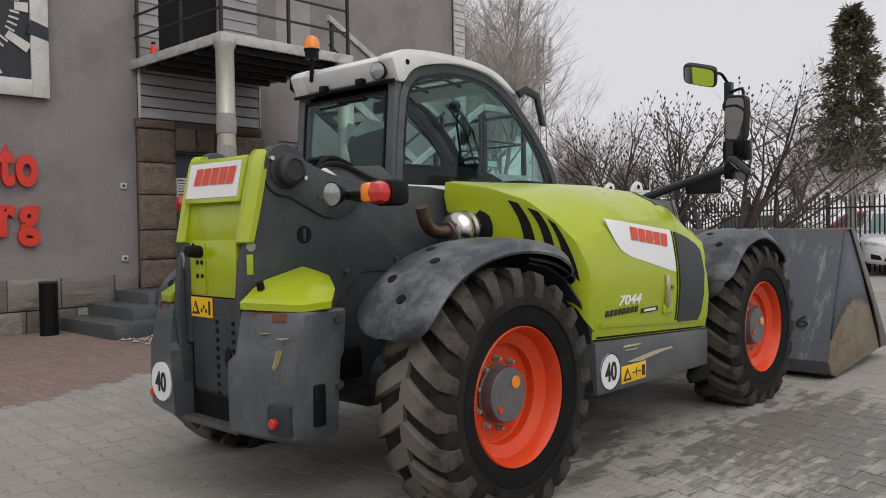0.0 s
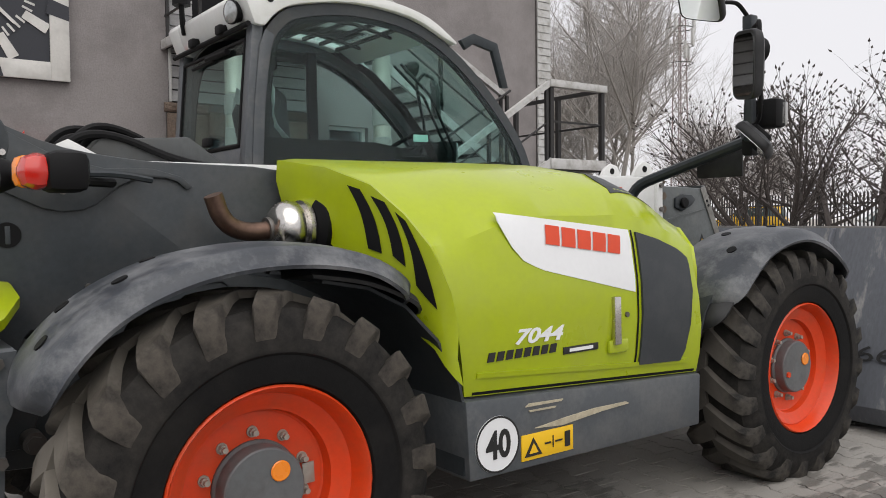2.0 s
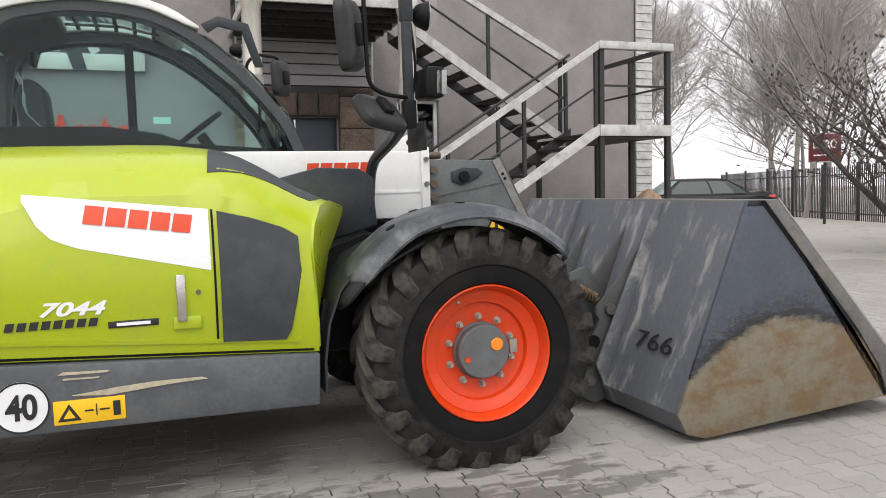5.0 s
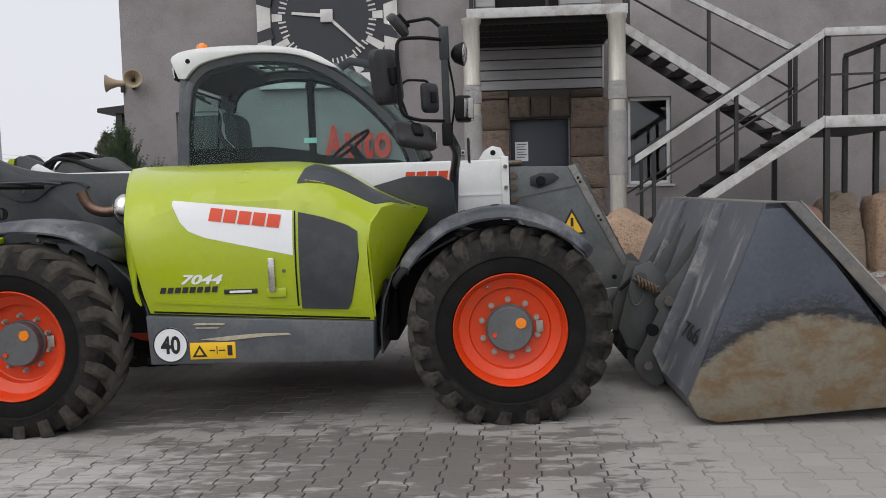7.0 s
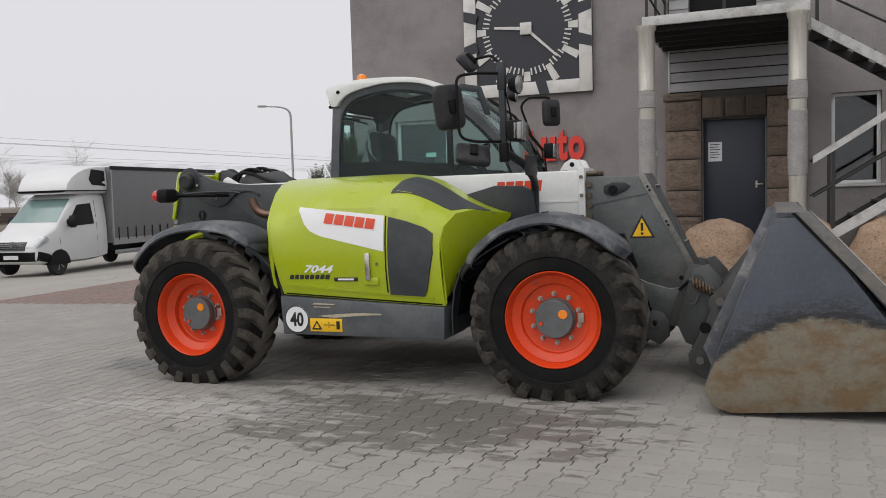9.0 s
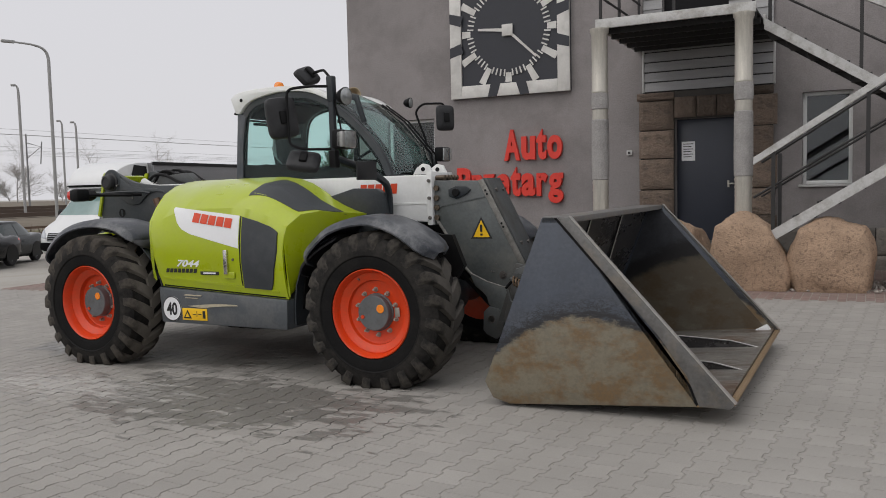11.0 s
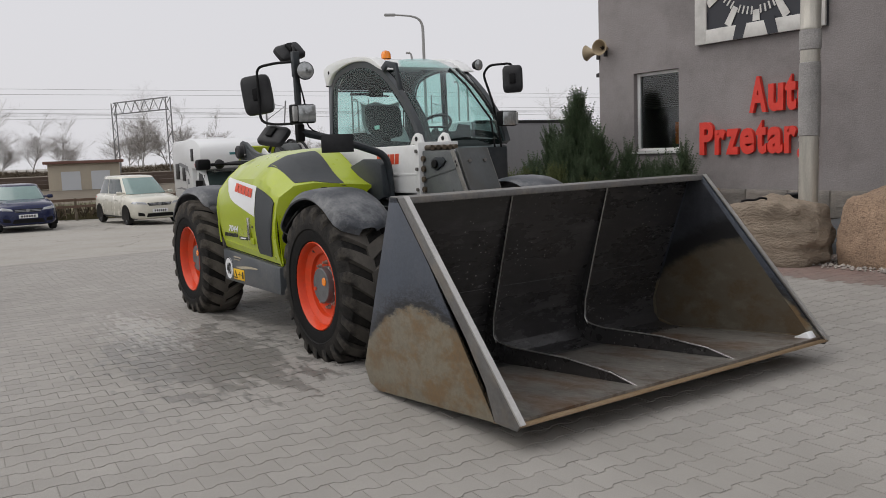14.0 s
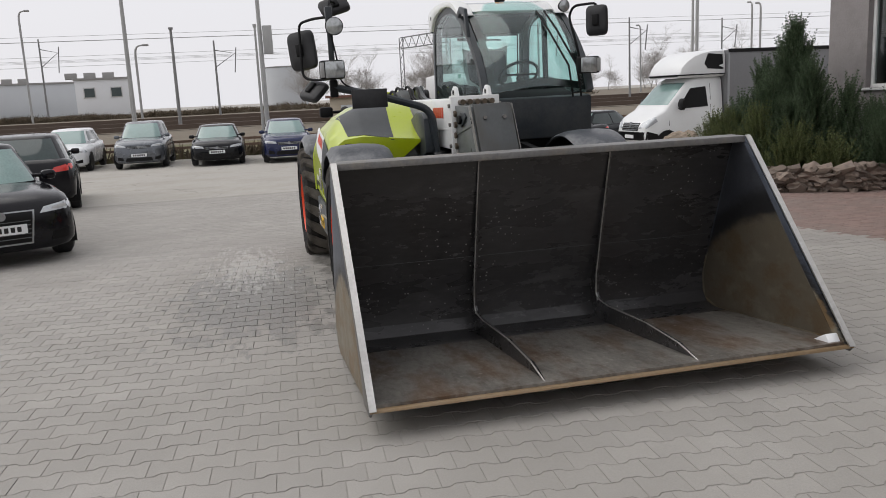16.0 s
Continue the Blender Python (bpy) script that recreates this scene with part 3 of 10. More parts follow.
# ---- clock on the wall ----
def wall_clock():
    c = Vector((0.255, WY - 0.06, 4.60))
    root = thing("wall_clock", "large square wall clock, dark face with pale blocks", "clock", Matrix.Translation(c))
    h = 1.24
    part("face", box((-h, 0.0, -h), (h, 0.05, h)), CLKD, root)
    fr = B()
    for lo, hi in (((-h, -h), (-h + 0.24, h)), ((h - 0.24, -h), (h, h)), ((-h + 0.24, -h), (h - 0.24, -h + 0.24)), ((-h + 0.24, h - 0.24), (h - 0.24, h))):
        box((lo[0], -0.045, lo[1]), (hi[0], 0.0, hi[1]), 0.006, fr)
    part("frame", fr, CLKW, root)
    # dark blocks let into the frame
    for k in (0, 2, 3, 5, 6, 8, 9, 11):
        a = radians(30 * k + 15)
        d = Vector((math.sin(a), 0, math.cos(a)))
        s = (h - 0.12) / max(abs(d.x), abs(d.z))
        u = Vector((d.z, 0, -d.x)) * 0.10
        pts = []
        for e in (-0.145, 0.145):
            for g in ((-1, 1) if e < 0 else (1, -1)):
                q = d * (s + e * (1.0 / max(abs(d.x), abs(d.z)))) + u * g
                pts.append((min(max(q.x, -h), h), min(max(q.z, -h), h)))
        part("dark_block", prism(pts, "y", -0.049, -0.044), CLKD, root)
    disc = [(0.86 * math.sin(2 * math.pi * k / 60), 0.86 * math.cos(2 * math.pi * k / 60)) for k in range(60)]
    part("dial", prism(disc, "y", -0.012, -0.001), CLKD, root)
    for k in range(60):
        a = 2 * math.pi * k / 60
        d, u = Vector((math.sin(a), 0, math.cos(a))), Vector((math.cos(a), 0, -math.sin(a)))
        if k % 5 == 0:
            s = 0.98 / max(abs(d.x), abs(d.z))
            pts = [d * 0.80 - u * 0.055, d * 0.80 + u * 0.055, d * s + u * 0.07, d * s - u * 0.07]
        else:
            pts = [d * 0.74 - u * 0.014, d * 0.74 + u * 0.014, d * 0.87 + u * 0.014, d * 0.87 - u * 0.014]
        part("hour_mark" if k % 5 == 0 else "minute_mark", prism([(p.x, p.z) for p in pts], "y", -0.02, -0.0125), CLKW, root)
    for a, ln, w, y in ((radians(-84), 0.62, 0.032, -0.05), (radians(133), 0.80, 0.028, -0.056)):
        d, u = Vector((math.sin(a), 0, math.cos(a))), Vector((math.cos(a), 0, -math.sin(a)))
        pts = [u * -w, u * w, d * ln + u * w * 0.7, d * ln - u * w * 0.7]
        part("pointer", prism([(p.x, p.z) for p in pts], "y", y, y + 0.005), CLKW, root)
    part("boss", box((-0.11, -0.07, -0.11), (0.11, -0.012, 0.11), 0.008), CLKW, root)


wall_clock()


def sign_letters():
    root = thing("wall_sign", "raised red letters on the grey wall", "sign", Matrix.Translation((0, WY, 0)))
    for word, x0, x1, z0, z1 in (("Auto", 0.13, 1.345, 2.10, 2.70), ("Przetarg", -0.905, 1.355, 1.405, 1.99)):
        me = text_mesh(word, depth=1.0, height=1.0, bold=0.05)
        # natural widths of the single letters, from the font
        adv, xs = [], 0.0
        for ch in word:
            m1 = text_mesh(ch, depth=1.0, bold=0.05, height=None, width=1.0)
            bpy.data.meshes.remove(m1)
        bpy.data.meshes.remove(me)
        rel = {"A": 1.12, "u": 0.95, "t": 0.68, "o": 1.0, "P": 1.0, "r": 0.72, "z": 0.86, "e": 0.96, "a": 0.95, "g": 0.98}
        tall = {"A": 1, "P": 1, "t": 0.97, "g": 0.98}
        cap = z1 - z0
        unit = (x1 - x0) / sum(rel[c] for c in word)
        x = x0
        for ch in word:
            hgt = cap * tall.get(ch, 0.76)
            base = z0 - (0.235 * cap if ch == "g" else 0)
            m1 = text_mesh(ch, width=rel[ch] * unit * 0.91, height=hgt, depth=0.07, bold=0.038)
            ob = mesh_part("letter", m1, LETTER, root)
            ob.location = (x, -0.045, base)
            x += rel[ch] * unit


sign_letters()


# ---- columns, landing and outside stairs ----
def column(x):
    y = 5.88
    root = thing("column", "steel pipe column with rough mortar wraps", "column", Matrix.Translation((x, y, 0)), "landing columns")
    z0 = ground_z(x, y) - 0.02
    part("tube", revolve([(0, 0.118), (1.60 - z0, 0.118), (1.60 - z0, 0.124), (1.64 - z0, 0.124), (1.64 - z0, 0.118), (2.99 - z0, 0.118), (2.99 - z0, 0.126), (3.02 - z0, 0.126), (3.03 - z0, 0.122), (3.85 - z0, 0.122), (3.90 - z0, 0.145), (3.945 - z0, 0.148)], (0, 0, z0), "z", 28), GALV, root, angle=50)
    for z, h in ((1.66, 0.92), (2.73, 0.25)):
        part("wrap", revolve([(0, 0.119), (0.01, 0.130), (h * 0.3, 0.134), (h * 0.7, 0.132), (h - 0.01, 0.129), (h, 0.119)], (0, 0, z), "z", 24), WRAP, root, "rough grey mortar wrap")
    for z in (1.38, 1.50, 2.60, 2.66):
        part("band", cyl((0, 0, z), (0, 0, z + 0.018), 0.1225, seg=28), GALV, root)


column(2.80)
column(4.88)


def stairs():
    root = thing("outside_stairs", "dark steel outside stairs with pale handrails and stringers", "stairs", kind="structure")
    # landing in front of the upper door
    land = part("landing", box((2.78, 5.92, 4.0), (5.02, WY - 0.01, 4.03)), STEELD, root, "dark grated landing")
    for y in (5.90,):
        part("edge_beam", box((2.74, y - 0.03, 3.95), (5.04, y + 0.02, 4.09), 0.006), STEELW, land)
    part("edge_beam", box((2.74, 5.922, 3.95), (2.78, WY - 0.01, 4.09), 0.006), STEELW, land)
    part("edge_beam", box((5.02, 6.9, 3.95), (5.06, WY - 0.01, 4.09), 0.006), STEELW, land)
    for k in range(5):
        y = 6.1 + 0.48 * k
        part("joist", box((2.785, y, 3.90), (5.015, y + 0.05, 3.998)), STEELD, land)
    for k in range(21):
        x = 2.82 + 0.105 * k
        part("grate_bar", box((x, 5.93, 3.965), (x + 0.012, WY - 0.015, 3.999)), STEELD, land)
    for x, y in ((2.80, 5.95), (2.80, 7.0), (2.80, 8.3), (3.9, 5.95), (5.00, 5.95)):
        part("post", box((x - 0.02, y - 0.02, 4.03), (x + 0.02, y + 0.02, 5.10)), STEELD, land)
    for z in (4.42, 4.75):
        part("rail", box((2.80, 5.94, z), (5.00, 5.96, z + 0.03)), STEELD, land)
        part("rail", box((2.79, 5.97, z), (2.81, 8.4, z + 0.03)), STEELD, land)
    part("handrail", box((2.74, 5.90, 5.10), (5.04, 6.00, 5.16), 0.01), STEELW, land)

    def flight(name, a, b, y0, y1, hand, mid_rail, back_rail):
        """Treads between two stringers, from the high end a to the low end b, each (x, z)."""
        fl = part(name, prism([(a[0], a[1] - 0.0), (a[0], a[1] - 0.16), (b[0], b[1] - 0.16), (b[0], b[1])], "y", y0, y0 + 0.05), STEELW, root, "pale weathered stringer")
        part("stringer", prism([(a[0], a[1] - 0.0), (a[0], a[1] - 0.16), (b[0], b[1] - 0.16), (b[0], b[1])], "y", y1 - 0.05, y1), STEELD, fl)
        n = max(3, round((a[1] - b[1]) / 0.185))
        for k in range(n):
            t = (k + 0.5) / n
            x, z = a[0] + (b[0] - a[0]) * t, a[1] + (b[1] - a[1]) * t - 0.09
            part("tread", box((x - 0.14, y0 + 0.052, z), (x + 0.14, y1 - 0.052, z + 0.035), 0.005), STEELD, fl)
        for y in (y0 + 0.025, y1 - 0.025) if back_rail else (y0 + 0.025,):
            for t in (0.03, 0.5, 0.97):
                x, z = a[0] + (b[0] - a[0]) * t, a[1] + (b[1] - a[1]) * t
                top = hand[0][1] + (hand[1][1] - hand[0][1]) * (x - hand[0][0]) / (hand[1][0] - hand[0][0])
                part("post", box((x - 0.024, y - 0.024, z - 0.10), (x + 0.024, y + 0.024, top - 0.04)), STEELD, fl)
            part("rail", tube([(mid_rail[0][0], y, mid_rail[0][1]), (mid_rail[1][0], y, mid_rail[1][1])], 0.017, 6), STEELD, fl)
        y = y0 + 0.025
        part("handrail", prism([(hand[0][0], hand[0][1] - 0.05), (hand[0][0], hand[0][1] + 0.05), (hand[1][0], hand[1][1] + 0.05), (hand[1][0], hand[1][1] - 0.05)], "y", y - 0.04, y + 0.04), STEELW, fl)
        if back_rail:
            part("handrail", tube([(hand[0][0], y1 - 0.025, hand[0][1]), (hand[1][0], y1 - 0.025, hand[1][1])], 0.022, 8), STEELD, fl)

    flight("upper_flight", (5.08, 3.96), (7.62, 2.29), 6.50, 7.55, ((5.08, 4.80), (7.62, 3.45)), ((5.1, 4.375), (7.6, 2.87)), False)
    flight("lower_flight", (7.66, 2.40), (5.24, 0.878), 5.49, 6.45, ((7.66, 3.525), (5.06, 1.860)), ((7.62, 2.93), (5.06, 1.36)), True)
    mid = part("mid_landing", box((7.66, 5.50, 2.20), (8.80, 7.60, 2.26)), STEELD, root)
    part("edge_beam", box((7.64, 5.46, 2.22), (8.84, 5.498, 2.38), 0.006), STEELW, mid)
    part("edge_beam", box((8.802, 5.50, 2.22), (8.84, 7.6, 2.38), 0.006), STEELD, mid)
    part("handrail", box((7.62, 5.44, 3.46), (8.86, 5.56, 3.57), 0.01), STEELW, mid)
    part("handrail", box((8.78, 5.562, 3.47), (8.84, 7.6, 3.53)), STEELD, mid)
    for x, y in ((7.68, 5.52), (8.80, 5.52), (8.80, 6.5), (8.80, 7.57), (7.68, 7.57)):
        part("post", box((x - 0.035, y - 0.035, ground_z(x, y)), (x + 0.035, y + 0.035, 3.47 if x > 8 or y < 6 else 2.22)), STEELD, mid)
    for z in (2.93,):
        part("rail", box((7.68, 5.51, z), (8.80, 5.53, z + 0.03)), STEELD, mid)
        part("rail", box((8.79, 5.53, z), (8.81, 7.57, z + 0.03)), STEELD, mid)


stairs()

# grey steps up to the door
steps = thing("entrance_steps", "grey concrete entrance steps", "steps", kind="structure")
for k, (y, z) in enumerate(((6.62, 0.24), (6.98, 0.41), (7.34, 0.58))):
    part("step", box((1.55 + 0.42 * k, y, -0.05), (5.0, WY - 0.004, z), 0.012), SILLG, steps)


def loudspeaker(x, z, turn):
    root = thing("horn_loudspeaker", "beige horn loudspeaker on the wall corner", "loudspeaker", pose(x, WY - 0.02, z, 0, 0, turn), "wall loudspeakers")
    part("horn", revolve([(-0.02, 0.05), (0.10, 0.06), (0.22, 0.10), (0.30, 0.16), (0.30, 0.145), (0.22, 0.09), (0.12, 0.05), (0.10, 0.02)], (0, 0, 0), (0, -1, 0), 20), mat("beige_plastic", (0.36, 0.29, 0.19), 0.6), root)
    part("bracket", box((-0.03, -0.05, -0.16), (0.03, 0.02, -0.04), 0.006), STEELD, root)
    part("core", cyl((0, -0.14, 0), (0, -0.24, 0), 0.035, 0.01, 12), STEELD, root)


loudspeaker(-3.28, 3.60, 20)
loudspeaker(-3.47, 3.56, -75)
canopy = thing("door_canopy", "dark canopy beside the building", "canopy", kind="structure")
part("canopy_roof", prism([(-3.49, 3.30), (-4.35, 3.22), (-4.35, 3.14), (-3.49, 3.10)], "y", 9.2, 11.5), STEELD, canopy)
part("canopy_post", box((-4.02, 9.25, ground_z(-4, 9)), (-3.90, 9.37, 3.12)), STEELD, canopy)
for x, z in ((2.58, 2.16), (2.58, 1.05)):
    sw = thing("wall_switch", "small white box on the stucco wall", "switch", Matrix.Translation((x, WY, z)), "wall boxes")
    part("cover", box((-0.05, -0.03, -0.045), (0.05, 0.0, 0.045), 0.006), TRIM, sw)
    part("button", box((-0.02, -0.036, -0.02), (0.02, -0.029, 0.02), 0.003), STEELD, sw)
fx = thing("fire_extinguisher", "red fire extinguisher on the steel landing", "fire extinguisher", Matrix.Translation((2.98, 8.15, 4.03)) @ Matrix.Diagonal((0.62, 0.62, 0.62, 1)))
part("bottle", revolve([(0, 0.07), (0.02, 0.085), (0.36, 0.085), (0.42, 0.05), (0.46, 0.025), (0.48, 0.025)], (0, 0, 0), "z", 20), LETTER, fx)
part("valve", box((-0.05, -0.02, 0.48), (0.05, 0.02, 0.54), 0.01), BLACK, fx)
bin_ = thing("black_bollard_bin", "black cylindrical ash bin by the steps", "bin", Matrix.Translation((1.25, 7.95, ground_z(1.25, 7.95) - 0.01)))
part("drum", cyl((0, 0, 0), (0, 0, 0.72), 0.12, seg=24, w=0.01), BLACK, bin_)
part("lid", cyl((0, 0, 0.722), (0, 0, 0.75), 0.125, seg=24, w=0.008), STEELD, bin_)


# ---- the telehandler: x forward, y to its left, standing square to the sloping yard ----
SLOPE = Matrix(((0.99990, -0.00003, -0.01410, 0), (-0.00003, 0.99999, -0.00360, 0), (0.01410, 0.00360, 0.99989, 0), (0, 0, 0, 1)))
loader = thing("telehandler", "lime-green and dark grey telehandler with a wide bucket, parked on pavers", "telehandler", SLOPE)
CY = 0.02


def tyre_mesh(w=0.215):
    prof = [(-w + 0.06, 0.335), (-w + 0.012, 0.36), (-w, 0.42), (-w + 0.001, 0.446), (-w - 0.008, 0.455), (-w - 0.007, 0.495), (-w + 0.006, 0.548), (-w + 0.036, 0.590), (-0.09, 0.606), (0, 0.610)]
    prof = prof + [(-a, q) for a, q in prof[-2::-1]]
    seg = 64
    rings = [[Vector((q * math.cos(t), a, q * math.sin(t))) for t in (2 * math.pi * i / seg for i in range(seg))] for a, q in prof + prof[:1]]
    bm = loft(rings, False)
    bmesh.ops.remove_doubles(bm, verts=bm.verts, dist=1e-5)
    bmesh.ops.recalc_face_normals(bm, faces=bm.faces)
    me = bpy.data.meshes.new("tyre")
    bm.to_mesh(me)
    bm.free()
    return me


def lug_mesh(side, w=0.215, r=0.64):
    rings = []
    for y, a, top, low, hw in ((-0.014, 0.0, r - 0.004, 0.59, 0.098), (0.03, 0.045, r - 0.001, 0.59, 0.094), (0.08, 0.098, r, 0.59, 0.088), (0.13, 0.148, r - 0.003, 0.585, 0.081), (0.175, 0.195, r - 0.010, 0.575, 0.073),
                               (w - 0.014, 0.235, r - 0.028, 0.56, 0.066), (w + 0.004, 0.252, 0.578, 0.515, 0.058), (w + 0.006, 0.258, 0.535, 0.49, 0.050)):
        rings.append([Vector((rr * math.cos(a + da), side * y, rr * math.sin(a + da))) for rr, da in ((low, -hw * 1.22), (top - 0.008, -hw * 1.02), (top, -hw * 0.90), (top, hw * 0.90), (top - 0.008, hw * 1.02), (low, hw * 1.22))])
    bm = loft(rings)
    bmesh.ops.recalc_face_normals(bm, faces=bm.faces)
    me = bpy.data.meshes.new("lug")
    bm.to_mesh(me)
    bm.free()
    return me


TYRE_ME, LUGS = tyre_mesh(), {(sd, rear): lug_mesh(sd) for sd in (-1, 1) for rear in (False, True)}


def rim_bm(deep):
    w = 0.19
    d = 0.07 + deep
    prof = [(w - 0.0, 0.30), (w, 0.352), (-w - 0.005, 0.352), (-w - 0.012, 0.345), (-w, 0.335), (-w + 0.03, 0.327), (-w + 0.05, 0.318), (-w + d * 0.45, 0.313),
            (-w + d * 0.5, 0.296), (-w + d * 0.66, 0.270), (-w + d * 0.70, 0.256), (-w + d * 0.97, 0.248), (-w + d, 0.240), (-w + d, 0.02), (-w + d + 0.012, 0.02), (-w + d + 0.012, 0.30)]
    return revolve(prof, (0, 0, 0), "y", 48), -w + d


def wheel(x, y, side, deep, hub_len, mark):
    """side -1: outer face towards -y. The tyre carries rim, hub, bolts and reflector."""
    me = TYRE_ME
    turn = random.uniform(0, 300)
    h = hub_len
    rear = x < 1
    w = mesh_part("wheel", me.copy() if rear else me, None, loader, "dusty brown-grey ribbed tractor tyre" if rear else "black ribbed tractor tyre")
    if not w.data.materials:
        w.data.materials.append(TYRED if rear else TYRE)
    w.matrix_basis = pose(x, y, 0.580, 0, turn, 0 if side < 0 else 180)
    for sd in (-1, 1):
        for k in range(20):
            lg = mesh_part("tread_lug", LUGS[sd, rear], LUGM if rear else LUGB, w)
            lg.matrix_basis = pose(0, 0, 0, 0, 18 * (k + (0.5 if sd > 0 else 0)), 0)
    bm, face = rim_bm(deep)
    part("rim", bm, RIM, w, "orange-red steel rim", angle=25)
    part("hub", revolve([(0.02, 0.15), (-0.01, 0.15), (-0.018, 0.141), (-h + 0.015, 0.141), (-h + 0.004, 0.138), (-h, 0.133), (-h, 0.04), (-h + 0.002, 0.0)], (0, face, 0), "y", 36), HUB, w, "dark grey planetary hub")
    b0 = cyl((0, 0, 0), (0, -0.022, 0), 0.015, seg=6, bm=cyl((0, -0.0, 0), (0, -0.006, 0), 0.019, seg=16), w=0.0)
    cyl((0, -0.02, 0), (0, -0.038, 0), 0.010, seg=8, bm=b0)
    bme = bpy.data.meshes.new("bolt")
    b0.to_mesh(bme)
    b0.free()
    for k in range(10):
        a = radians(turn + 92 + 36 * k)
        bo = mesh_part("bolt", bme, NUT, w)
        bo.location = (0.178 * math.cos(a), face - 0.0, 0.178 * math.sin(a))
    a0 = radians(turn + mark)
    p = Vector((0.077 * math.cos(a0), face - h, 0.077 * math.sin(a0)))
    part("reflector", cyl(p, p + Vector((0, -0.008, 0)), 0.034, seg=20, w=0.003), ORANGE, w, "round orange reflector")
    q = Vector((0.10 * math.cos(a0 + 3), face - h + 0.002, 0.10 * math.sin(a0 + 3)))
    part("plug", cyl(q, q + Vector((0, -0.012, 0)), 0.016, seg=6), RIM, w)
    t0 = radians(turn + 2)
    tag_ = part("nut_tag", box((-0.022, -0.006, -0.036), (0.022, 0.0, 0.036), 0.002), NUT, w, "small steel tag between two nuts")
    tag_.matrix_basis = Matrix.Translation((0.186 * math.cos(t0), face - 0.010, 0.186 * math.sin(t0))) @ Matrix.Rotation(-t0, 4, "Y")
    part("valve", cyl((0.27, face - 0.01, 0.05), (0.29, face - 0.06, 0.05), 0.008, seg=8), BOLT, w)
    return w


wheel(3.085, -0.985, -1, 0.035, 0.068, 27)
wheel(-0.03, -1.03, -1, 0.08, 0.083, 48)
wheel(3.085, 1.025, 1, 0.035, 0.068, 200)
wheel(-0.03, 1.07, 1, 0.08, 0.083, 80)
for x in (-0.03, 3.085):
    part("axle", revolve([(-0.78, 0.10), (-0.60, 0.13), (-0.3, 0.11), (-0.15, 0.2), (0.15, 0.2), (0.3, 0.11), (0.6, 0.13), (0.78, 0.10)], (x, CY, 0.580), "y", 20), GREY, loader)

# chassis
part("chassis", prism([(-0.72, 0.55), (0.3, 0.48), (2.9, 0.48), (3.20, 0.53), (3.20, 1.02), (2.6, 1.22), (-0.6, 1.30)], "y", -0.25, 0.36, 0.02), GREY, loader)
part("underbody", box((0.75, -0.70, 0.45), (2.35, 0.9, 0.80), 0.02), BLACK, loader)
part("cab_side_tank", box((0.75, 0.70, 0.42), (2.25, 1.12, 0.78), 0.04), GREY, loader)


def frame_plate(y0, y1, front):
    pts = [(-1.0, 1.05), (-0.975, 1.28), (-0.94, 1.39), (-0.87, 1.60), (-0.845, 1.79), (-0.81, 1.84), (-0.773, 1.858), (-0.72, 1.855), (-0.667, 1.834), (-0.575, 1.79), (-0.486, 1.752), (-0.39, 1.722), (-0.301, 1.705), (-0.19, 1.69), (-0.074, 1.678), (0.35, 1.666), (front, 1.60), (front, 0.75),
           (0.50, 0.72), (0.45, 0.98), (0.2, 1.18), (-0.2, 1.18), (-0.45, 0.98), (-0.55, 0.62), (-0.98, 0.62)]
    return prism(pts, "y", y0, y1, 0.008)


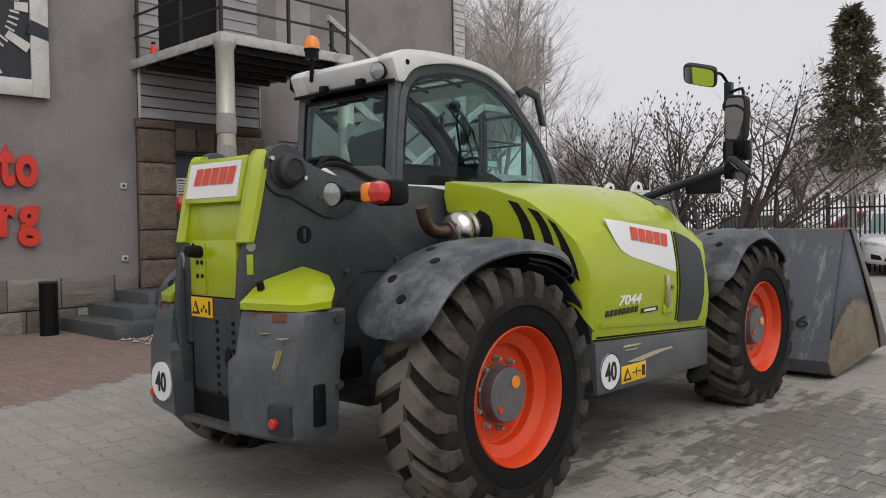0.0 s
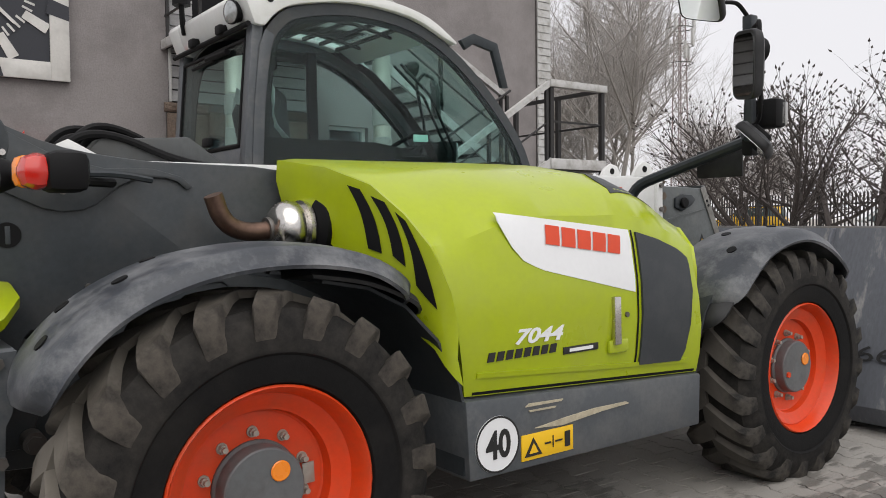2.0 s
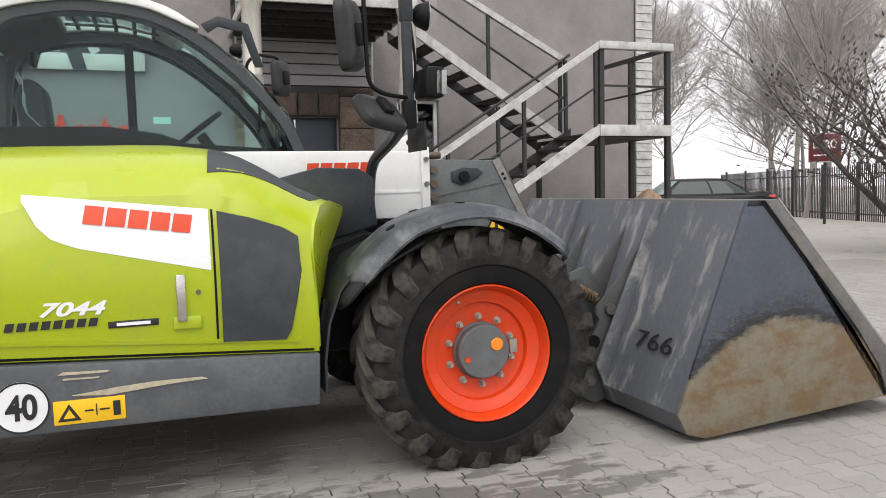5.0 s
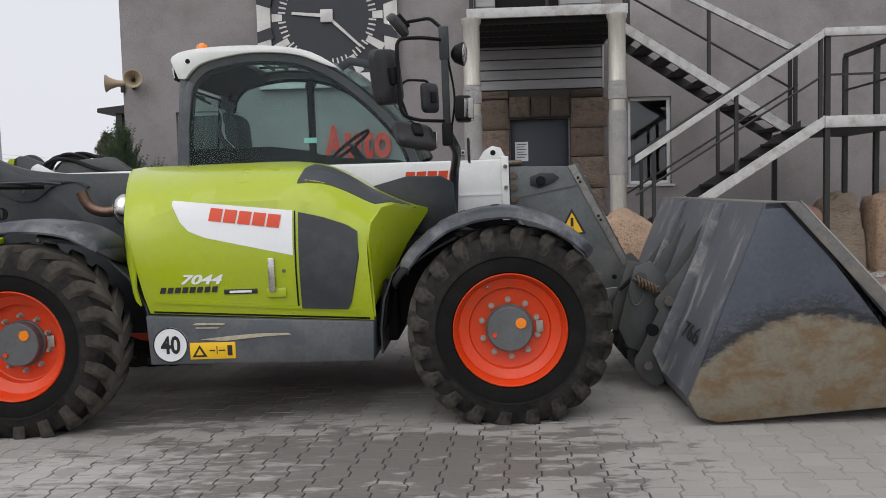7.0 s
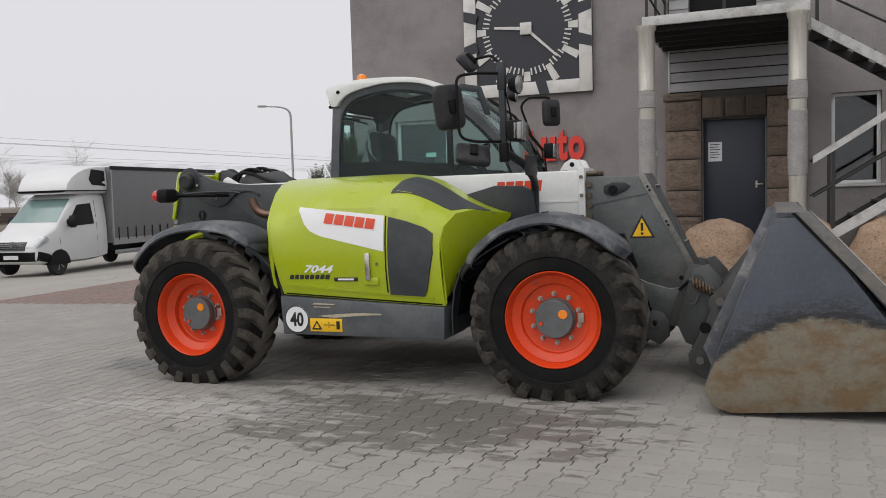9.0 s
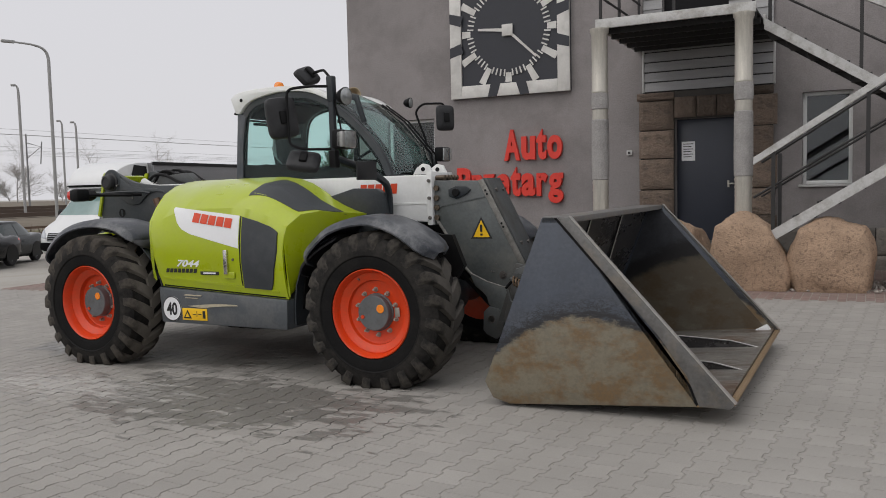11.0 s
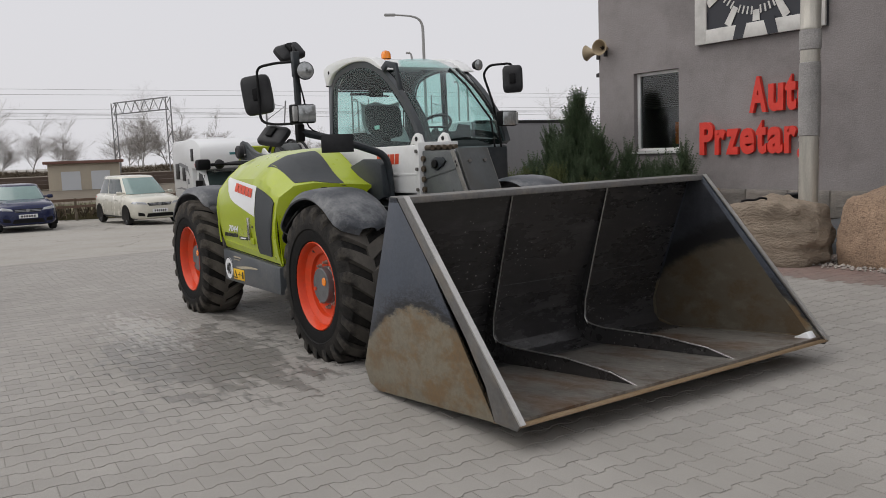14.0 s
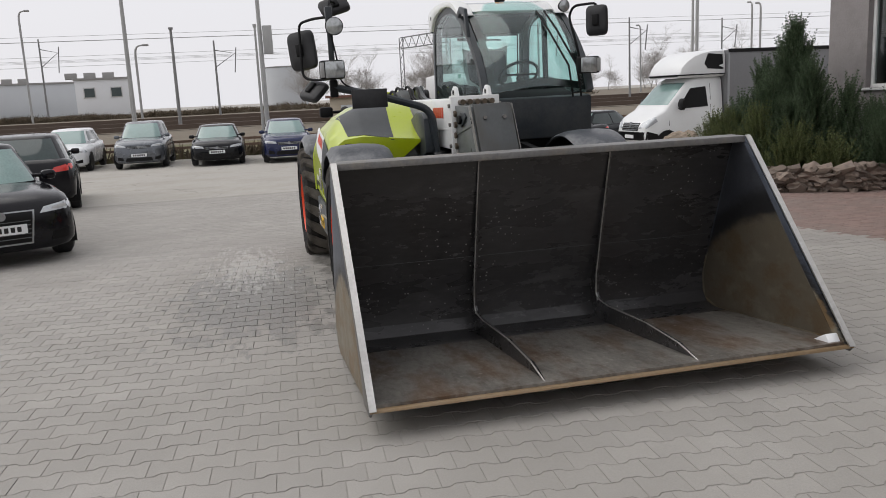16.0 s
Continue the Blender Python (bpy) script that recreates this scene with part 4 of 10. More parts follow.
RCY = 0.057        # middle of the rear end
for s, (a, b), front in ((-1, (-0.262, -0.21), 0.9), (1, (0.324, 0.376), 0.56)):
    fp = part("frame_plate", frame_plate(a, b, front), FRAMEG, loader, "tall dark grey boom frame plate")
    yo = a if s < 0 else b
    part("boss", revolve([(0, 0.098), (0.025, 0.098), (0.035, 0.080), (0.085, 0.078), (0.095, 0.068), (0.10, 0.052), (0.094, 0.048), (0.094, 0.0)], (-0.715, yo, 1.735), (0, s, 0), 32), PLASTIC, fp, "black pivot pin cap")
    part("boss_ring", cyl((-0.715, yo, 1.735), (-0.715, yo + s * 0.018, 1.735), 0.135, seg=36, w=0.005), FRAMEG, fp)
    for a_ in (150, -20):
        q = Vector((-0.715 + 0.112 * math.cos(radians(a_)), yo + s * 0.018, 1.735 + 0.112 * math.sin(radians(a_))))
        part("grease_nipple", cyl(q, q + Vector((0, s * 0.03, 0)), 0.012, seg=8), CHROME, fp)
    # raised swept plate that runs from the pivot to the lamp stalk
    part("doubler", prism([(-0.83, 1.66), (-0.69, 1.60), (-0.55, 1.531), (-0.48, 1.497), (-0.412, 1.484), (-0.34, 1.49), (-0.294, 1.51), (-0.25, 1.545), (-0.205, 1.582), (-0.148, 1.606), (-0.08, 1.614), (-0.025, 1.612), (0.02, 1.597), (0.055, 1.566), (0.080, 1.578),
                           (0.036, 1.618), (-0.076, 1.648), (-0.17, 1.650), (-0.26, 1.648), (-0.35, 1.668), (-0.443, 1.697), (-0.59, 1.775), (-0.69, 1.81), (-0.80, 1.80), (-0.85, 1.74)], "y", yo, yo + s * 0.016, 0.004), FRAMEG, fp)
    part("port", cyl((-0.598, yo - s * 0.01, 1.403), (-0.598, yo + s * 0.004, 1.403), 0.046, seg=28), BLACK, fp, "dark round opening")
    part("port_rib", box((-0.606, min(yo, yo + s * 0.007), 1.37), (-0.588, max(yo, yo + s * 0.007), 1.435), 0.003), FRAMEG, fp)
    for x, z in ((-0.41, 1.56), (-0.50, 1.60), (0.05, 1.25), (-0.33, 1.20)):
        part("bolt", cyl((x, yo, z), (x, yo + s * 0.022, z), 0.014, seg=6), BOLT, fp)
    for x, z in ((-0.528, 0.998), (-0.549, 0.654)):
        part("bolt", cyl((x, yo, z), (x, yo + s * 0.10, z), 0.030, seg=6, bm=cyl((x, yo, z), (x, yo + s * 0.085, z), 0.040, seg=18)), BOLT, fp)
    part("link_arm", prism([(-0.56, 1.03), (-0.53, 1.06), (-0.47, 1.01), (-0.43, 0.96), (-0.45, 0.92), (-0.50, 0.94)], "y", yo, yo + s * 0.05, 0.008), BLACK, fp)
    part("lime_slot", box((-0.952, min(yo, yo + s * 0.004), 1.215), (-0.915, max(yo, yo + s * 0.004), 1.315), 0.001), LIME, fp)
    part("round_sticker", cyl((-0.925, yo, 1.355), (-0.925, yo + s * 0.004, 1.355), 0.026, seg=20), SMOKED, fp)
    part("side_box", box((-0.45, min(yo, yo + s * 0.10), 0.62), (-0.30, max(yo, yo + s * 0.10), 0.80), 0.02), BLACK, fp)

# rear: green boom-end cover between the frame plates
rc = part("rear_cover", prism([(-0.957, 1.578), (-0.948, 1.60), (-0.905, 1.80), (-0.88, 1.815), (-0.85, 1.80), (-0.89, 1.578)], "y", -0.20, 0.315, 0.010), LIME, loader, "lime-green rear cover")
part("cover_back", prism([(-0.945, 1.37), (-0.915, 1.59), (-0.88, 1.59), (-0.90, 1.37)], "y", -0.20, 0.315, 0.006), LIME, rc)


def cover_wing(s):
    """A swept side wing of the cover, from its lower lip up to a rounded peak."""
    f = lambda y: RCY + s * y
    rings = []
    for z, xr, xo, yo in ((1.368, -0.965, -0.93, 0.330), (1.378, -0.980, -0.94, 0.342), (1.50, -0.955, -0.905, 0.342), (1.62, -0.930, -0.875, 0.340), (1.72, -0.905, -0.852, 0.338), (1.79, -0.888, -0.835, 0.334), (1.825, -0.872, -0.825, 0.322), (1.838, -0.855, -0.822, 0.305)):
        rings.append([Vector((xr + 0.020, f(0.248), z)), Vector((xr, f(0.270), z)), Vector((xr, f(0.305), z)), Vector((xo - 0.012, f(yo), z)), Vector((xo + 0.02, f(yo), z)), Vector((xo + 0.02, f(0.248), z))])
    bm = loft(rings)
    bev(bm, 0.008, 2, 35)
    return part("cover_wing", bm, LIME, rc)


cover_wing(-1)
cover_wing(1)
part("cover_panel", box((-0.965, -0.19, 1.095), (-0.93, 0.245, 1.385), 0.006), LIME, rc)
part("control_panel", box((-0.970, 0.095, 1.105), (-0.9655, 0.238, 1.375), 0.002), LIME, rc)
st = part("sticker", prism([(-0.9500, 1.605), (-0.9105, 1.788), (-0.905, 1.788), (-0.944, 1.605)], "y", -0.185, 0.300), STICKER, rc, "white sticker with red blocks")


def block_row(parent, place, n=5, red=CLRED):
    """A row of slanted red blocks that stands for the maker's mark; place(u, v) gives a point, u along, v up."""
    for k in range(n):
        a, b = k / n, (k + 0.86) / n
        sl = 0.035
        bm = B()
        nx = 4
        cols = [a + (b - a) * i / nx for i in range(nx + 1)]
        vs = [[bm.verts.new(place(u + sl * v, v)) for u in cols] for v in (0.0, 0.33, 0.67, 1.0)]
        for q in range(3):
            for i in range(nx):
                bm.faces.new((vs[q][i], vs[q][i + 1], vs[q + 1][i + 1], vs[q + 1][i]))
        part("red_block", bm, red, parent)


block_row(st, lambda u, v: Vector((-0.9392 + 0.0195 * v, 0.235 - 0.385 * u, 1.672 + 0.088 * v)))
part("rear_knob", revolve([(0, 0.030), (0.02, 0.034), (0.06, 0.032), (0.085, 0.026), (0.09, 0.0)], (-0.968, 0.135, 1.325), (-1, -0.1, 0.1), 18), BLACK, loader)
for y, z in ((0.165, 1.27), (0.12, 1.27), (0.165, 1.20), (0.12, 1.20), (0.20, 1.36)):
    part("hole", cyl((-0.974, y, z), (-0.968, y, z), 0.012, seg=12), BLACK, rc)
ws = part("warning_sticker", box((-0.972, 0.035, 0.985), (-0.9665, 0.238, 1.088)), YELLOW, loader, "yellow warning sticker")
part("triangle", prism([(0.228, 1.0), (0.155, 1.0), (0.192, 1.07)], "x", -0.975, -0.972), INK, ws)
part("triangle_field", prism([(0.209, 1.012), (0.174, 1.012), (0.192, 1.048)], "x", -0.9775, -0.9755), YELLOW, ws)
part("pictogram", box((-0.975, 0.05, 1.0), (-0.972, 0.066, 1.07)), INK, ws)
for k in range(3):
    part("pictogram", box((-0.975, 0.085 + 0.022 * k, 1.01 + 0.02 * (k % 2)), (-0.972, 0.097 + 0.022 * k, 1.03 + 0.02 * (k % 2))), INK, ws)
part("rear_plate", prism([(-0.965, 0.60), (-0.965, 1.092), (-0.93, 1.092), (-0.93, 0.56)], "y", -0.205, 0.245, 0.012), GREY, loader)
fl_ = part("rear_flange", box((-0.962, 0.247, 0.84), (-0.935, 0.395, 1.372), 0.006), GREY, loader, "dark grey flange with an oval opening")
part("flange_hole", prism([(0.33 + 0.024 * math.cos(t), 1.278 + 0.045 * math.sin(t)) for t in (2 * math.pi * k / 20 for k in range(20))], "x", -0.966, -0.9615), SMOKED, fl_)
# matt black block paints the shade in the hollow between the counterweights
part("rear_cavity", box((-0.925, -0.22, 0.43), (-0.86, 0.36, 0.86)), BLACK, loader)
part("rear_floor", prism([(-1.0, 0.42), (-0.62, 0.40), (-0.62, 0.43), (-1.0, 0.45)], "y", -0.205, 0.335, 0.004), WORN, loader)
for k in range(9):
    z = 0.60 + 0.046 * k
    part("hole", cyl((-0.970, 0.0, z), (-0.964, 0.0, z), 0.013, seg=10), BLACK, loader)
    if k > 3:
        part("hole", cyl((-0.970, -0.145, z), (-0.964, -0.145, z), 0.011, seg=10), BLACK, loader)
part("tow_eye", prism([(-0.10 + 0.028 * math.cos(t), 0.79 + 0.055 * math.sin(t)) for t in (2 * math.pi * k / 20 for k in range(20))], "x", -0.972, -0.964), BLACK, loader)
RUSTP = mat("rust_patch", (0.16, 0.06, 0.03), 0.8)
SCRATCH = mat("pale_scratch", (0.34, 0.30, 0.14), 0.7, var=0.3, scale=30)


def bumper(s):
    """Grey counterweight block beside the frame with a lime cap; s -1 on the right."""
    f = lambda y: RCY + s * y
    rings = []
    for z, pts in ((0.425, ((-0.985, 0.285), (-0.965, 0.47), (-0.925, 0.64), (-0.88, 0.672), (-0.71, 0.655), (-0.71, 0.285))),
                   (0.455, ((-1.040, 0.266), (-1.012, 0.46), (-0.960, 0.668), (-0.905, 0.696), (-0.70, 0.675), (-0.70, 0.266))),
                   (0.60, ((-1.046, 0.270), (-1.018, 0.46), (-0.962, 0.678), (-0.905, 0.702), (-0.69, 0.682), (-0.69, 0.270))),
                   (0.795, ((-1.048, 0.278), (-1.018, 0.46), (-0.950, 0.684), (-0.900, 0.706), (-0.68, 0.688), (-0.68, 0.278))),
                   (0.835, ((-1.026, 0.316), (-1.000, 0.47), (-0.935, 0.688), (-0.890, 0.706), (-0.66, 0.690), (-0.66, 0.316))),
                   (0.93, ((-1.012, 0.322), (-0.985, 0.48), (-0.912, 0.690), (-0.875, 0.706), (-0.65, 0.690), (-0.65, 0.322))),
                   (1.035, ((-0.994, 0.326), (-0.966, 0.49), (-0.888, 0.692), (-0.855, 0.704), (-0.64, 0.688), (-0.64, 0.326))),
                   (1.046, ((-0.984, 0.336), (-0.956, 0.49), (-0.880, 0.680), (-0.850, 0.692), (-0.65, 0.678), (-0.65, 0.336)))):
        rings.append([Vector((x, f(y), z)) for x, y in pts])
    bm = loft(rings)
    bev(bm, 0.010, 2, 22)
    bp = part("counterweight", bm, SILLG, loader, "scuffed grey counterweight block")

    def grown(pts, k, dz, c=(-0.80, 0.46)):
        return [Vector((c[0] + (x - c[0]) * k, f(c[1] + (y - c[1]) * k), z + dz)) for x, y, z in pts]

    rim_ = [(-1.006, 0.338, 1.052), (-0.968, 0.500, 1.050), (-0.885, 0.668, 1.046), (-0.76, 0.728, 1.058), (-0.665, 0.640, 1.105), (-0.60, 0.520, 1.160), (-0.595, 0.33, 1.190)]
    top_ = [(-0.93, 0.338, 1.148), (-0.905, 0.470, 1.142), (-0.845, 0.590, 1.130), (-0.76, 0.630, 1.148), (-0.68, 0.575, 1.180), (-0.615, 0.500, 1.208), (-0.605, 0.335, 1.236)]
    high = [(-0.86, 0.338, 1.186), (-0.84, 0.42, 1.182), (-0.80, 0.50, 1.180), (-0.75, 0.53, 1.188), (-0.70, 0.51, 1.200), (-0.64, 0.46, 1.220), (-0.63, 0.336, 1.240)]
    cap = loft([grown(rim_, 1.0, 0.0), grown(rim_, 1.01, 0.034), grown(top_, 1.0, 0.0), grown(high, 1.0, 0.0)])
    bev(cap, 0.010, 2, 22)
    part("cap", cap, LIME, bp, "lime-green moulded cap")
    k = Vector((-0.921, f(0.392), 1.142))
    part("latch", cyl(k, k + Vector((-0.008, 0, 0.040)), 0.019, seg=12, w=0.004), BLACK, bp)
    if s < 0:
        # raised darker panel stands in for the shade of an uncut recess
        part("lamp_recess", prism([(f(0.53), 0.475), (f(0.672), 0.475), (f(0.672), 0.615), (f(0.55), 0.615), (f(0.53), 0.59)], "x", -1.004, -0.955, 0.004), GREY, bp, "dark panel painting the shade of the reflector's recess")
        part("side_slot", box((-0.86, f(0.712), 0.50), (-0.79, f(0.69), 0.70), 0.01), BLACK, bp)
        for pts in ([(f(0.565), 0.79), (f(0.585), 0.83), (f(0.598), 0.87), (f(0.592), 0.80), (f(0.578), 0.775)], [(f(0.60), 0.925), (f(0.645), 0.926), (f(0.645), 0.929), (f(0.60), 0.928)], [(f(0.47), 0.94), (f(0.52), 0.943), (f(0.52), 0.946), (f(0.47), 0.943)]):
            part("scratch", prism(pts, "x", -0.992, -0.95), SCRATCH, bp, "pale scratch")
    yr = 0.591 if s < 0 else 0.575
    part("rear_reflector", revolve([(0, 0.026), (0.02, 0.026), (0.026, 0.02), (0.028, 0.0)], (-1.003 if s < 0 else -0.985, f(yr), 0.53), (-1, 0, 0), 16), REDL, bp, "round red rear reflector")
    for a_, b_, z0, z1 in ((0.40, 0.455, 1.015, 1.040), (0.535, 0.60, 1.0, 1.038), (0.47, 0.52, 1.03, 1.042)):
        xa, xb = -1.0 + (a_ - 0.33) * 0.19, -1.0 + (b_ - 0.33) * 0.24
        part("chip", prism([(xa, f(a_)), (xb, f(b_)), (xb + 0.03, f(b_)), (xa + 0.03, f(a_))], "z", z0, z1), RUSTP, bp)
    if s > 0:
        sg_ = part("speed_sign", cyl((-1.034, f(0.392), 0.62), (-1.050, f(0.392), 0.62), 0.105, seg=36), STICKER, bp, "round white 40 speed sign")
        nn_ = mesh_part("number", text_mesh("40", width=0.115, height=0.11, depth=0.002, bold=0.03), INK, sg_)
        nn_.matrix_basis = pose(-1.052, f(0.392) + 0.058, 0.565, 0, 0, -90)
    for z in (1.0, 0.68):
        part("side_bolt", cyl((-0.70, f(0.68), z), (-0.70, f(0.71), z), 0.022, seg=6), BOLT, bp)


bumper(-1)
bumper(1)


# mudguards
def curve2(path, n=4):
    """A smooth line through (x, z) points."""
    out = []
    for i in range(len(path) - 1):
        a, b = path[i], path[i + 1]
        p0, p3 = path[max(i - 1, 0)], path[min(i + 2, len(path) - 1)]
        for q in range(n):
            t = q / n
            out.append([0.5 * ((2 * a[k]) + (b[k] - p0[k]) * t + (2 * p0[k] - 5 * a[k] + 4 * b[k] - p3[k]) * t * t + (3 * a[k] - p0[k] - 3 * b[k] + p3[k]) * t ** 3) for k in (0, 1)])
    return out + [list(path[-1])]


def fender(path, yo, yi, name, lip=0.050, ends=(0.15, 0.15), material=None, label="scuffed dark plastic mudguard"):
    """A moulded mudguard along (x, z) points, from the outer edge yo to the inner yi, with rounded ends and a rolled-down rim."""
    dense = curve2(path, 5)
    step = [0.0]
    for a, b in zip(dense, dense[1:]):
        step.append(step[-1] + math.hypot(b[0] - a[0], b[1] - a[1]))
    rows = []
    for i, (x, z) in enumerate(dense):
        a, b = dense[max(i - 1, 0)], dense[min(i + 1, len(dense) - 1)]
        tx, tz = b[0] - a[0], b[1] - a[1]
        ln = math.hypot(tx, tz)
        nx, nz = -tz / ln, tx / ln
        w = 1.0
        for d, reach in ((step[i], ends[0]), (step[-1] - step[i], ends[1])):
            w = min(w, 1.0 if d >= reach else 0.30 + 0.70 * math.sqrt(max(0.0, 1 - (1 - d / reach) ** 2)))
        row = []
        for v in (0, 0.015, 0.05, 0.10, 0.18, 0.35, 0.6, 0.82, 0.94, 1.0):
            u = 0.5 + (v - 0.5) * w
            drop = -lip * (1 - smooth01(v / 0.11)) - lip * 0.45 * (1 - smooth01((1 - v) / 0.10)) + 0.022 * math.sin(math.pi * v) - 0.035 * (1 - w)
            row.append((x + nx * drop, yo + (yi - yo) * u, z + nz * drop))
        rows.append(row)
    if yi < yo:
        rows = [r[::-1] for r in rows]
    return part(name, sheet(rows, 0.014), material or FENDER, loader, label, angle=60)


FF = [(2.40, 0.97), (2.53, 1.12), (2.74, 1.265), (3.06, 1.325), (3.36, 1.245), (3.63, 1.05)]
FR = [(-0.715, 0.93), (-0.65, 1.06), (-0.52, 1.19), (-0.34, 1.285), (-0.12, 1.338), (0.14, 1.345), (0.37, 1.305), (0.52, 1.225), (0.60, 1.17)]
UF = [(2.34, 0.86), (2.45, 0.99), (2.60, 1.10), (2.80, 1.20)]
UR = [(0.12, 1.285), (0.36, 1.245), (0.54, 1.175), (0.66, 1.10)]
for path, under, nm in ((FF, UF, "front_mudguard"), (FR, UR, "rear_mudguard")):
    for yo, yi in ((-1.21, -0.72), (1.25, 0.76)):
        fe = fender(path, yo, yi, nm)
        sg_ = 1 if nm[0] == "r" else -1
        for q, v in ((0.17, 0.38), (0.24, 0.68), (0.33, 0.36), (0.42, 0.66)) if sg_ > 0 else ((0.34, 0.36), (0.46, 0.66), (0.58, 0.38)):
            dn = curve2(path, 8)
            i = int(q * (len(dn) - 1))
            a, b = Vector((dn[i - 1][0], 0, dn[i - 1][1])), Vector((dn[i + 1][0], 0, dn[i + 1][1]))
            n_ = Vector((-(b - a).z, 0, (b - a).x)).normalized()
            c_ = Vector((dn[i][0], yo + (yi - yo) * v, dn[i][1])) + n_ * 0.022 * math.sin(math.pi * v)
            part("hole", cyl(c_ - n_ * 0.004, c_ + n_ * 0.0035, 0.026, seg=16), BLACK, fe)
        fender(under, yo + (0.05 if yo < 0 else -0.05), yi, "under_flap", 0.02, (0.02, 0.12) if sg_ > 0 else (0.12, 0.02), PLASTIC, "black plastic flap under the mudguard")
part("front_wing_wall", prism([(2.35, 0.55), (2.30, 1.05), (2.62, 1.18), (3.5, 1.15), (3.6, 0.9), (3.4, 0.62)], "y", -0.56, -0.50), BLACK, loader)
part("front_wing_wall", prism([(2.35, 0.55), (2.30, 1.05), (2.62, 1.25), (3.5, 1.15), (3.6, 0.9), (3.4, 0.62)], "y", 0.54, 0.60), BLACK, loader)

# engine hood
YP = [-1.10, -1.125, -1.14, -1.135, -1.110, -1.082, -0.96, -0.80, -0.58, -0.31]
ZP = [0.745, 0.86, 1.02, 1.18, 1.34, 1.44, 1.545, 1.632, 1.68, 1.70]
ZREAR = [0.0, 0.0, 0.0, -0.02, -0.085, -0.11, -0.085, -0.055, -0.025, 0.0]
ZNOSE = [0.0, 0.0, 0.0, 0.0, 0.0, 0.022, 0.052, 0.036, 0.014, 0.0]
RX = [0.82, 0.795, 0.765, 0.74, 0.715, 0.695, 0.66, 0.61, 0.535, 0.45]
FX = [2.245, 2.24, 2.235, 2.225, 2.22, 2.235, 2.29, 2.37, 2.46, 2.55]


def hood_h(x):
    return ipol(x, [1.45, 1.65, 1.82, 1.95, 2.08, 2.2, 2.33, 2.46, 2.62], [1, 0.995, 0.97, 0.925, 0.85, 0.765, 0.695, 0.64, 0.595])


def hood_base(x):
    return 0.745 - 0.085 * min(max((x - 0.82) / 1.425, 0.0), 1.1)


def hood_z(x, zp):
    return hood_base(x) + (zp - 0.745) * (0.745 + 0.955 * hood_h(x) - hood_base(x)) / 0.955


def hood_top(x, y):
    return hood_z(x, ipol(y, YP[2:], ZP[2:]))


def hood_side(x, z):
    zb = 0.745 + (z - hood_base(x)) * 0.955 / (0.745 + 0.955 * hood_h(x) - hood_base(x))
    return ipol(zb, ZP, YP)


def hood():
    bm = B()
    N = 32
    rows = []
    for i in range(N + 1):
        s = i / N
        row = []
        for v in range(len(YP)):
            x = RX[v] + (FX[v] - RX[v]) * s
            rr = 0.008 * (1 - smooth01(s / 0.02))
            y = YP[v] + rr * (1 if v < 6 else 0.2)
            z = hood_z(x, ZP[v]) - (rr if v > 5 else 0) + ZREAR[v] * (1 - smooth01(s / 0.34)) + ZNOSE[v] * smooth01((s - 0.50) / 0.30)
            row.append((x, y, z))
        rows.append(row)
    sheet(rows, 0.02, bm)
    # rear face under the swept edge
    low = {2: 0.80, 3: 0.83, 4: 0.88, 5: 0.94, 6: 1.02, 7: 1.13, 8: 1.34, 9: 1.52}
    g = []
    for v in range(2, 10):
        x, y, z = rows[0][v]
        g.append([(x, y, z), (x - 0.004, y + 0.004, (z + low[v]) / 2), (x + 0.02, y + 0.006, low[v])])
    sheet(g, -0.015, bm)
    # front face below the nose edge
    g = []
    foot = Vector(rows[N][0])
    for v in range(4, 10):
        p = Vector(rows[N][v])
        sag = Vector((-0.05, 0.02, 0.0))
        g.append([p, p.lerp(foot, 0.06), p.lerp(foot, 0.35) + sag * (v - 4) * 0.16, p.lerp(foot, 0.7) + sag * (v - 4) * 0.16, foot + Vector((-0.01 * (v - 4), 0.008 * (v - 4), 0.02))])
    sheet(g, 0.015, bm)
    ob = part("engine_hood", bm, LIME, loader, "glossy lime-green engine hood", angle=50)
    # the pressed line along the shoulder stays crisp
    me = ob.data
    line = {tuple(round(c, 4) for c in rows[i][5]) for i in range(N + 1)}
    on = {v.index for v in me.vertices if tuple(round(c, 4) for c in v.co) in line}
    sharp = me.attributes.get("sharp_edge")
    for e in me.edges:
        if e.vertices[0] in on and e.vertices[1] in on:
            sharp.data[e.index].value = True
    return ob


HOOD = hood()


def side_decal(name, x0, x1, top, bot, material, off=0.003, nx=14, nz=5, label="", parent=None):
    rows = []
    for j in range(nz + 1):
        row = []
        for i in range(nx + 1):
            x = x0 + (x1 - x0) * i / nx
            z = bot(x) + (top(x) - bot(x)) * j / nz
            row.append((x, hood_side(x, z) - off, z))
        rows.append(row)
    return part(name, sheet(rows, -0.002 if off < 0.008 else -off * 0.9), material, parent or HOOD, label)


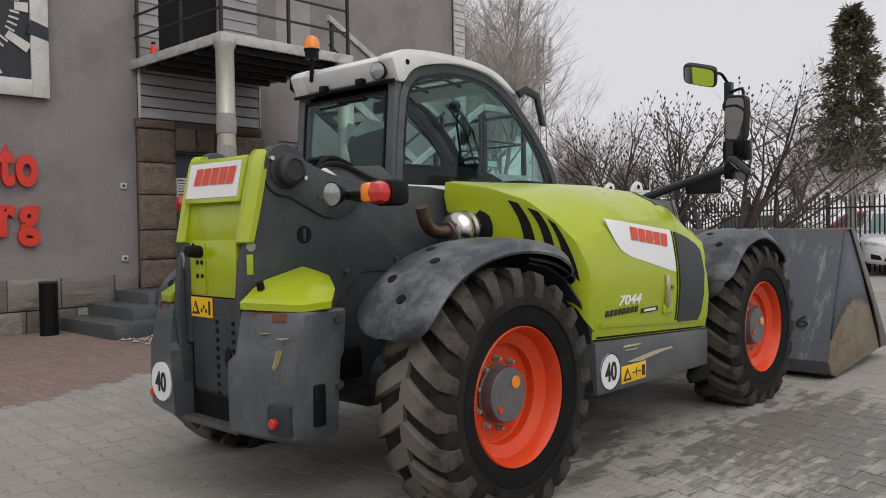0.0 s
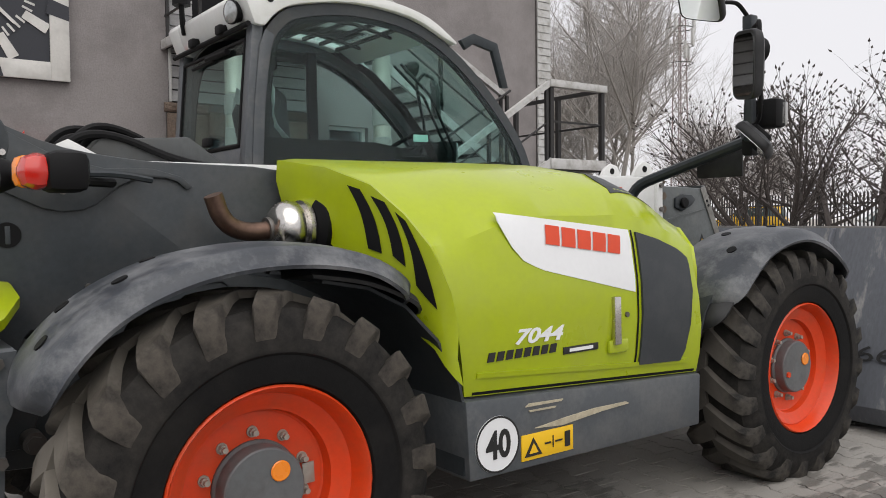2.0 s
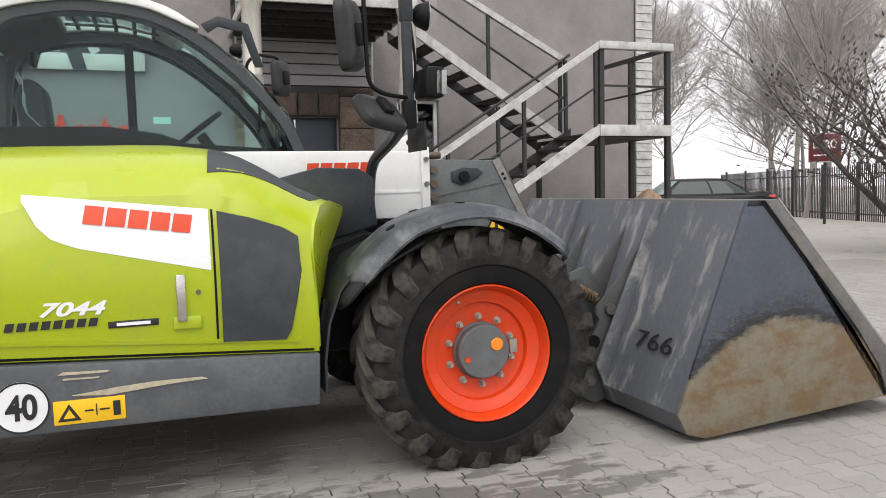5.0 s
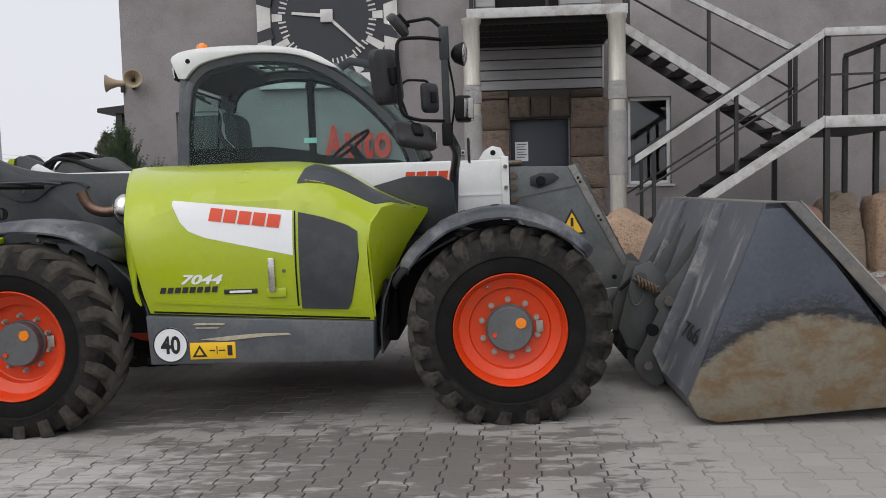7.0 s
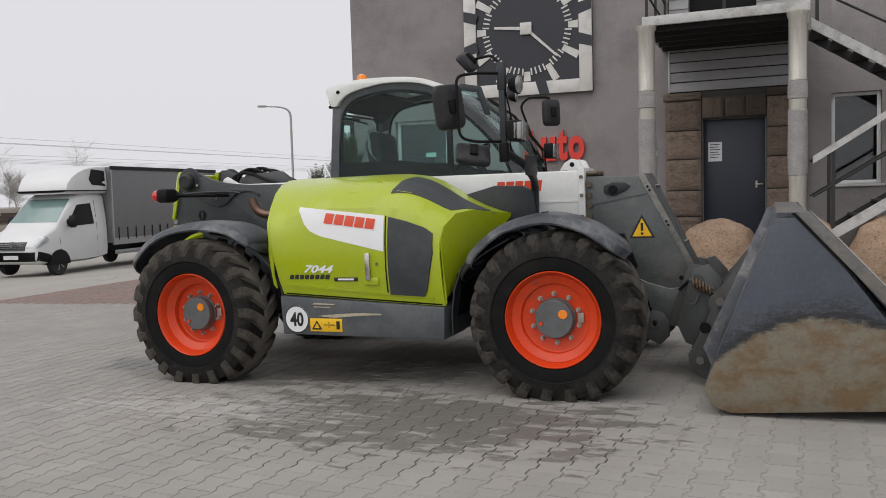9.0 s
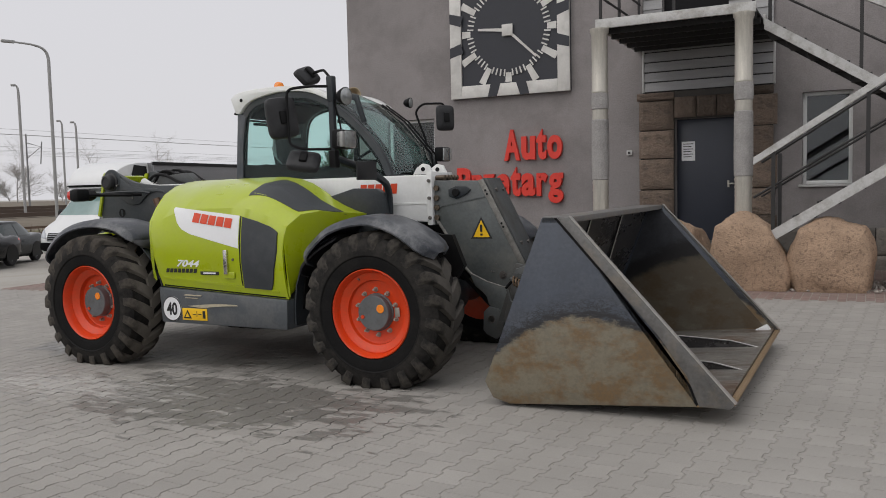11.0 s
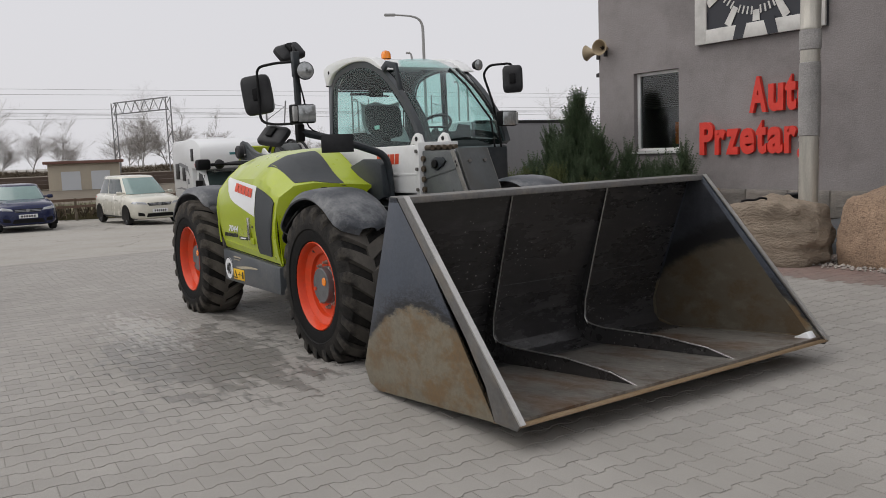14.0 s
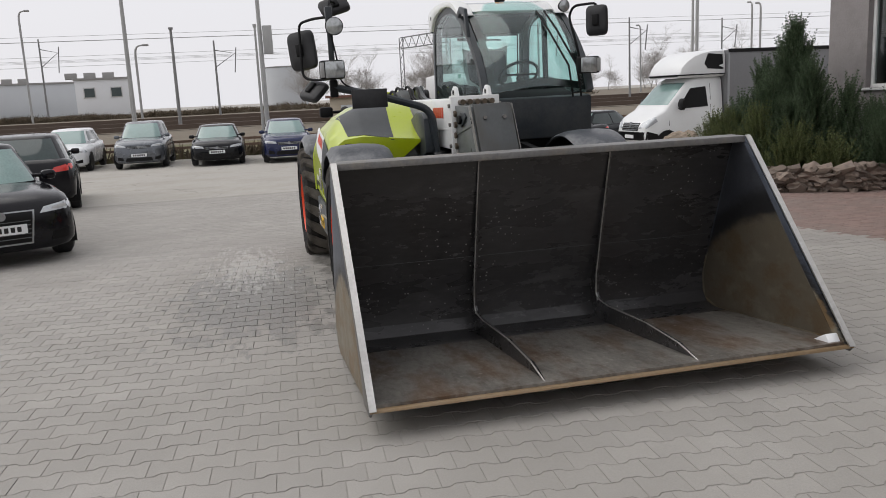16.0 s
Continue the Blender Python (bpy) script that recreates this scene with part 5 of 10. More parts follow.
lin = lambda *p: (lambda x: ipol(x, [a for a, _ in p], [b for _, b in p]))
stk = side_decal("sticker", 1.0, 1.762, lin((1.0, 1.452), (1.76, 1.362)), lin((1.0, 1.42), (1.04, 1.33), (1.10, 1.26), (1.2, 1.215), (1.76, 1.085)), STICKER, label="white sticker with red blocks")
block_row(stk, lambda u, v: Vector((1.235 + 0.455 * u, hood_side(1.235 + 0.455 * u, 1.318 - 0.062 * u + 0.082 * v) - 0.0075, 1.318 - 0.062 * u + 0.082 * v)))
side_decal("side_grille", 1.80, 2.165, lin((1.80, 1.352), (1.95, 1.315), (2.10, 1.262), (2.185, 1.205)), lin((1.80, 0.750), (2.09, 0.735), (2.12, 0.80), (2.185, 1.18)), MESHG, 0.013, label="dark mesh side grille")
side_decal("seam", 1.772, 1.782, lin((1.77, 1.36)), lin((1.77, 0.755)), BLACK, 0.004, 1, 12)
side_decal("seam", 0.85, 2.22, lambda x: hood_base(x) + 0.016, lambda x: hood_base(x) + 0.005, BLACK, 0.003)
side_decal("lower_crease", 0.86, 2.16, lin((0.86, 0.835), (2.16, 0.735)), lin((0.86, 0.815), (2.16, 0.715)), LIME, 0.008, 16, 2)
nm = text_mesh("7044", width=0.27, height=0.062, depth=0.002, bold=0.03, shear=0.3)
ob = mesh_part("model_number", nm, STICKER, HOOD, "white model number 7044")
ob.matrix_basis = pose(1.045, hood_side(1.1, 0.95) - 0.004, 0.925, 0, 1.0, 0)
for k in range(8):
    x = 0.905 + 0.047 * k
    part("black_bar", prism([(x, 0.872), (x + 0.034, 0.872), (x + 0.044, 0.908), (x + 0.010, 0.908)], "y", hood_side(x, 0.89) - 0.005, hood_side(x, 0.89) - 0.002), INK, HOOD)
part("black_strip", box((1.315, hood_side(1.4, 0.87) - 0.005, 0.855), (1.525, hood_side(1.4, 0.87) - 0.001, 0.885), 0.001), INK, HOOD)
part("white_bar", box((1.35, hood_side(1.4, 0.87) - 0.0065, 0.863), (1.49, hood_side(1.4, 0.87) - 0.005, 0.877)), STICKER, HOOD)
hl = part("latch", box((1.605, -1.160, 0.865), (1.645, -1.135, 1.075), 0.004), CHROME, HOOD, "steel hood latch")
part("latch_recess", box((1.585, -1.145, 0.825), (1.71, -1.125, 0.885), 0.01), LIME, HOOD)
part("lock", cyl((1.70, -1.13, 0.99), (1.70, -1.148, 0.99), 0.012, seg=14), BOLT, HOOD)
# slots in the rear corner, laid on the hood's skin
HOOD_SKIN = BVHTree.FromPolygons([v.co.copy() for v in HOOD.data.vertices], [tuple(p.vertices) for p in HOOD.data.polygons])
SLOT_WAY = Vector((0.90, 0.42, -0.05)).normalized()


def on_hood(p, lift):
    at_, nn_, k_, d_ = HOOD_SKIN.ray_cast(Vector(p) - SLOT_WAY * 0.6, SLOT_WAY)
    return (at_ or Vector(p)) - SLOT_WAY * lift


REAR_X = lambda y: ipol(-y, [0.31, 0.58, 0.80, 0.95, 1.045, 1.135], [0.45, 0.535, 0.61, 0.66, 0.695, 0.74])
for ul, ur, lr_, ll in (((-0.690, 1.570), (-0.750, 1.552), (-0.852, 1.300), (-0.785, 1.318)), ((-0.802, 1.524), (-0.868, 1.498), (-0.962, 1.250), (-0.905, 1.290)), ((-0.918, 1.458), (-0.964, 1.425), (-1.092, 1.092), (-1.010, 1.180))):
    rows = []
    for j in range(11):
        t = j / 10
        sag = 0.018 * math.sin(math.pi * t)
        a, b = [(p[0] + (q[0] - p[0]) * t - sag, p[1] + (q[1] - p[1]) * t + sag * 0.4) for p, q in ((ul, ll), (ur, lr_))]
        row = []
        for u in (0.0, 0.5, 1.0):
            y, z = a[0] + (b[0] - a[0]) * u, a[1] + (b[1] - a[1]) * u
            row.append(on_hood((REAR_X(y), y, z), 0.005))
        rows.append(row)
    part("air_slot", sheet(rows, 0.002), BLACK, HOOD, "black air slot")
# vent panel on the nose
rows = []
A, T, R, L = (1.775, -0.985), (1.82, -0.52), (2.49, -0.56), (2.26, -0.935)
for i in range(17):
    row = []
    for j in range(17):
        u, v = i / 16, j / 16
        x = (A[0] * (1 - u) + L[0] * u) * (1 - v) + (T[0] * (1 - u) + R[0] * u) * v
        y = (A[1] * (1 - u) + L[1] * u) * (1 - v) + (T[1] * (1 - u) + R[1] * u) * v
        skin = HOOD_SKIN.ray_cast(Vector((x, y, 2.2)), Vector((0, 0, -1)))[0]
        row.append((x, y, (skin.z if skin else hood_top(x, y)) + 0.004))
    rows.append(row)
part("top_grille", sheet(rows, 0.004), MESHG, HOOD, "dark mesh top grille")

# side sill below the hood
sill = part("side_sill", prism([(0.815, 0.42), (2.235, 0.405), (2.245, 0.655), (0.80, 0.735)], "y", -1.128, -0.66, 0.012), SILLG, loader, "dented slate-grey side sill")
part("sill_bracket", prism([(2.247, 0.45), (2.30, 0.60), (2.34, 0.85), (2.30, 0.90), (2.247, 0.64)], "y", -0.98, -0.62, 0.01), BLACK, loader)
lr = [(0.22, 1.235), (0.40, 1.20), (0.56, 1.12), (0.70, 0.98), (0.80, 0.80), (0.835, 0.62), (0.815, 0.44)]
lf = [(2.66, 1.17), (2.48, 1.08), (2.36, 0.94), (2.30, 0.78), (2.275, 0.60), (2.275, 0.44)]
part("wheel_liner", sheet([[(x, y, z) for y in (-1.07, -0.80, -0.45)] for x, z in lf], -0.012), GREY, loader, "dark wheel-arch liner")
part("wheel_liner", sheet([[(x, y, z) for y in (-1.10, -0.80, -0.45)] for x, z in lr], 0.012), GREY, loader, "dark wheel-arch liner")
sp = part("speed_sign", cyl((0.952, -1.129, 0.545), (0.952, -1.133, 0.545), 0.112, seg=40), STICKER, sill, "round white 40 speed sign")
part("rim_line", revolve([(0, 0.112), (0.002, 0.112), (0.002, 0.104), (0, 0.104)], (0.952, -1.132, 0.545), (0, -1, 0), 40), INK, sp)
mesh_part("number", text_mesh("40", width=0.125, height=0.115, depth=0.002, bold=0.03), INK, sp).location = (0.890, -1.135, 0.488)
yw = part("warning_sticker", box((1.075, -1.133, 0.45), (1.365, -1.128, 0.555), 0.001), YELLOW, sill, "yellow warning sticker")
part("triangle", prism([(1.09, 0.465), (1.185, 0.465), (1.1375, 0.54)], "y", -1.136, -1.1335), INK, yw)
part("triangle_field", prism([(1.113, 0.477), (1.162, 0.477), (1.1375, 0.518)], "y", -1.138, -1.1365), YELLOW, yw)
for a, b in (((1.20, 0.50), (1.235, 0.507)), ((1.245, 0.48), (1.25, 0.53)), ((1.26, 0.50), (1.30, 0.507)), ((1.315, 0.47), (1.345, 0.535))):
    part("pictogram", box((a[0], -1.136, a[1]), (b[0], -1.1335, b[1])), INK, yw)
SCR = mat("bare_scrape", (0.42, 0.37, 0.27), 0.6, var=0.3, scale=30)
for pts in ([(1.15, 0.575), (1.30, 0.562), (1.55, 0.583), (1.72, 0.590), (1.70, 0.600), (1.50, 0.602), (1.33, 0.592)], [(1.10, 0.668), (1.30, 0.664), (1.31, 0.672), (1.12, 0.680)], [(1.12, 0.645), (1.26, 0.642), (1.27, 0.648), (1.12, 0.652)]):
    part("scrape", prism(pts, "y", -1.1345, -1.1275), SCR, sill, "pale bare scrape")

# exhaust
ex = part("exhaust", revolve([(0, 0.05), (0.015, 0.085), (0.04, 0.108), (0.075, 0.118), (0.11, 0.112), (0.13, 0.10), (0.135, 0.118), (0.155, 0.118), (0.16, 0.105), (0.22, 0.108), (0.225, 0.125), (0.25, 0.125), (0.255, 0.10), (0.34, 0.09)], (0.34, -0.43, 1.40), (1, 0, 0), 28), CHROME, loader, "bright steel exhaust end")
part("tailpipe", tube(bend([(0.37, -0.42, 1.40), (0.24, -0.42, 1.385), (0.14, -0.43, 1.43), (0.10, -0.44, 1.54)], 0.09, 6), 0.038, 14), RUSTPIPE, ex, "heat-stained curved tailpipe")
part("clamp", cyl((0.33, -0.42, 1.397), (0.36, -0.42, 1.40), 0.052, seg=20), BOLT, ex)
part("heat_shield", revolve([(0, 0.13), (0.02, 0.16), (0.10, 0.165), (0.10, 0.15)], (0.50, -0.44, 1.42), (1, 0, 0), 24), BLACK, ex)

# boom
bo = part("boom", prism([(-0.60, 1.42), (-0.40, 1.30), (3.105, 1.24), (3.105, 1.655), (-0.40, 1.69), (-0.62, 1.70)], "y", -0.175, 0.185, 0.02), WHITE, loader, "white telescopic boom")
fl = part("boom_flange", box((3.085, -0.20, 1.215), (3.14, 0.21, 1.675), 0.008), WHITE, bo)
for y in (-0.205, 0.215):
    for z in (1.28, 1.45, 1.60):
        part("bolt", cyl((3.115, y - 0.012, z), (3.115, y + 0.012, z), 0.016, seg=6), BOLT, bo)
for y in (-0.13, 0.14):
    lug = prism([(2.925, 1.66), (2.965, 1.72), (3.025, 1.755), (3.085, 1.74), (3.125, 1.66)], "y", y - 0.014, y + 0.014, 0.004)
    part("lug", lug, WHITE, bo)
    part("lug_eye", cyl((3.03, y - 0.018, 1.705), (3.03, y + 0.018, 1.705), 0.02, seg=14), BLACK, bo)
block_row(bo, lambda u, v: Vector((2.38 + 0.40 * u, -0.1765, 1.50 + 0.09 * v)))
part("boom_rib", box((2.2, -0.181, 1.40), (3.085, -0.174, 1.415)), WHITE, bo)
part("frame_head", prism([(2.05, 1.30), (2.10, 1.48), (2.42, 1.56), (2.66, 1.55), (2.74, 1.50), (2.76, 1.22), (2.5, 1.15)], "y", -0.34, -0.27, 0.01), GREY, loader)
part("frame_head", prism([(2.05, 1.30), (2.10, 1.48), (2.42, 1.56), (2.66, 1.55), (2.74, 1.50), (2.76, 1.22), (2.5, 1.15)], "y", 0.24, 0.30, 0.01), GREY, loader)
HEADPOLY = [(3.145, 1.60), (3.60, 1.585), (3.98, 0.84), (3.972, 0.70), (3.784, 0.685), (3.628, 0.728), (3.468, 0.79), (3.345, 0.917), (3.30, 1.05), (3.22, 1.18), (3.145, 1.27)]
hd = part("boom_head", prism(HEADPOLY, "y", -0.13, 0.12, 0.01), HEADG, loader, "worn grey boom head")
KNEE = [(3.469, 0.800), (3.628, 0.728), (3.784, 0.683), (3.968, 0.700), (3.965, 0.56), (3.925, 0.47), (3.86, 0.415), (3.778, 0.447), (3.67, 0.491), (3.635, 0.545), (3.624, 0.595), (3.585, 0.640), (3.516, 0.688)]
LINK = [(3.60, 0.47), (3.592, 0.32), (3.62, 0.285), (3.712, 0.245), (3.783, 0.314), (3.79, 0.43), (3.74, 0.50), (3.65, 0.52)]
for s, y0 in ((-1, -0.132), (1, 0.122)):
    y1 = y0 + s * 0.033
    part("cheek", prism(HEADPOLY, "y", min(y0, y1), max(y0, y1), 0.006), HEADG, hd)
    kn = part("knee_plate", prism(KNEE, "y", min(y1, y1 + s * 0.022), max(y1, y1 + s * 0.022), 0.005), HEADG, hd, "scuffed steel knee plate")
    part("cheek_edge", tube(bend([(3.166, y1 + s * 0.002, 1.256), (3.225, y1 + s * 0.002, 1.17), (3.305, y1 + s * 0.002, 1.05), (3.35, y1 + s * 0.002, 0.917), (3.48, y1 + s * 0.004, 0.785)], 0.05, 3), 0.013, 8), WORNEDGE, hd, "pale worn edge")
    part("knee_edge", tube([(x, y1 + s * 0.018, z + 0.002) for x, z in KNEE[:4]], 0.006, 6), WORNEDGE, kn)
    part("pivot_boss", cyl((3.885, y1 + s * 0.02, 0.466), (3.885, y1 + s * 0.05, 0.466), 0.060, 0.052, seg=24, w=0.004), HEADG, kn)
    part("pivot_pin", cyl((3.885, y1 + s * 0.05, 0.466), (3.885, y1 + s * 0.064, 0.466), 0.038, seg=20, w=0.004), BOLT, kn)
    part("lock_strap", prism([(3.865, 0.47), (3.91, 0.49), (3.945, 0.36), (3.915, 0.345)], "y", min(y1 + s * 0.052, y1 + s * 0.062), max(y1 + s * 0.052, y1 + s * 0.062), 0.002), BOLT, kn)
    for x, z, r_ in ((3.865, 0.612, 0.026), (3.77, 0.785, 0.022)):
        yb = y1 + s * (0.022 if z < 0.7 else 0.0)
        part("washer", cyl((x, yb, z), (x, yb + s * 0.006, z), r_ + 0.012, seg=20), BOLT, hd)
        part("bolt", cyl((x, yb + s * 0.006, z), (x, yb + s * 0.022, z), r_, seg=6), BOLT, hd)
    for x, z in ((3.665, 0.815), (3.685, 0.812), (3.71, 0.88)):
        part("grease_nipple", cyl((x, y1, z), (x, y1 + s * 0.012, z), 0.006, seg=8), BOLT, hd)
    part("cheek_hole", cyl((3.878, y1 - s * 0.004, 0.772), (3.878, y1 + s * 0.002, 0.772), 0.018, seg=16), BLACK, hd)
    lk = part("link_plate", prism(LINK, "y", min(y1 + s * 0.024, y1 + s * 0.050), max(y1 + s * 0.024, y1 + s * 0.050), 0.005), WORN, hd, "greasy link plate with an eye")
    part("link_eye", revolve([(0.0, 0.034), (-s * 0.0 + 0.012, 0.034), (0.012, 0.024), (0.0, 0.024)], (3.674, y1 + s * 0.050, 0.415), (0, s, 0), 20), BOLT, lk)
part("tilt_ram", cyl((3.30, -0.06, 0.86), (3.66, -0.06, 0.50), 0.050, seg=18), BLACK, hd)
for k in range(4):
    y = -0.11 + 0.05 * k
    part("ram_hose", tube(bend([(3.30, y, 1.02), (3.36, y, 0.86), (3.44, y, 0.74), (3.55, y, 0.68), (3.62, y, 0.60)], 0.06, 4), 0.013, 6), BLACK, hd)
    part("hose_joint", cyl((3.44, y, 0.755), (3.475, y, 0.715), 0.019, seg=8), GREASE, hd)
part("front_plate", prism([(3.60, 1.605), (3.64, 1.605), (4.0, 0.86), (3.97, 0.84)], "y", -0.15, 0.14, 0.004), WORN, hd, "scuffed steel front plate")
for s in (-1, 1):
    ye = -0.165 if s < 0 else 0.155
    part("front_strap", prism([(3.565, 1.585), (3.615, 1.600), (3.985, 0.868), (3.938, 0.850)], "y", min(ye, ye + s * 0.007), max(ye, ye + s * 0.007), 0.002), WORNEDGE, hd)
    for z in (1.50, 1.47, 1.22, 1.19):
        x = 3.61 + (1.55 - z) * 0.497
        part("strap_hole", cyl((x, ye + s * 0.004, z), (x, ye + s * 0.010, z), 0.010, seg=10), BLACK, hd)
for z in (1.50, 1.05):
    for y in (-0.08, 0.07):
        x = 3.645 + (1.60 - z) * 0.48
        part("bolt", cyl((x - 0.01, y, z), (x + 0.012, y, z + 0.004), 0.016, seg=6), BOLT, hd)
part("pin_plate", prism([(3.29, 1.46), (3.36, 1.435), (3.46, 1.475), (3.50, 1.51), (3.46, 1.54), (3.36, 1.545), (3.29, 1.52)], "y", -0.182, -0.166, 0.003), GREY, hd)
part("pin", cyl((3.365, -0.182, 1.49), (3.365, -0.205, 1.49), 0.035, seg=20, w=0.005), BLACK, hd)
part("head_rib", prism([(3.16, 1.365), (3.62, 1.44), (3.625, 1.45), (3.16, 1.377)], "y", -0.171, -0.165), HEADG, hd)
tri = part("warning_triangle", prism([(3.507, 1.105), (3.660, 1.105), (3.584, 1.250)], "y", -0.169, -0.1655), YELLOW, hd, "yellow warning triangle with exclamation mark")
part("triangle_edge", prism([(3.484, 1.092), (3.684, 1.092), (3.584, 1.280)], "y", -0.1672, -0.1652), INK, tri)
part("mark", box((3.574, -0.1715, 1.150), (3.594, -0.169, 1.212)), INK, tri)
part("mark", box((3.574, -0.1715, 1.118), (3.594, -0.169, 1.136)), INK, tri)
for k in range(4):
    z = 1.28 + 0.085 * k
    part("hose_fitting", cyl((3.17, -0.10, z), (3.17, -0.185, z), 0.024, seg=14), GREASE, hd)
for k in range(5):
    y = -0.12 + 0.06 * k
    part("top_clamp", cyl((3.145, y, 1.625), (3.235, y, 1.625), 0.022, seg=12), GREASE, bo)
# hoses on the back of the boom
for k, (y, h, x0) in enumerate(((-0.08, 0.07, -0.30), (-0.02, 0.11, -0.26), (0.04, 0.10, -0.34), (0.09, 0.12, -0.22), (0.14, 0.08, -0.30), (0.18, 0.10, -0.18))):
    part("hose", tube(bend([(x0 - 0.10, y, 1.70), (x0, y, 1.73 + h), (x0 + 0.16, y + 0.02, 1.74 + h * 0.8), (x0 + 0.36, y - 0.01, 1.70), (x0 + 0.60, y, 1.66)], 0.12, 6), 0.016, 8), BLACK, bo, "black hydraulic hose")
    part("hose_end", cyl((x0 - 0.13, y, 1.685), (x0 - 0.07, y, 1.715), 0.021, seg=10), CHROME, bo)
for y in (-0.15, 0.17):
    part("boom_bracket", prism([(-0.44, 1.68), (-0.40, 1.745), (-0.36, 1.765), (-0.32, 1.745), (-0.24, 1.70), (-0.10, 1.68)], "y", y - 0.012, y + 0.012, 0.003), WHITE, bo, "white bracket with a round hole")
part("boom_fitting", prism([(-0.30, 1.69), (-0.22, 1.78), (0.15, 1.80), (0.30, 1.69)], "y", -0.06, 0.05, 0.01), WORN, bo)

# quick coupler and bucket
cp = part("coupler", prism([(3.86, 0.44), (3.98, 0.86), (4.10, 0.90), (4.20, 0.78), (4.14, 0.45), (4.02, 0.26), (3.92, 0.30)], "y", -0.40, -0.36, 0.008), WORN, loader, "greasy quick coupler")
part("coupler_plate", prism([(3.86, 0.44), (3.98, 0.86), (4.10, 0.90), (4.20, 0.78), (4.14, 0.45), (4.02, 0.26), (3.92, 0.30)], "y", 0.36, 0.40, 0.008), WORN, cp)
part("cross_tube", cyl((4.02, -0.42, 0.78), (4.02, 0.42, 0.78), 0.045, seg=18), WORN, cp)
part("cross_tube", cyl((4.0, -0.36, 0.40), (4.0, 0.36, 0.40), 0.05, seg=18), BLACK, cp)
part("ram", cyl((3.2, 0, 0.80), (3.95, 0, 0.62), 0.055, seg=18), BLACK, cp)
for y in (-0.30, 0.30):
    part("link", prism([(3.78, 0.42), (3.95, 0.90), (4.05, 0.88), (3.98, 0.40)], "y", y - 0.025, y + 0.025, 0.006), WORN, cp)


for y in (-0.46, 0.46):
    part("coupler_spring", tube([(3.985 + 0.145 * t, y + 0.034 * math.cos(40 * t), 0.775 - 0.08 * t + 0.034 * math.sin(40 * t)) for t in (k / 48 for k in range(49))], 0.008, 6), BEDGE2, cp, "rusty coil spring")
    part("spring_rod", cyl((3.96, y, 0.79), (4.15, y, 0.685), 0.014, seg=10), WORN, cp)
    part("u_bracket", tube(bend([(3.93, y, 0.70), (3.955, y, 0.60), (4.0, y, 0.60), (4.03, y, 0.68)], 0.03, 3), 0.010, 6), WORN, cp)
    part("short_hose", tube(bend([(3.88, y * 0.8, 0.70), (3.98, y * 0.85, 0.80), (4.08, y * 0.85, 0.74), (4.06, y * 0.8, 0.60)], 0.05, 4), 0.013, 6), BLACK, cp)


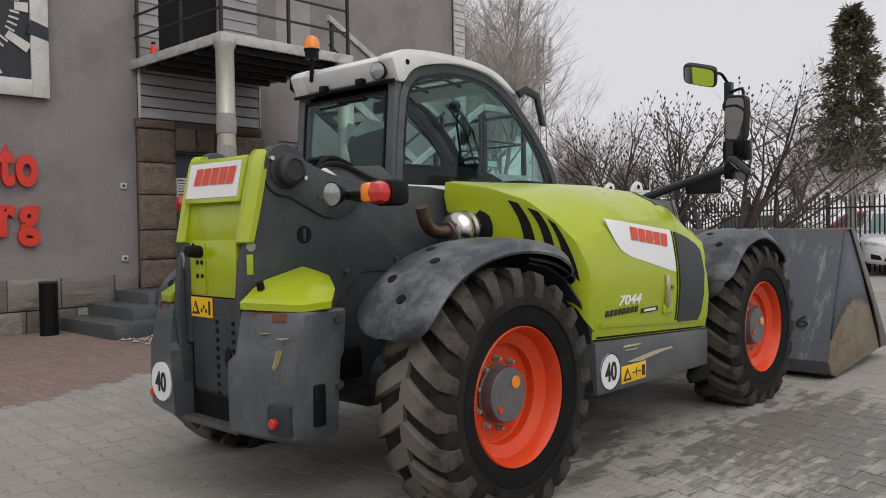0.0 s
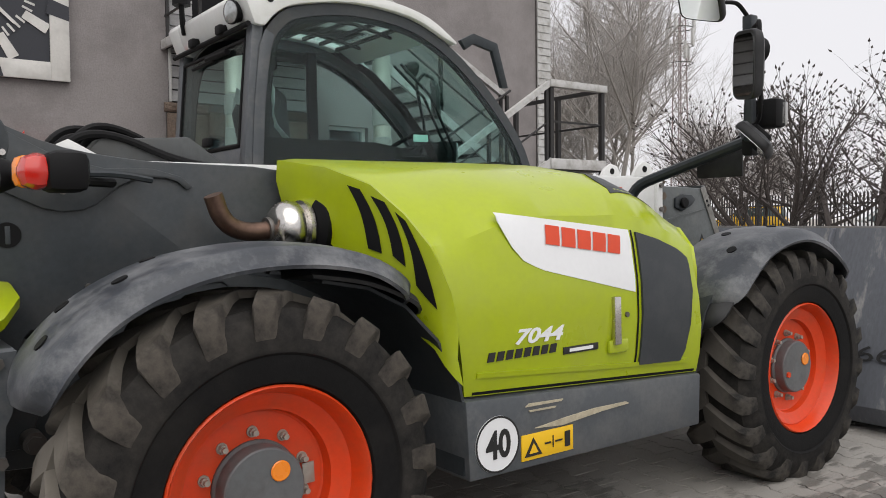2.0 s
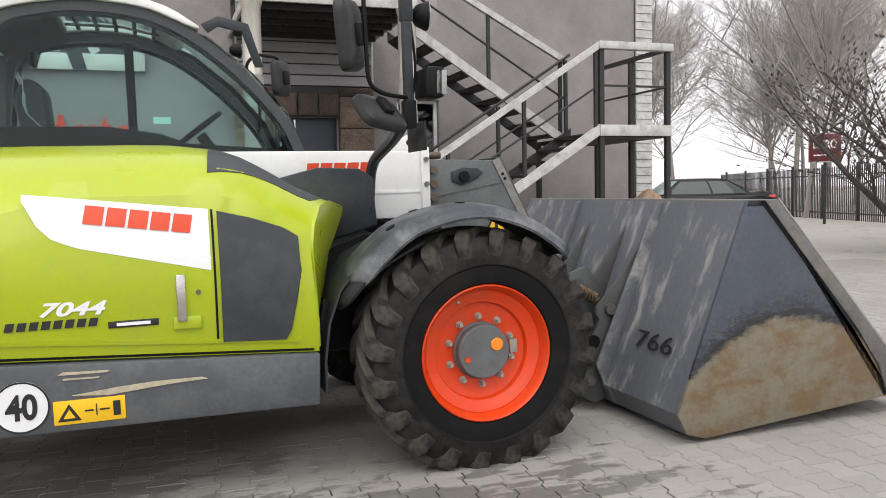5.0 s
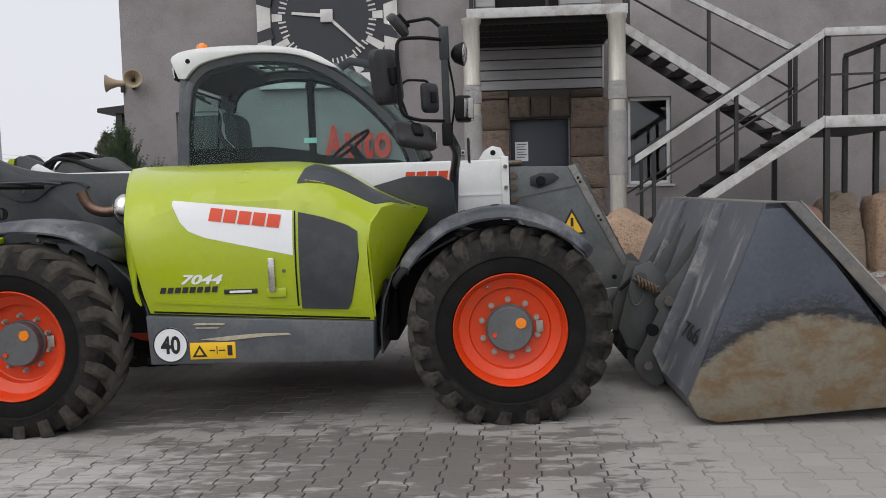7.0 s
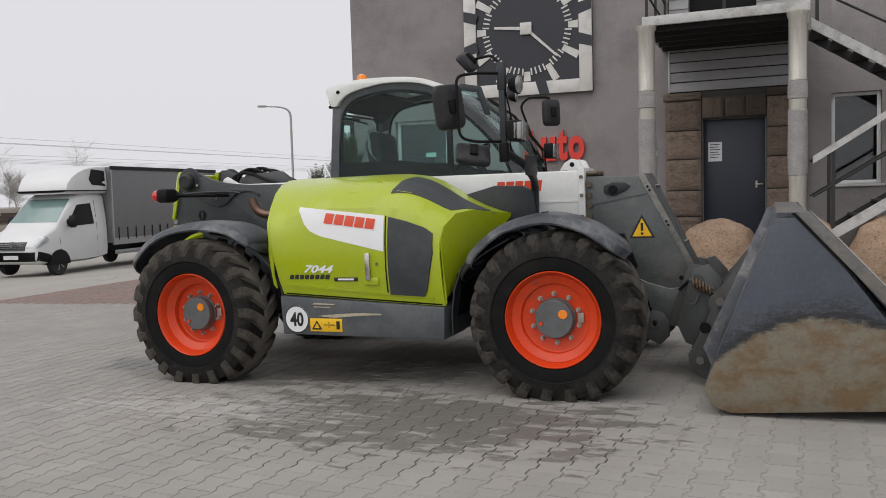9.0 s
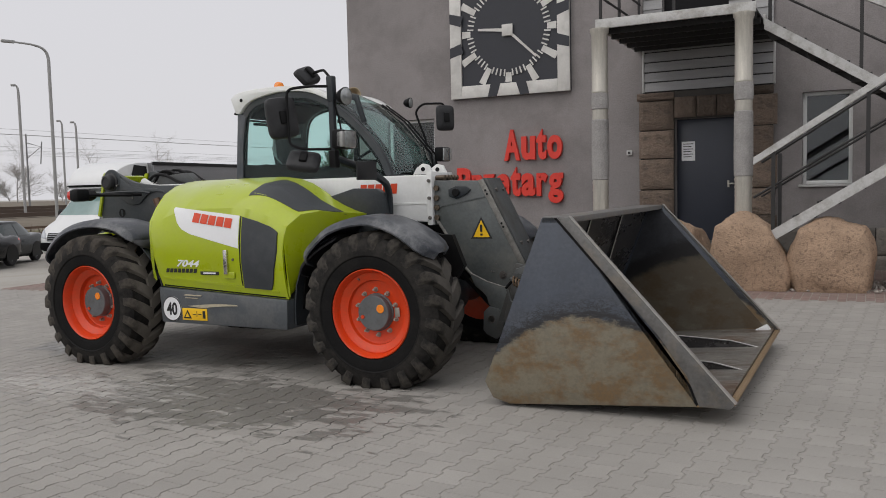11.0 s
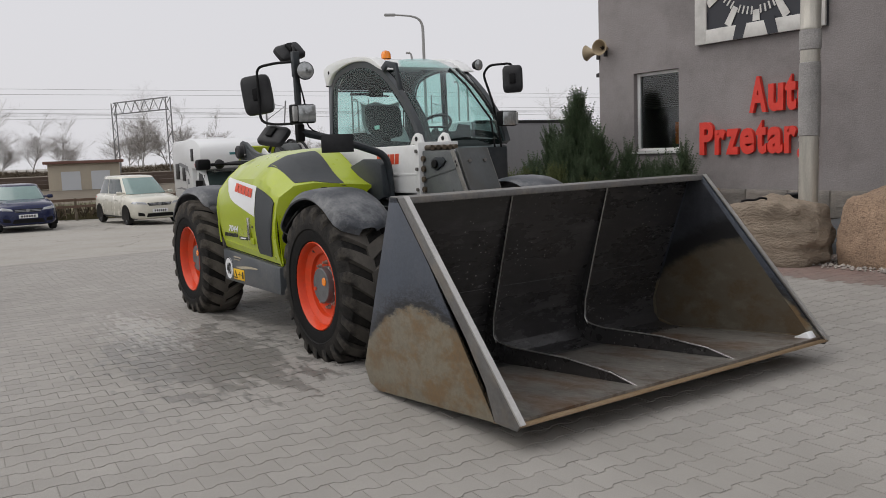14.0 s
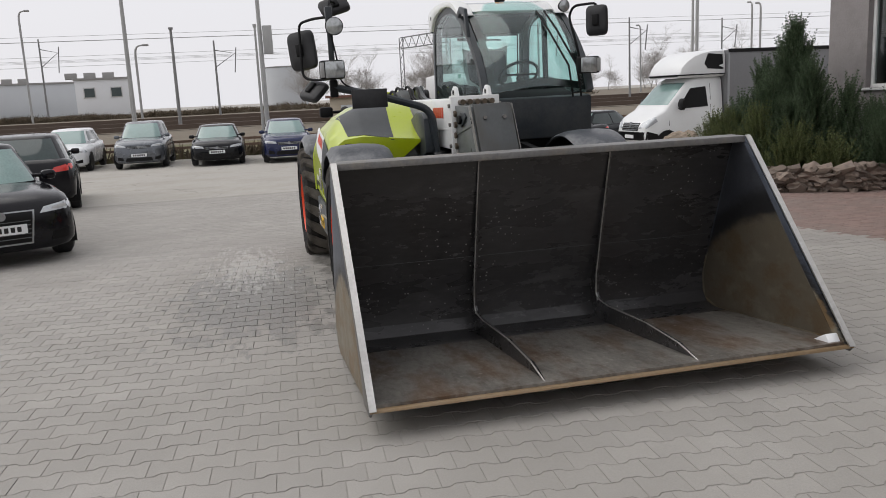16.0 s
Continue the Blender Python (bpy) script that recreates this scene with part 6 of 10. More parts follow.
def bucket_steel(name="scoured_bucket_steel", top=(0.043, 0.052, 0.070), sand=(0.178, 0.156, 0.112), rust=(0.150, 0.096, 0.045), band=(-0.055, -0.015), fade=(0.0, 0.035), cover=(0.38, 0.50), dome_=(4.86, 0.66, 0.62)):
    """Blue-grey painted steel, scoured brown and scuffed black below a wavy line."""
    m = mat(name, top, 0.42, var=0.22, dirt=(0.10, 0.105, 0.115), dirt_amount=0.25, dirt_scale=5, bump=0.001, bscale=30)
    n, l = m.node_tree.nodes, m.node_tree.links
    bsdf = n["Principled BSDF"]
    base = bsdf.inputs["Base Color"].links[0].from_socket
    tc = n.new("ShaderNodeTexCoord")
    sx = n.new("ShaderNodeSeparateXYZ")
    l.new(tc.outputs["Object"], sx.inputs[0])

    def mt(op, a, b=0.0):
        q = n.new("ShaderNodeMath")
        q.operation = op
        for i, v in enumerate((a, b)):
            if isinstance(v, (int, float)):
                q.inputs[i].default_value = v
            else:
                l.new(v, q.inputs[i])
        return q.outputs[0]

    def nz(s, mapping):
        mp = n.new("ShaderNodeMapping")
        mp.inputs["Scale"].default_value = mapping
        l.new(tc.outputs["Object"], mp.inputs[0])
        t = n.new("ShaderNodeTexNoise")
        t.inputs["Scale"].default_value, t.inputs["Detail"].default_value, t.inputs["Roughness"].default_value = s, 7, 0.7
        l.new(mp.outputs[0], t.inputs["Vector"])
        return t.outputs["Fac"]

    dx = mt("SUBTRACT", sx.outputs[0], dome_[0])
    dome = mt("SUBTRACT", dome_[1], mt("MULTIPLY", mt("MULTIPLY", dx, dx), dome_[2]))
    ns = nz(7, (1, 1, 2.2))
    d = mt("SUBTRACT", mt("ADD", dome, mt("MULTIPLY", mt("SUBTRACT", ns, 0.5), 0.16)), sx.outputs[2])

    def ramp(v, a, b):
        r = n.new("ShaderNodeMapRange")
        r.inputs[1].default_value, r.inputs[2].default_value = a, b
        l.new(v, r.inputs[0])
        return r.outputs[0]

    def mixc(f, a, colour):
        x = n.new("ShaderNodeMix")
        x.data_type = "RGBA"
        l.new(f, x.inputs[0])
        l.new(a, x.inputs[6])
        if isinstance(colour, tuple):
            x.inputs[7].default_value = (*colour, 1)
        else:
            l.new(colour, x.inputs[7])
        return x.outputs[2]

    scuff = mt("MULTIPLY", mt("MULTIPLY", ramp(d, *band), mt("SUBTRACT", 1.0, ramp(d, *fade))), ramp(nz(22, (0.22, 1, 2.4)), *cover))
    brown = n.new("ShaderNodeMix")
    brown.data_type = "RGBA"
    l.new(ramp(nz(3.5, (1, 1, 1.6)), 0.48, 0.60), brown.inputs[0])
    brown.inputs[6].default_value = (*sand, 1)
    brown.inputs[7].default_value = (*rust, 1)
    grain = mixc(mt("MULTIPLY", ramp(nz(38, (1, 1, 1.2)), 0.42, 0.66), 0.45), brown.outputs[2], (0.085, 0.074, 0.055))
    grain = mixc(mt("MULTIPLY", ramp(nz(6, (1, 1, 1.6)), 0.52, 0.66), 0.5), grain, (0.128, 0.118, 0.092))
    c1 = mixc(ramp(d, 0.0, 0.02), base, grain)
    c2 = mixc(scuff, c1, (0.012, 0.012, 0.013))
    # curly hair-thin scratches along the edge of the scoured part
    hair = None
    for s_, st_ in ((7.0, (1.0, 1, 1.7)), (11.0, (0.7, 1, 2.0)), (17.0, (0.9, 1, 1.5))):
        ridge = mt("SUBTRACT", 1.0, ramp(mt("ABSOLUTE", mt("SUBTRACT", nz(s_, st_), 0.5)), 0.004, 0.020))
        hair = ridge if hair is None else mt("MAXIMUM", hair, ridge)
    near = mt("MULTIPLY", ramp(d, -0.17, -0.05), mt("SUBTRACT", 1.0, ramp(d, 0.0, 0.05)))
    c3 = mixc(mt("MULTIPLY", mt("MULTIPLY", hair, near), 0.9), c2, (0.010, 0.010, 0.011))
    l.new(c3, bsdf.inputs["Base Color"])
    return m


def specked(m, scale, size, colour, amount):
    """Small pale chips and crumbs, thicker in some places than in others."""
    n, l = m.node_tree.nodes, m.node_tree.links
    bsdf = n["Principled BSDF"]
    base = bsdf.inputs["Base Color"].links[0].from_socket
    tc, vor, mr, nz, nr, mu, sc, mx = (n.new("ShaderNode" + k) for k in ("TexCoord", "TexVoronoi", "MapRange", "TexNoise", "MapRange", "Math", "Math", "Mix"))
    vor.inputs["Scale"].default_value = scale
    l.new(tc.outputs["Object"], vor.inputs["Vector"])
    mr.inputs[1].default_value, mr.inputs[2].default_value, mr.inputs[3].default_value, mr.inputs[4].default_value = size * 0.7, size, 1.0, 0.0
    l.new(vor.outputs["Distance"], mr.inputs[0])
    nz.inputs["Scale"].default_value, nz.inputs["Detail"].default_value = 2.2, 5
    l.new(tc.outputs["Object"], nz.inputs["Vector"])
    nr.inputs[1].default_value, nr.inputs[2].default_value = 0.48, 0.60
    l.new(nz.outputs["Fac"], nr.inputs[0])
    mu.operation = "MULTIPLY"
    l.new(mr.outputs[0], mu.inputs[0])
    l.new(nr.outputs[0], mu.inputs[1])
    sc.operation, sc.inputs[1].default_value = "MULTIPLY", amount
    l.new(mu.outputs[0], sc.inputs[0])
    mx.data_type = "RGBA"
    l.new(sc.outputs[0], mx.inputs[0])
    l.new(base, mx.inputs[6])
    mx.inputs[7].default_value = (*colour, 1)
    l.new(mx.outputs[2], bsdf.inputs["Base Color"])


BSTEEL = bucket_steel()
# darker copy of the bucket steel, with the shade inside put into its colours
BSCUFF_SHADED = bucket_steel("scoured_shaded_steel", (0.028, 0.030, 0.036), (0.082, 0.069, 0.050), (0.072, 0.050, 0.028), (-0.14, -0.06), (0.03, 0.10), (0.20, 0.32), (5.3, 0.90, 0.36))
BINNER = mat("dark_bucket_steel", (0.029, 0.028, 0.0285), 0.27, spec=0.6, var=0.5, scale=2.5, fine=30, dirt=(0.092, 0.089, 0.088), dirt_amount=0.55, dirt_scale=7, ramp=(0.54, 0.70), stretch=(1, 0.35, 1), bump=0.0012, bscale=40)
BFLOOR = mat("scoured_bucket_floor", (0.190, 0.178, 0.160), 0.34, metal=0.4, var=0.7, scale=2.6, fine=22, stretch=(0.6, 1.4, 1), dirt=(0.105, 0.055, 0.026), dirt_amount=0.85, dirt_scale=2.2, ramp=(0.46, 0.62), bump=0.001)
BEDGE = mat("rusty_cutting_edge", (0.20, 0.135, 0.07), 0.55, metal=0.2, var=0.25, scale=6, dirt=(0.22, 0.17, 0.12), dirt_amount=0.5, dirt_scale=6)
BBACK = mat("streaked_bucket_back", (0.100, 0.107, 0.122), 0.5, var=0.25, scale=2, dirt=(0.36, 0.35, 0.33), dirt_amount=0.65, dirt_scale=4, ramp=(0.53, 0.64), stretch=(0.5, 1.6, 0.5), bump=0.0008)
BLINE = mat("polished_lining_steel", (0.060, 0.056, 0.053), 0.30, spec=0.7, var=0.5, scale=2.5, fine=30, dirt=(0.16, 0.125, 0.095), dirt_amount=0.5, dirt_scale=5, ramp=(0.52, 0.70), stretch=(1, 0.4, 1), bump=0.0012, bscale=40)
BSTRIP = mat("worn_bucket_edge_paint", (0.115, 0.112, 0.108), 0.45, var=0.35, scale=5, fine=40, dirt=(0.20, 0.165, 0.12), dirt_amount=0.6, dirt_scale=4, ramp=(0.5, 0.68), bump=0.001)
BRIGHT = mat("bare_steel_edge", (0.5, 0.49, 0.47), 0.35, metal=0.8, var=0.2)
specked(BINNER, 26.0, 0.17, (0.34, 0.33, 0.31), 0.8)
specked(BLINE, 22.0, 0.17, (0.38, 0.36, 0.33), 0.8)
specked(BFLOOR, 18.0, 0.20, (0.42, 0.40, 0.36), 0.6)
Y0, Y1 = -1.33, 1.40
BPROF = [(4.615, 1.295), (4.41, 0.78), (4.26, 0.42), (4.215, 0.27), (4.225, 0.15), (4.29, 0.075), (4.40, 0.052), (4.55, 0.060)]
FLOOR = [(4.55, 0.060), (5.10, 0.100), (5.738, 0.148)]


def strip(prof, y0, y1, th, ny=2):
    return sheet([[(x, y0 + (y1 - y0) * j / ny, z) for j in range(ny + 1)] for x, z in prof], th)


bk = part("bucket", strip(BPROF, Y0 + 0.02, Y1 - 0.02, -0.014), BINNER, loader, "wide steel bucket, grey outside, black and scoured inside")
part("bucket_floor", strip(FLOOR, Y0 + 0.02, Y1 - 0.02, -0.016), BFLOOR, bk, "scoured rusty floor plate")
part("cutting_edge", prism([(5.55, 0.108), (5.56, 0.122), (5.740, 0.134), (5.742, 0.150), (5.775, 0.152), (5.785, 0.138)], "y", Y0 - 0.012, Y1 + 0.012, 0.003), BEDGE, bk, "rusty worn cutting edge")
part("top_lip", prism([(4.56, 1.262), (4.57, 1.308), (4.755, 1.303), (4.76, 1.262)], "y", Y0, Y1, 0.006), BSTRIP, bk, "worn grey top lip")
SIDEP = [(4.57, 1.304), (4.75, 1.300), (5.76, 0.140), (5.70, 0.118), (4.29, 0.020), (4.17, 0.055), (4.112, 0.165)]
for y0, y1, out in ((Y0, Y0 + 0.02, -1), (Y1 - 0.02, Y1, 1)):
    part("side_plate", prism(SIDEP, "y", y0, y1, 0.003), BSTEEL, bk, "blue-grey side plate, scoured brown below")
    yo = y0 - 0.014 if out < 0 else y1
    part("edge_strip", prism([(4.68, 1.297), (4.765, 1.303), (5.785, 0.150), (5.755, 0.112), (5.57, 0.115), (5.50, 0.30), (5.34, 0.53)], "y", yo, yo + 0.014, 0.004), BSTRIP, bk)
    # thin black prism paints the shadow line along the strip's inner edge
    yg = yo + 0.010 if out < 0 else yo
    part("weld_line", prism([(4.655, 1.297), (4.70, 1.300), (5.60, 0.118), (5.552, 0.115), (5.482, 0.296), (5.322, 0.522)], "y", yg, yg + 0.004), BLACK, bk)
    part("worn_edge", prism([(4.76, 1.310), (4.772, 1.306), (5.792, 0.152), (5.782, 0.146)], "y", min(y0, yo) - 0.001, max(y1, yo + 0.014) + 0.001), BRIGHT, bk)
# thin plates added over the inner sides to carry the shaded copy
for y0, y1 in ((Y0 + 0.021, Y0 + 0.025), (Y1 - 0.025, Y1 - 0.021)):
    part("inner_face", prism([(4.64, 1.27), (4.74, 1.27), (5.66, 0.17), (4.45, 0.075), (4.28, 0.12), (4.26, 0.30)], "y", y0, y1), BSCUFF_SHADED, bk, "scuffed inner face, its black and brown darkened for shade")
# outer back skin with stiffeners
part("back_skin", strip([(4.565, 1.295), (4.115, 0.17), (4.175, 0.052), (4.29, 0.022), (4.55, 0.040)], Y0 + 0.02, Y1 - 0.02, -0.012), BBACK, bk, "worn grey back skin with pale streaks")
for y in (-0.56, 0.48):
    part("back_rib", prism([(4.565, 1.29), (4.515, 1.29), (4.06, 0.30), (4.115, 0.17)], "y", y - 0.010, y + 0.010, 0.003), BBACK, bk)
for y in (-0.50, -0.22, 0.26, 0.54):
    part("gusset", prism([(4.505, 1.14), (4.40, 1.00), (4.25, 0.81), (4.142, 0.694), (4.10, 0.65), (4.095, 0.61), (4.118, 0.57), (4.04, 0.40), (3.985, 0.29), (3.948, 0.235), (3.955, 0.16), (4.01, 0.081), (4.08, 0.045), (4.15, 0.07), (4.13, 0.20)], "y", y - 0.014, y + 0.014, 0.004), WORN, bk, "steel gusset plate")
    part("gusset_hole", cyl((4.075, y - 0.018, 0.435), (4.075, y + 0.018, 0.435), 0.042, seg=18), BLACK, bk)
    part("gusset_pin", cyl((4.185, y - 0.05, 0.635), (4.185, y + 0.05, 0.635), 0.034, seg=14), BOLT, bk)
    part("gusset_pin", cyl((4.035, y - 0.05, 0.195), (4.035, y + 0.05, 0.195), 0.03, seg=14), BOLT, bk)
# two tall inner ribs running out onto the floor
full = BPROF + [(5.10, 0.100), (5.50, 0.130), (5.73, 0.148)]
for y in (-0.40, 0.49):
    a = [(x + 0.004, z + 0.004) for x, z in full]
    inner = []
    for i, (x, z) in enumerate(full):
        p, q = full[max(i - 1, 0)], full[min(i + 1, len(full) - 1)]
        t = Vector((q[0] - p[0], q[1] - p[1])).normalized()
        nn = Vector((-t.y, t.x))
        hgt = [0.02, 0.06, 0.10, 0.13, 0.16, 0.17, 0.16, 0.14, 0.12, 0.07, 0.004][i]
        inner.append((x + nn.x * hgt, z + nn.y * hgt))
    g = [[(x, y, z), (u, y, w)] for (x, z), (u, w) in zip(a, inner)]
    part("inner_rib", sheet(g, 0.014), BINNER, bk, "dark inner rib with a bright worn edge")
    part("rib_edge", tube([(u, y - 0.005, w) for u, w in inner], 0.005, 6), BRIGHT, bk)
part("weld_seam", tube([(4.345, Y0 + 0.02, 0.60), (4.345, Y1 - 0.02, 0.60)], 0.006, 6), WORN, bk)
part("lower_lining", strip([(4.339, 0.595), (4.267, 0.42), (4.222, 0.27), (4.232, 0.155), (4.295, 0.082), (4.40, 0.060), (4.55, 0.068)], Y0 + 0.028, Y1 - 0.028, -0.004), BLINE, bk, "polished lower lining plate")
part("weld_seam", tube([(4.53, Y0 + 0.02, 1.09), (4.53, Y1 - 0.02, 1.09)], 0.004, 6), WORN, bk)
part("corner_wedge", prism([(5.58, 0.150), (5.72, 0.152), (5.68, 0.205)], "y", 1.30, 1.378, 0.004), STICKER, bk, "small white corner wedge")
dig = text_mesh("766", width=0.36, height=0.105, depth=0.002, bold=0.0)
ob = mesh_part("number", dig, INK, bk, "stencilled number 766")
ob.matrix_basis = pose(4.214, -0.76, 0.44, 0, 0, -90) @ pose(0, 0, 0, -21.8, 0, 0) @ pose(0, -0.006, 0, 0, 0, 0)


# cab
CYR, CYL = 0.27, 1.33
GLS = [tuple(p) for p in curve2([(0.635, 1.66), (0.66, 2.02), (0.70, 2.29), (0.76, 2.40), (0.87, 2.465), (1.18, 2.512), (1.53, 2.478), (1.81, 2.35), (2.09, 2.12), (2.31, 1.86), (2.40, 1.66)], 4)]


def offset_poly(pts, d):
    """The outline moved outwards; first and last points only sideways, so that the lower edge stays."""
    out = []
    n = len(pts)
    for i, p in enumerate(pts):
        a, b = pts[max(i - 1, 0)], pts[min(i + 1, n - 1)]
        t = Vector((b[0] - a[0], b[1] - a[1])).normalized()
        out.append((p[0] - t.y * d, p[1] + t.x * d))
    return out


cab = part("cab", box((0.58, CYR, 1.30), (2.36, CYL, 1.62), 0.03), GREY, loader, "dark grey cab with green-tinted glass")
part("cab_lower", prism([(0.62, 0.75), (2.30, 0.75), (2.40, 1.0), (2.42, 1.64), (0.56, 1.64)], "y", 1.0, CYL, 0.03), GREY, cab)
part("cab_front", prism([(2.30, 1.24), (2.42, 1.26), (2.43, 1.63), (2.30, 1.65)], "y", 0.34, CYL - 0.02, 0.02), GREY, cab)
out_ = offset_poly(GLS, 0.060)
for y0, y1 in ((CYR, CYR + 0.06), (CYL - 0.06, CYL)):
    bm = B()
    loft([[Vector((p[0], y0, p[1])), Vector((p[0], y1, p[1])), Vector((q[0], y1, q[1])), Vector((q[0], y0, q[1]))] for p, q in zip(GLS, out_)], True, bm)
    part("side_frame", bm, FRAMEG, cab, angle=40)
    outer = y0 if y0 < 1 else y1 - 0.004
    pane = part("side_glass", prism(GLS, "y", outer + 0.002, outer + 0.006), CABGLASS, cab, "green-tinted side glass")
    pane.visible_shadow = False
    band = [(0.635, 1.655), (0.65, 1.85), (1.30, 1.845), (1.60, 1.80), (1.75, 1.74), (2.30, 1.70), (2.38, 1.655)]
    part("glass_band", prism(band, "y", outer + 0.008, outer + 0.012), BLACK, cab)
    # black fritted edge inside the front of the side glass
    inn = offset_poly(GLS, -0.030)
    bm = B()
    loft([[Vector((p[0], outer + 0.008, p[1])), Vector((p[0], outer + 0.011, p[1])), Vector((q[0], outer + 0.011, q[1])), Vector((q[0], outer + 0.008, q[1]))] for p, q in zip(GLS, inn)], True, bm)
    part("glass_edge", bm, BLACK, cab)
# windscreen, bowed forwards
WS = [(1.60, 2.52), (1.86, 2.40), (2.12, 2.18), (2.34, 1.92), (2.44, 1.68)]
rows = []
for x, z in WS:
    row = []
    for j in range(11):
        v = j / 10
        row.append((x + 0.10 * math.sin(math.pi * v), CYR + 0.07 + (CYL - CYR - 0.14) * v, z + 0.05 * math.sin(math.pi * v)))
    rows.append(row)
wsn = part("windscreen", sheet(rows, 0.005), WSGLASS, cab, "curved green-tinted windscreen")
wsn.visible_shadow = False
for lo_, hi_ in ((0, 0.07), (0.93, 1.0)):
    part("windscreen_edge", sheet([[(x + 0.10 * math.sin(math.pi * v) - 0.008, CYR + 0.07 + (CYL - CYR - 0.14) * v, z + 0.05 * math.sin(math.pi * v)) for v in (lo_, (lo_ + hi_) / 2, hi_)] for x, z in WS], 0.003), BLACK, wsn)
part("windscreen_band", sheet([[(x + 0.10 * math.sin(math.pi * v) - 0.009, CYR + 0.07 + (CYL - CYR - 0.14) * v, z + 0.05 * math.sin(math.pi * v)) for v in (j / 10 for j in range(11))] for x, z in ((2.415, 1.745), (2.44, 1.68))], 0.003), BLACK, wsn)
rows = [[(0.555 + 0.05 * t, CYR + 0.08 + 0.90 * v, 1.80 + 0.55 * t) for v in (0, 0.5, 1)] for t in (0, 0.5, 1)]
rw = part("rear_window", sheet(rows, -0.005), CABGLASS, cab, "green-tinted rear window")
rw.visible_shadow = False
part("rear_sill", box((0.55, CYR + 0.03, 1.64), (0.61, CYL - 0.03, 1.80), 0.01), SILLG, cab)
for y in (CYR + 0.0, CYL - 0.075):
    part("rear_post", prism([(0.53, 1.64), (0.60, 2.42), (0.66, 2.42), (0.61, 1.64)], "y", y, y + 0.075, 0.01), SILLG, cab)
part("rear_gasket", tube([(0.553, CYR + 0.09, 1.81), (0.602, CYR + 0.09, 2.34), (0.602, CYL - 0.09, 2.34), (0.553, CYL - 0.09, 1.81), (0.553, CYR + 0.09, 1.81)], 0.012, 6), BLACK, cab)
part("wiper", tube([(0.585, 0.75, 2.30), (0.578, 1.05, 2.29)], 0.01, 6, tube([(0.58, 0.55, 2.31), (0.585, 0.85, 2.315)], 0.016, 8)), BLACK, cab)
part("window_catch", box((0.52, 0.72, 1.83), (0.56, 0.80, 1.88), 0.01), BLACK, cab)
for y in (CYR - 0.006, CYL):
    part("pillar_cover", prism([(0.572, 1.64), (0.598, 2.02), (0.632, 2.30), (0.665, 2.385), (0.715, 2.36), (0.690, 2.28), (0.655, 2.02), (0.632, 1.66)], "y", y, y + 0.006, 0.002), SILLG, cab, "slate-grey pillar cover")
# roof
ROOFP = [(0.545, 2.545), (0.60, 2.40), (0.64, 2.395)] + [tuple(p) for p in curve2([(0.66, 2.40), (0.73, 2.475), (0.86, 2.53), (1.18, 2.575), (1.53, 2.545), (1.76, 2.455), (1.85, 2.425)], 3)] + [tuple(p) for p in curve2([(1.850, 2.440), (1.66, 2.555), (1.40, 2.615), (1.0, 2.635), (0.70, 2.618), (0.60, 2.595)], 3)] + [(0.56, 2.572)]
rfm = part("roof", prism(ROOFP, "y", CYR - 0.03, CYR + 0.12, 0.012), WHITE, cab, "white cab roof")
part("roof_side", prism(ROOFP, "y", CYL - 0.12, CYL + 0.03, 0.012), WHITE, rfm)
part("roof_rear", prism([(0.545, 2.545), (0.59, 2.42), (0.64, 2.42), (0.80, 2.50), (1.05, 2.56), (1.05, 2.63), (0.70, 2.612), (0.58, 2.58)], "y", CYR + 0.122, CYL - 0.122, 0.01), WHITE, rfm)
part("roof_front", prism([(1.58, 2.545), (1.66, 2.555), (1.80, 2.47), (1.74, 2.45)], "y", CYR + 0.122, CYL - 0.122, 0.006), WHITE, rfm)
rg = part("roof_glass", prism([(1.052, 2.60), (1.40, 2.592), (1.64, 2.54), (1.64, 2.545), (1.40, 2.598), (1.052, 2.606)], "y", CYR + 0.122, CYL - 0.122), CABGLASS, rfm)
rg.visible_shadow = False
for k in range(5):
    x = 1.12 + 0.12 * k
    z = ipol(x, [1.05, 1.4, 1.66], [2.575, 2.565, 2.51])
    part("guard_bar", box((x - 0.012, CYR + 0.122, z), (x + 0.012, CYL - 0.122, z + 0.02)), STEELD, rfm)
for y in (0.62, 0.98):
    part("guard_bar", prism([(1.052, 2.56), (1.4, 2.552), (1.64, 2.50), (1.64, 2.515), (1.4, 2.567), (1.052, 2.575)], "y", y - 0.012, y + 0.012), STEELD, rfm)
part("roof_hole", cyl((0.685, CYR - 0.033, 2.53), (0.685, CYR - 0.025, 2.53), 0.019, seg=16), BLACK, rfm)
part("rain_strip", tube([(0.575, CYR - 0.01, 2.40), (0.575, CYL + 0.01, 2.40)], 0.014, 8), BLACK, rfm)
for y in (0.55, 0.95):
    part("bump_stop", box((0.54, y, 2.40), (0.59, y + 0.07, 2.45), 0.01), BLACK, rfm)
# triangular guard bracket at the top of the A pillar
gb = prism([(1.86, 2.45), (1.96, 2.50), (2.14, 2.46), (2.22, 2.20), (2.17, 2.20), (2.10, 2.41), (1.96, 2.44), (1.90, 2.40)], "y", CYR - 0.05, CYR - 0.02, 0.004)
part("guard_bracket", gb, GREY, cab)


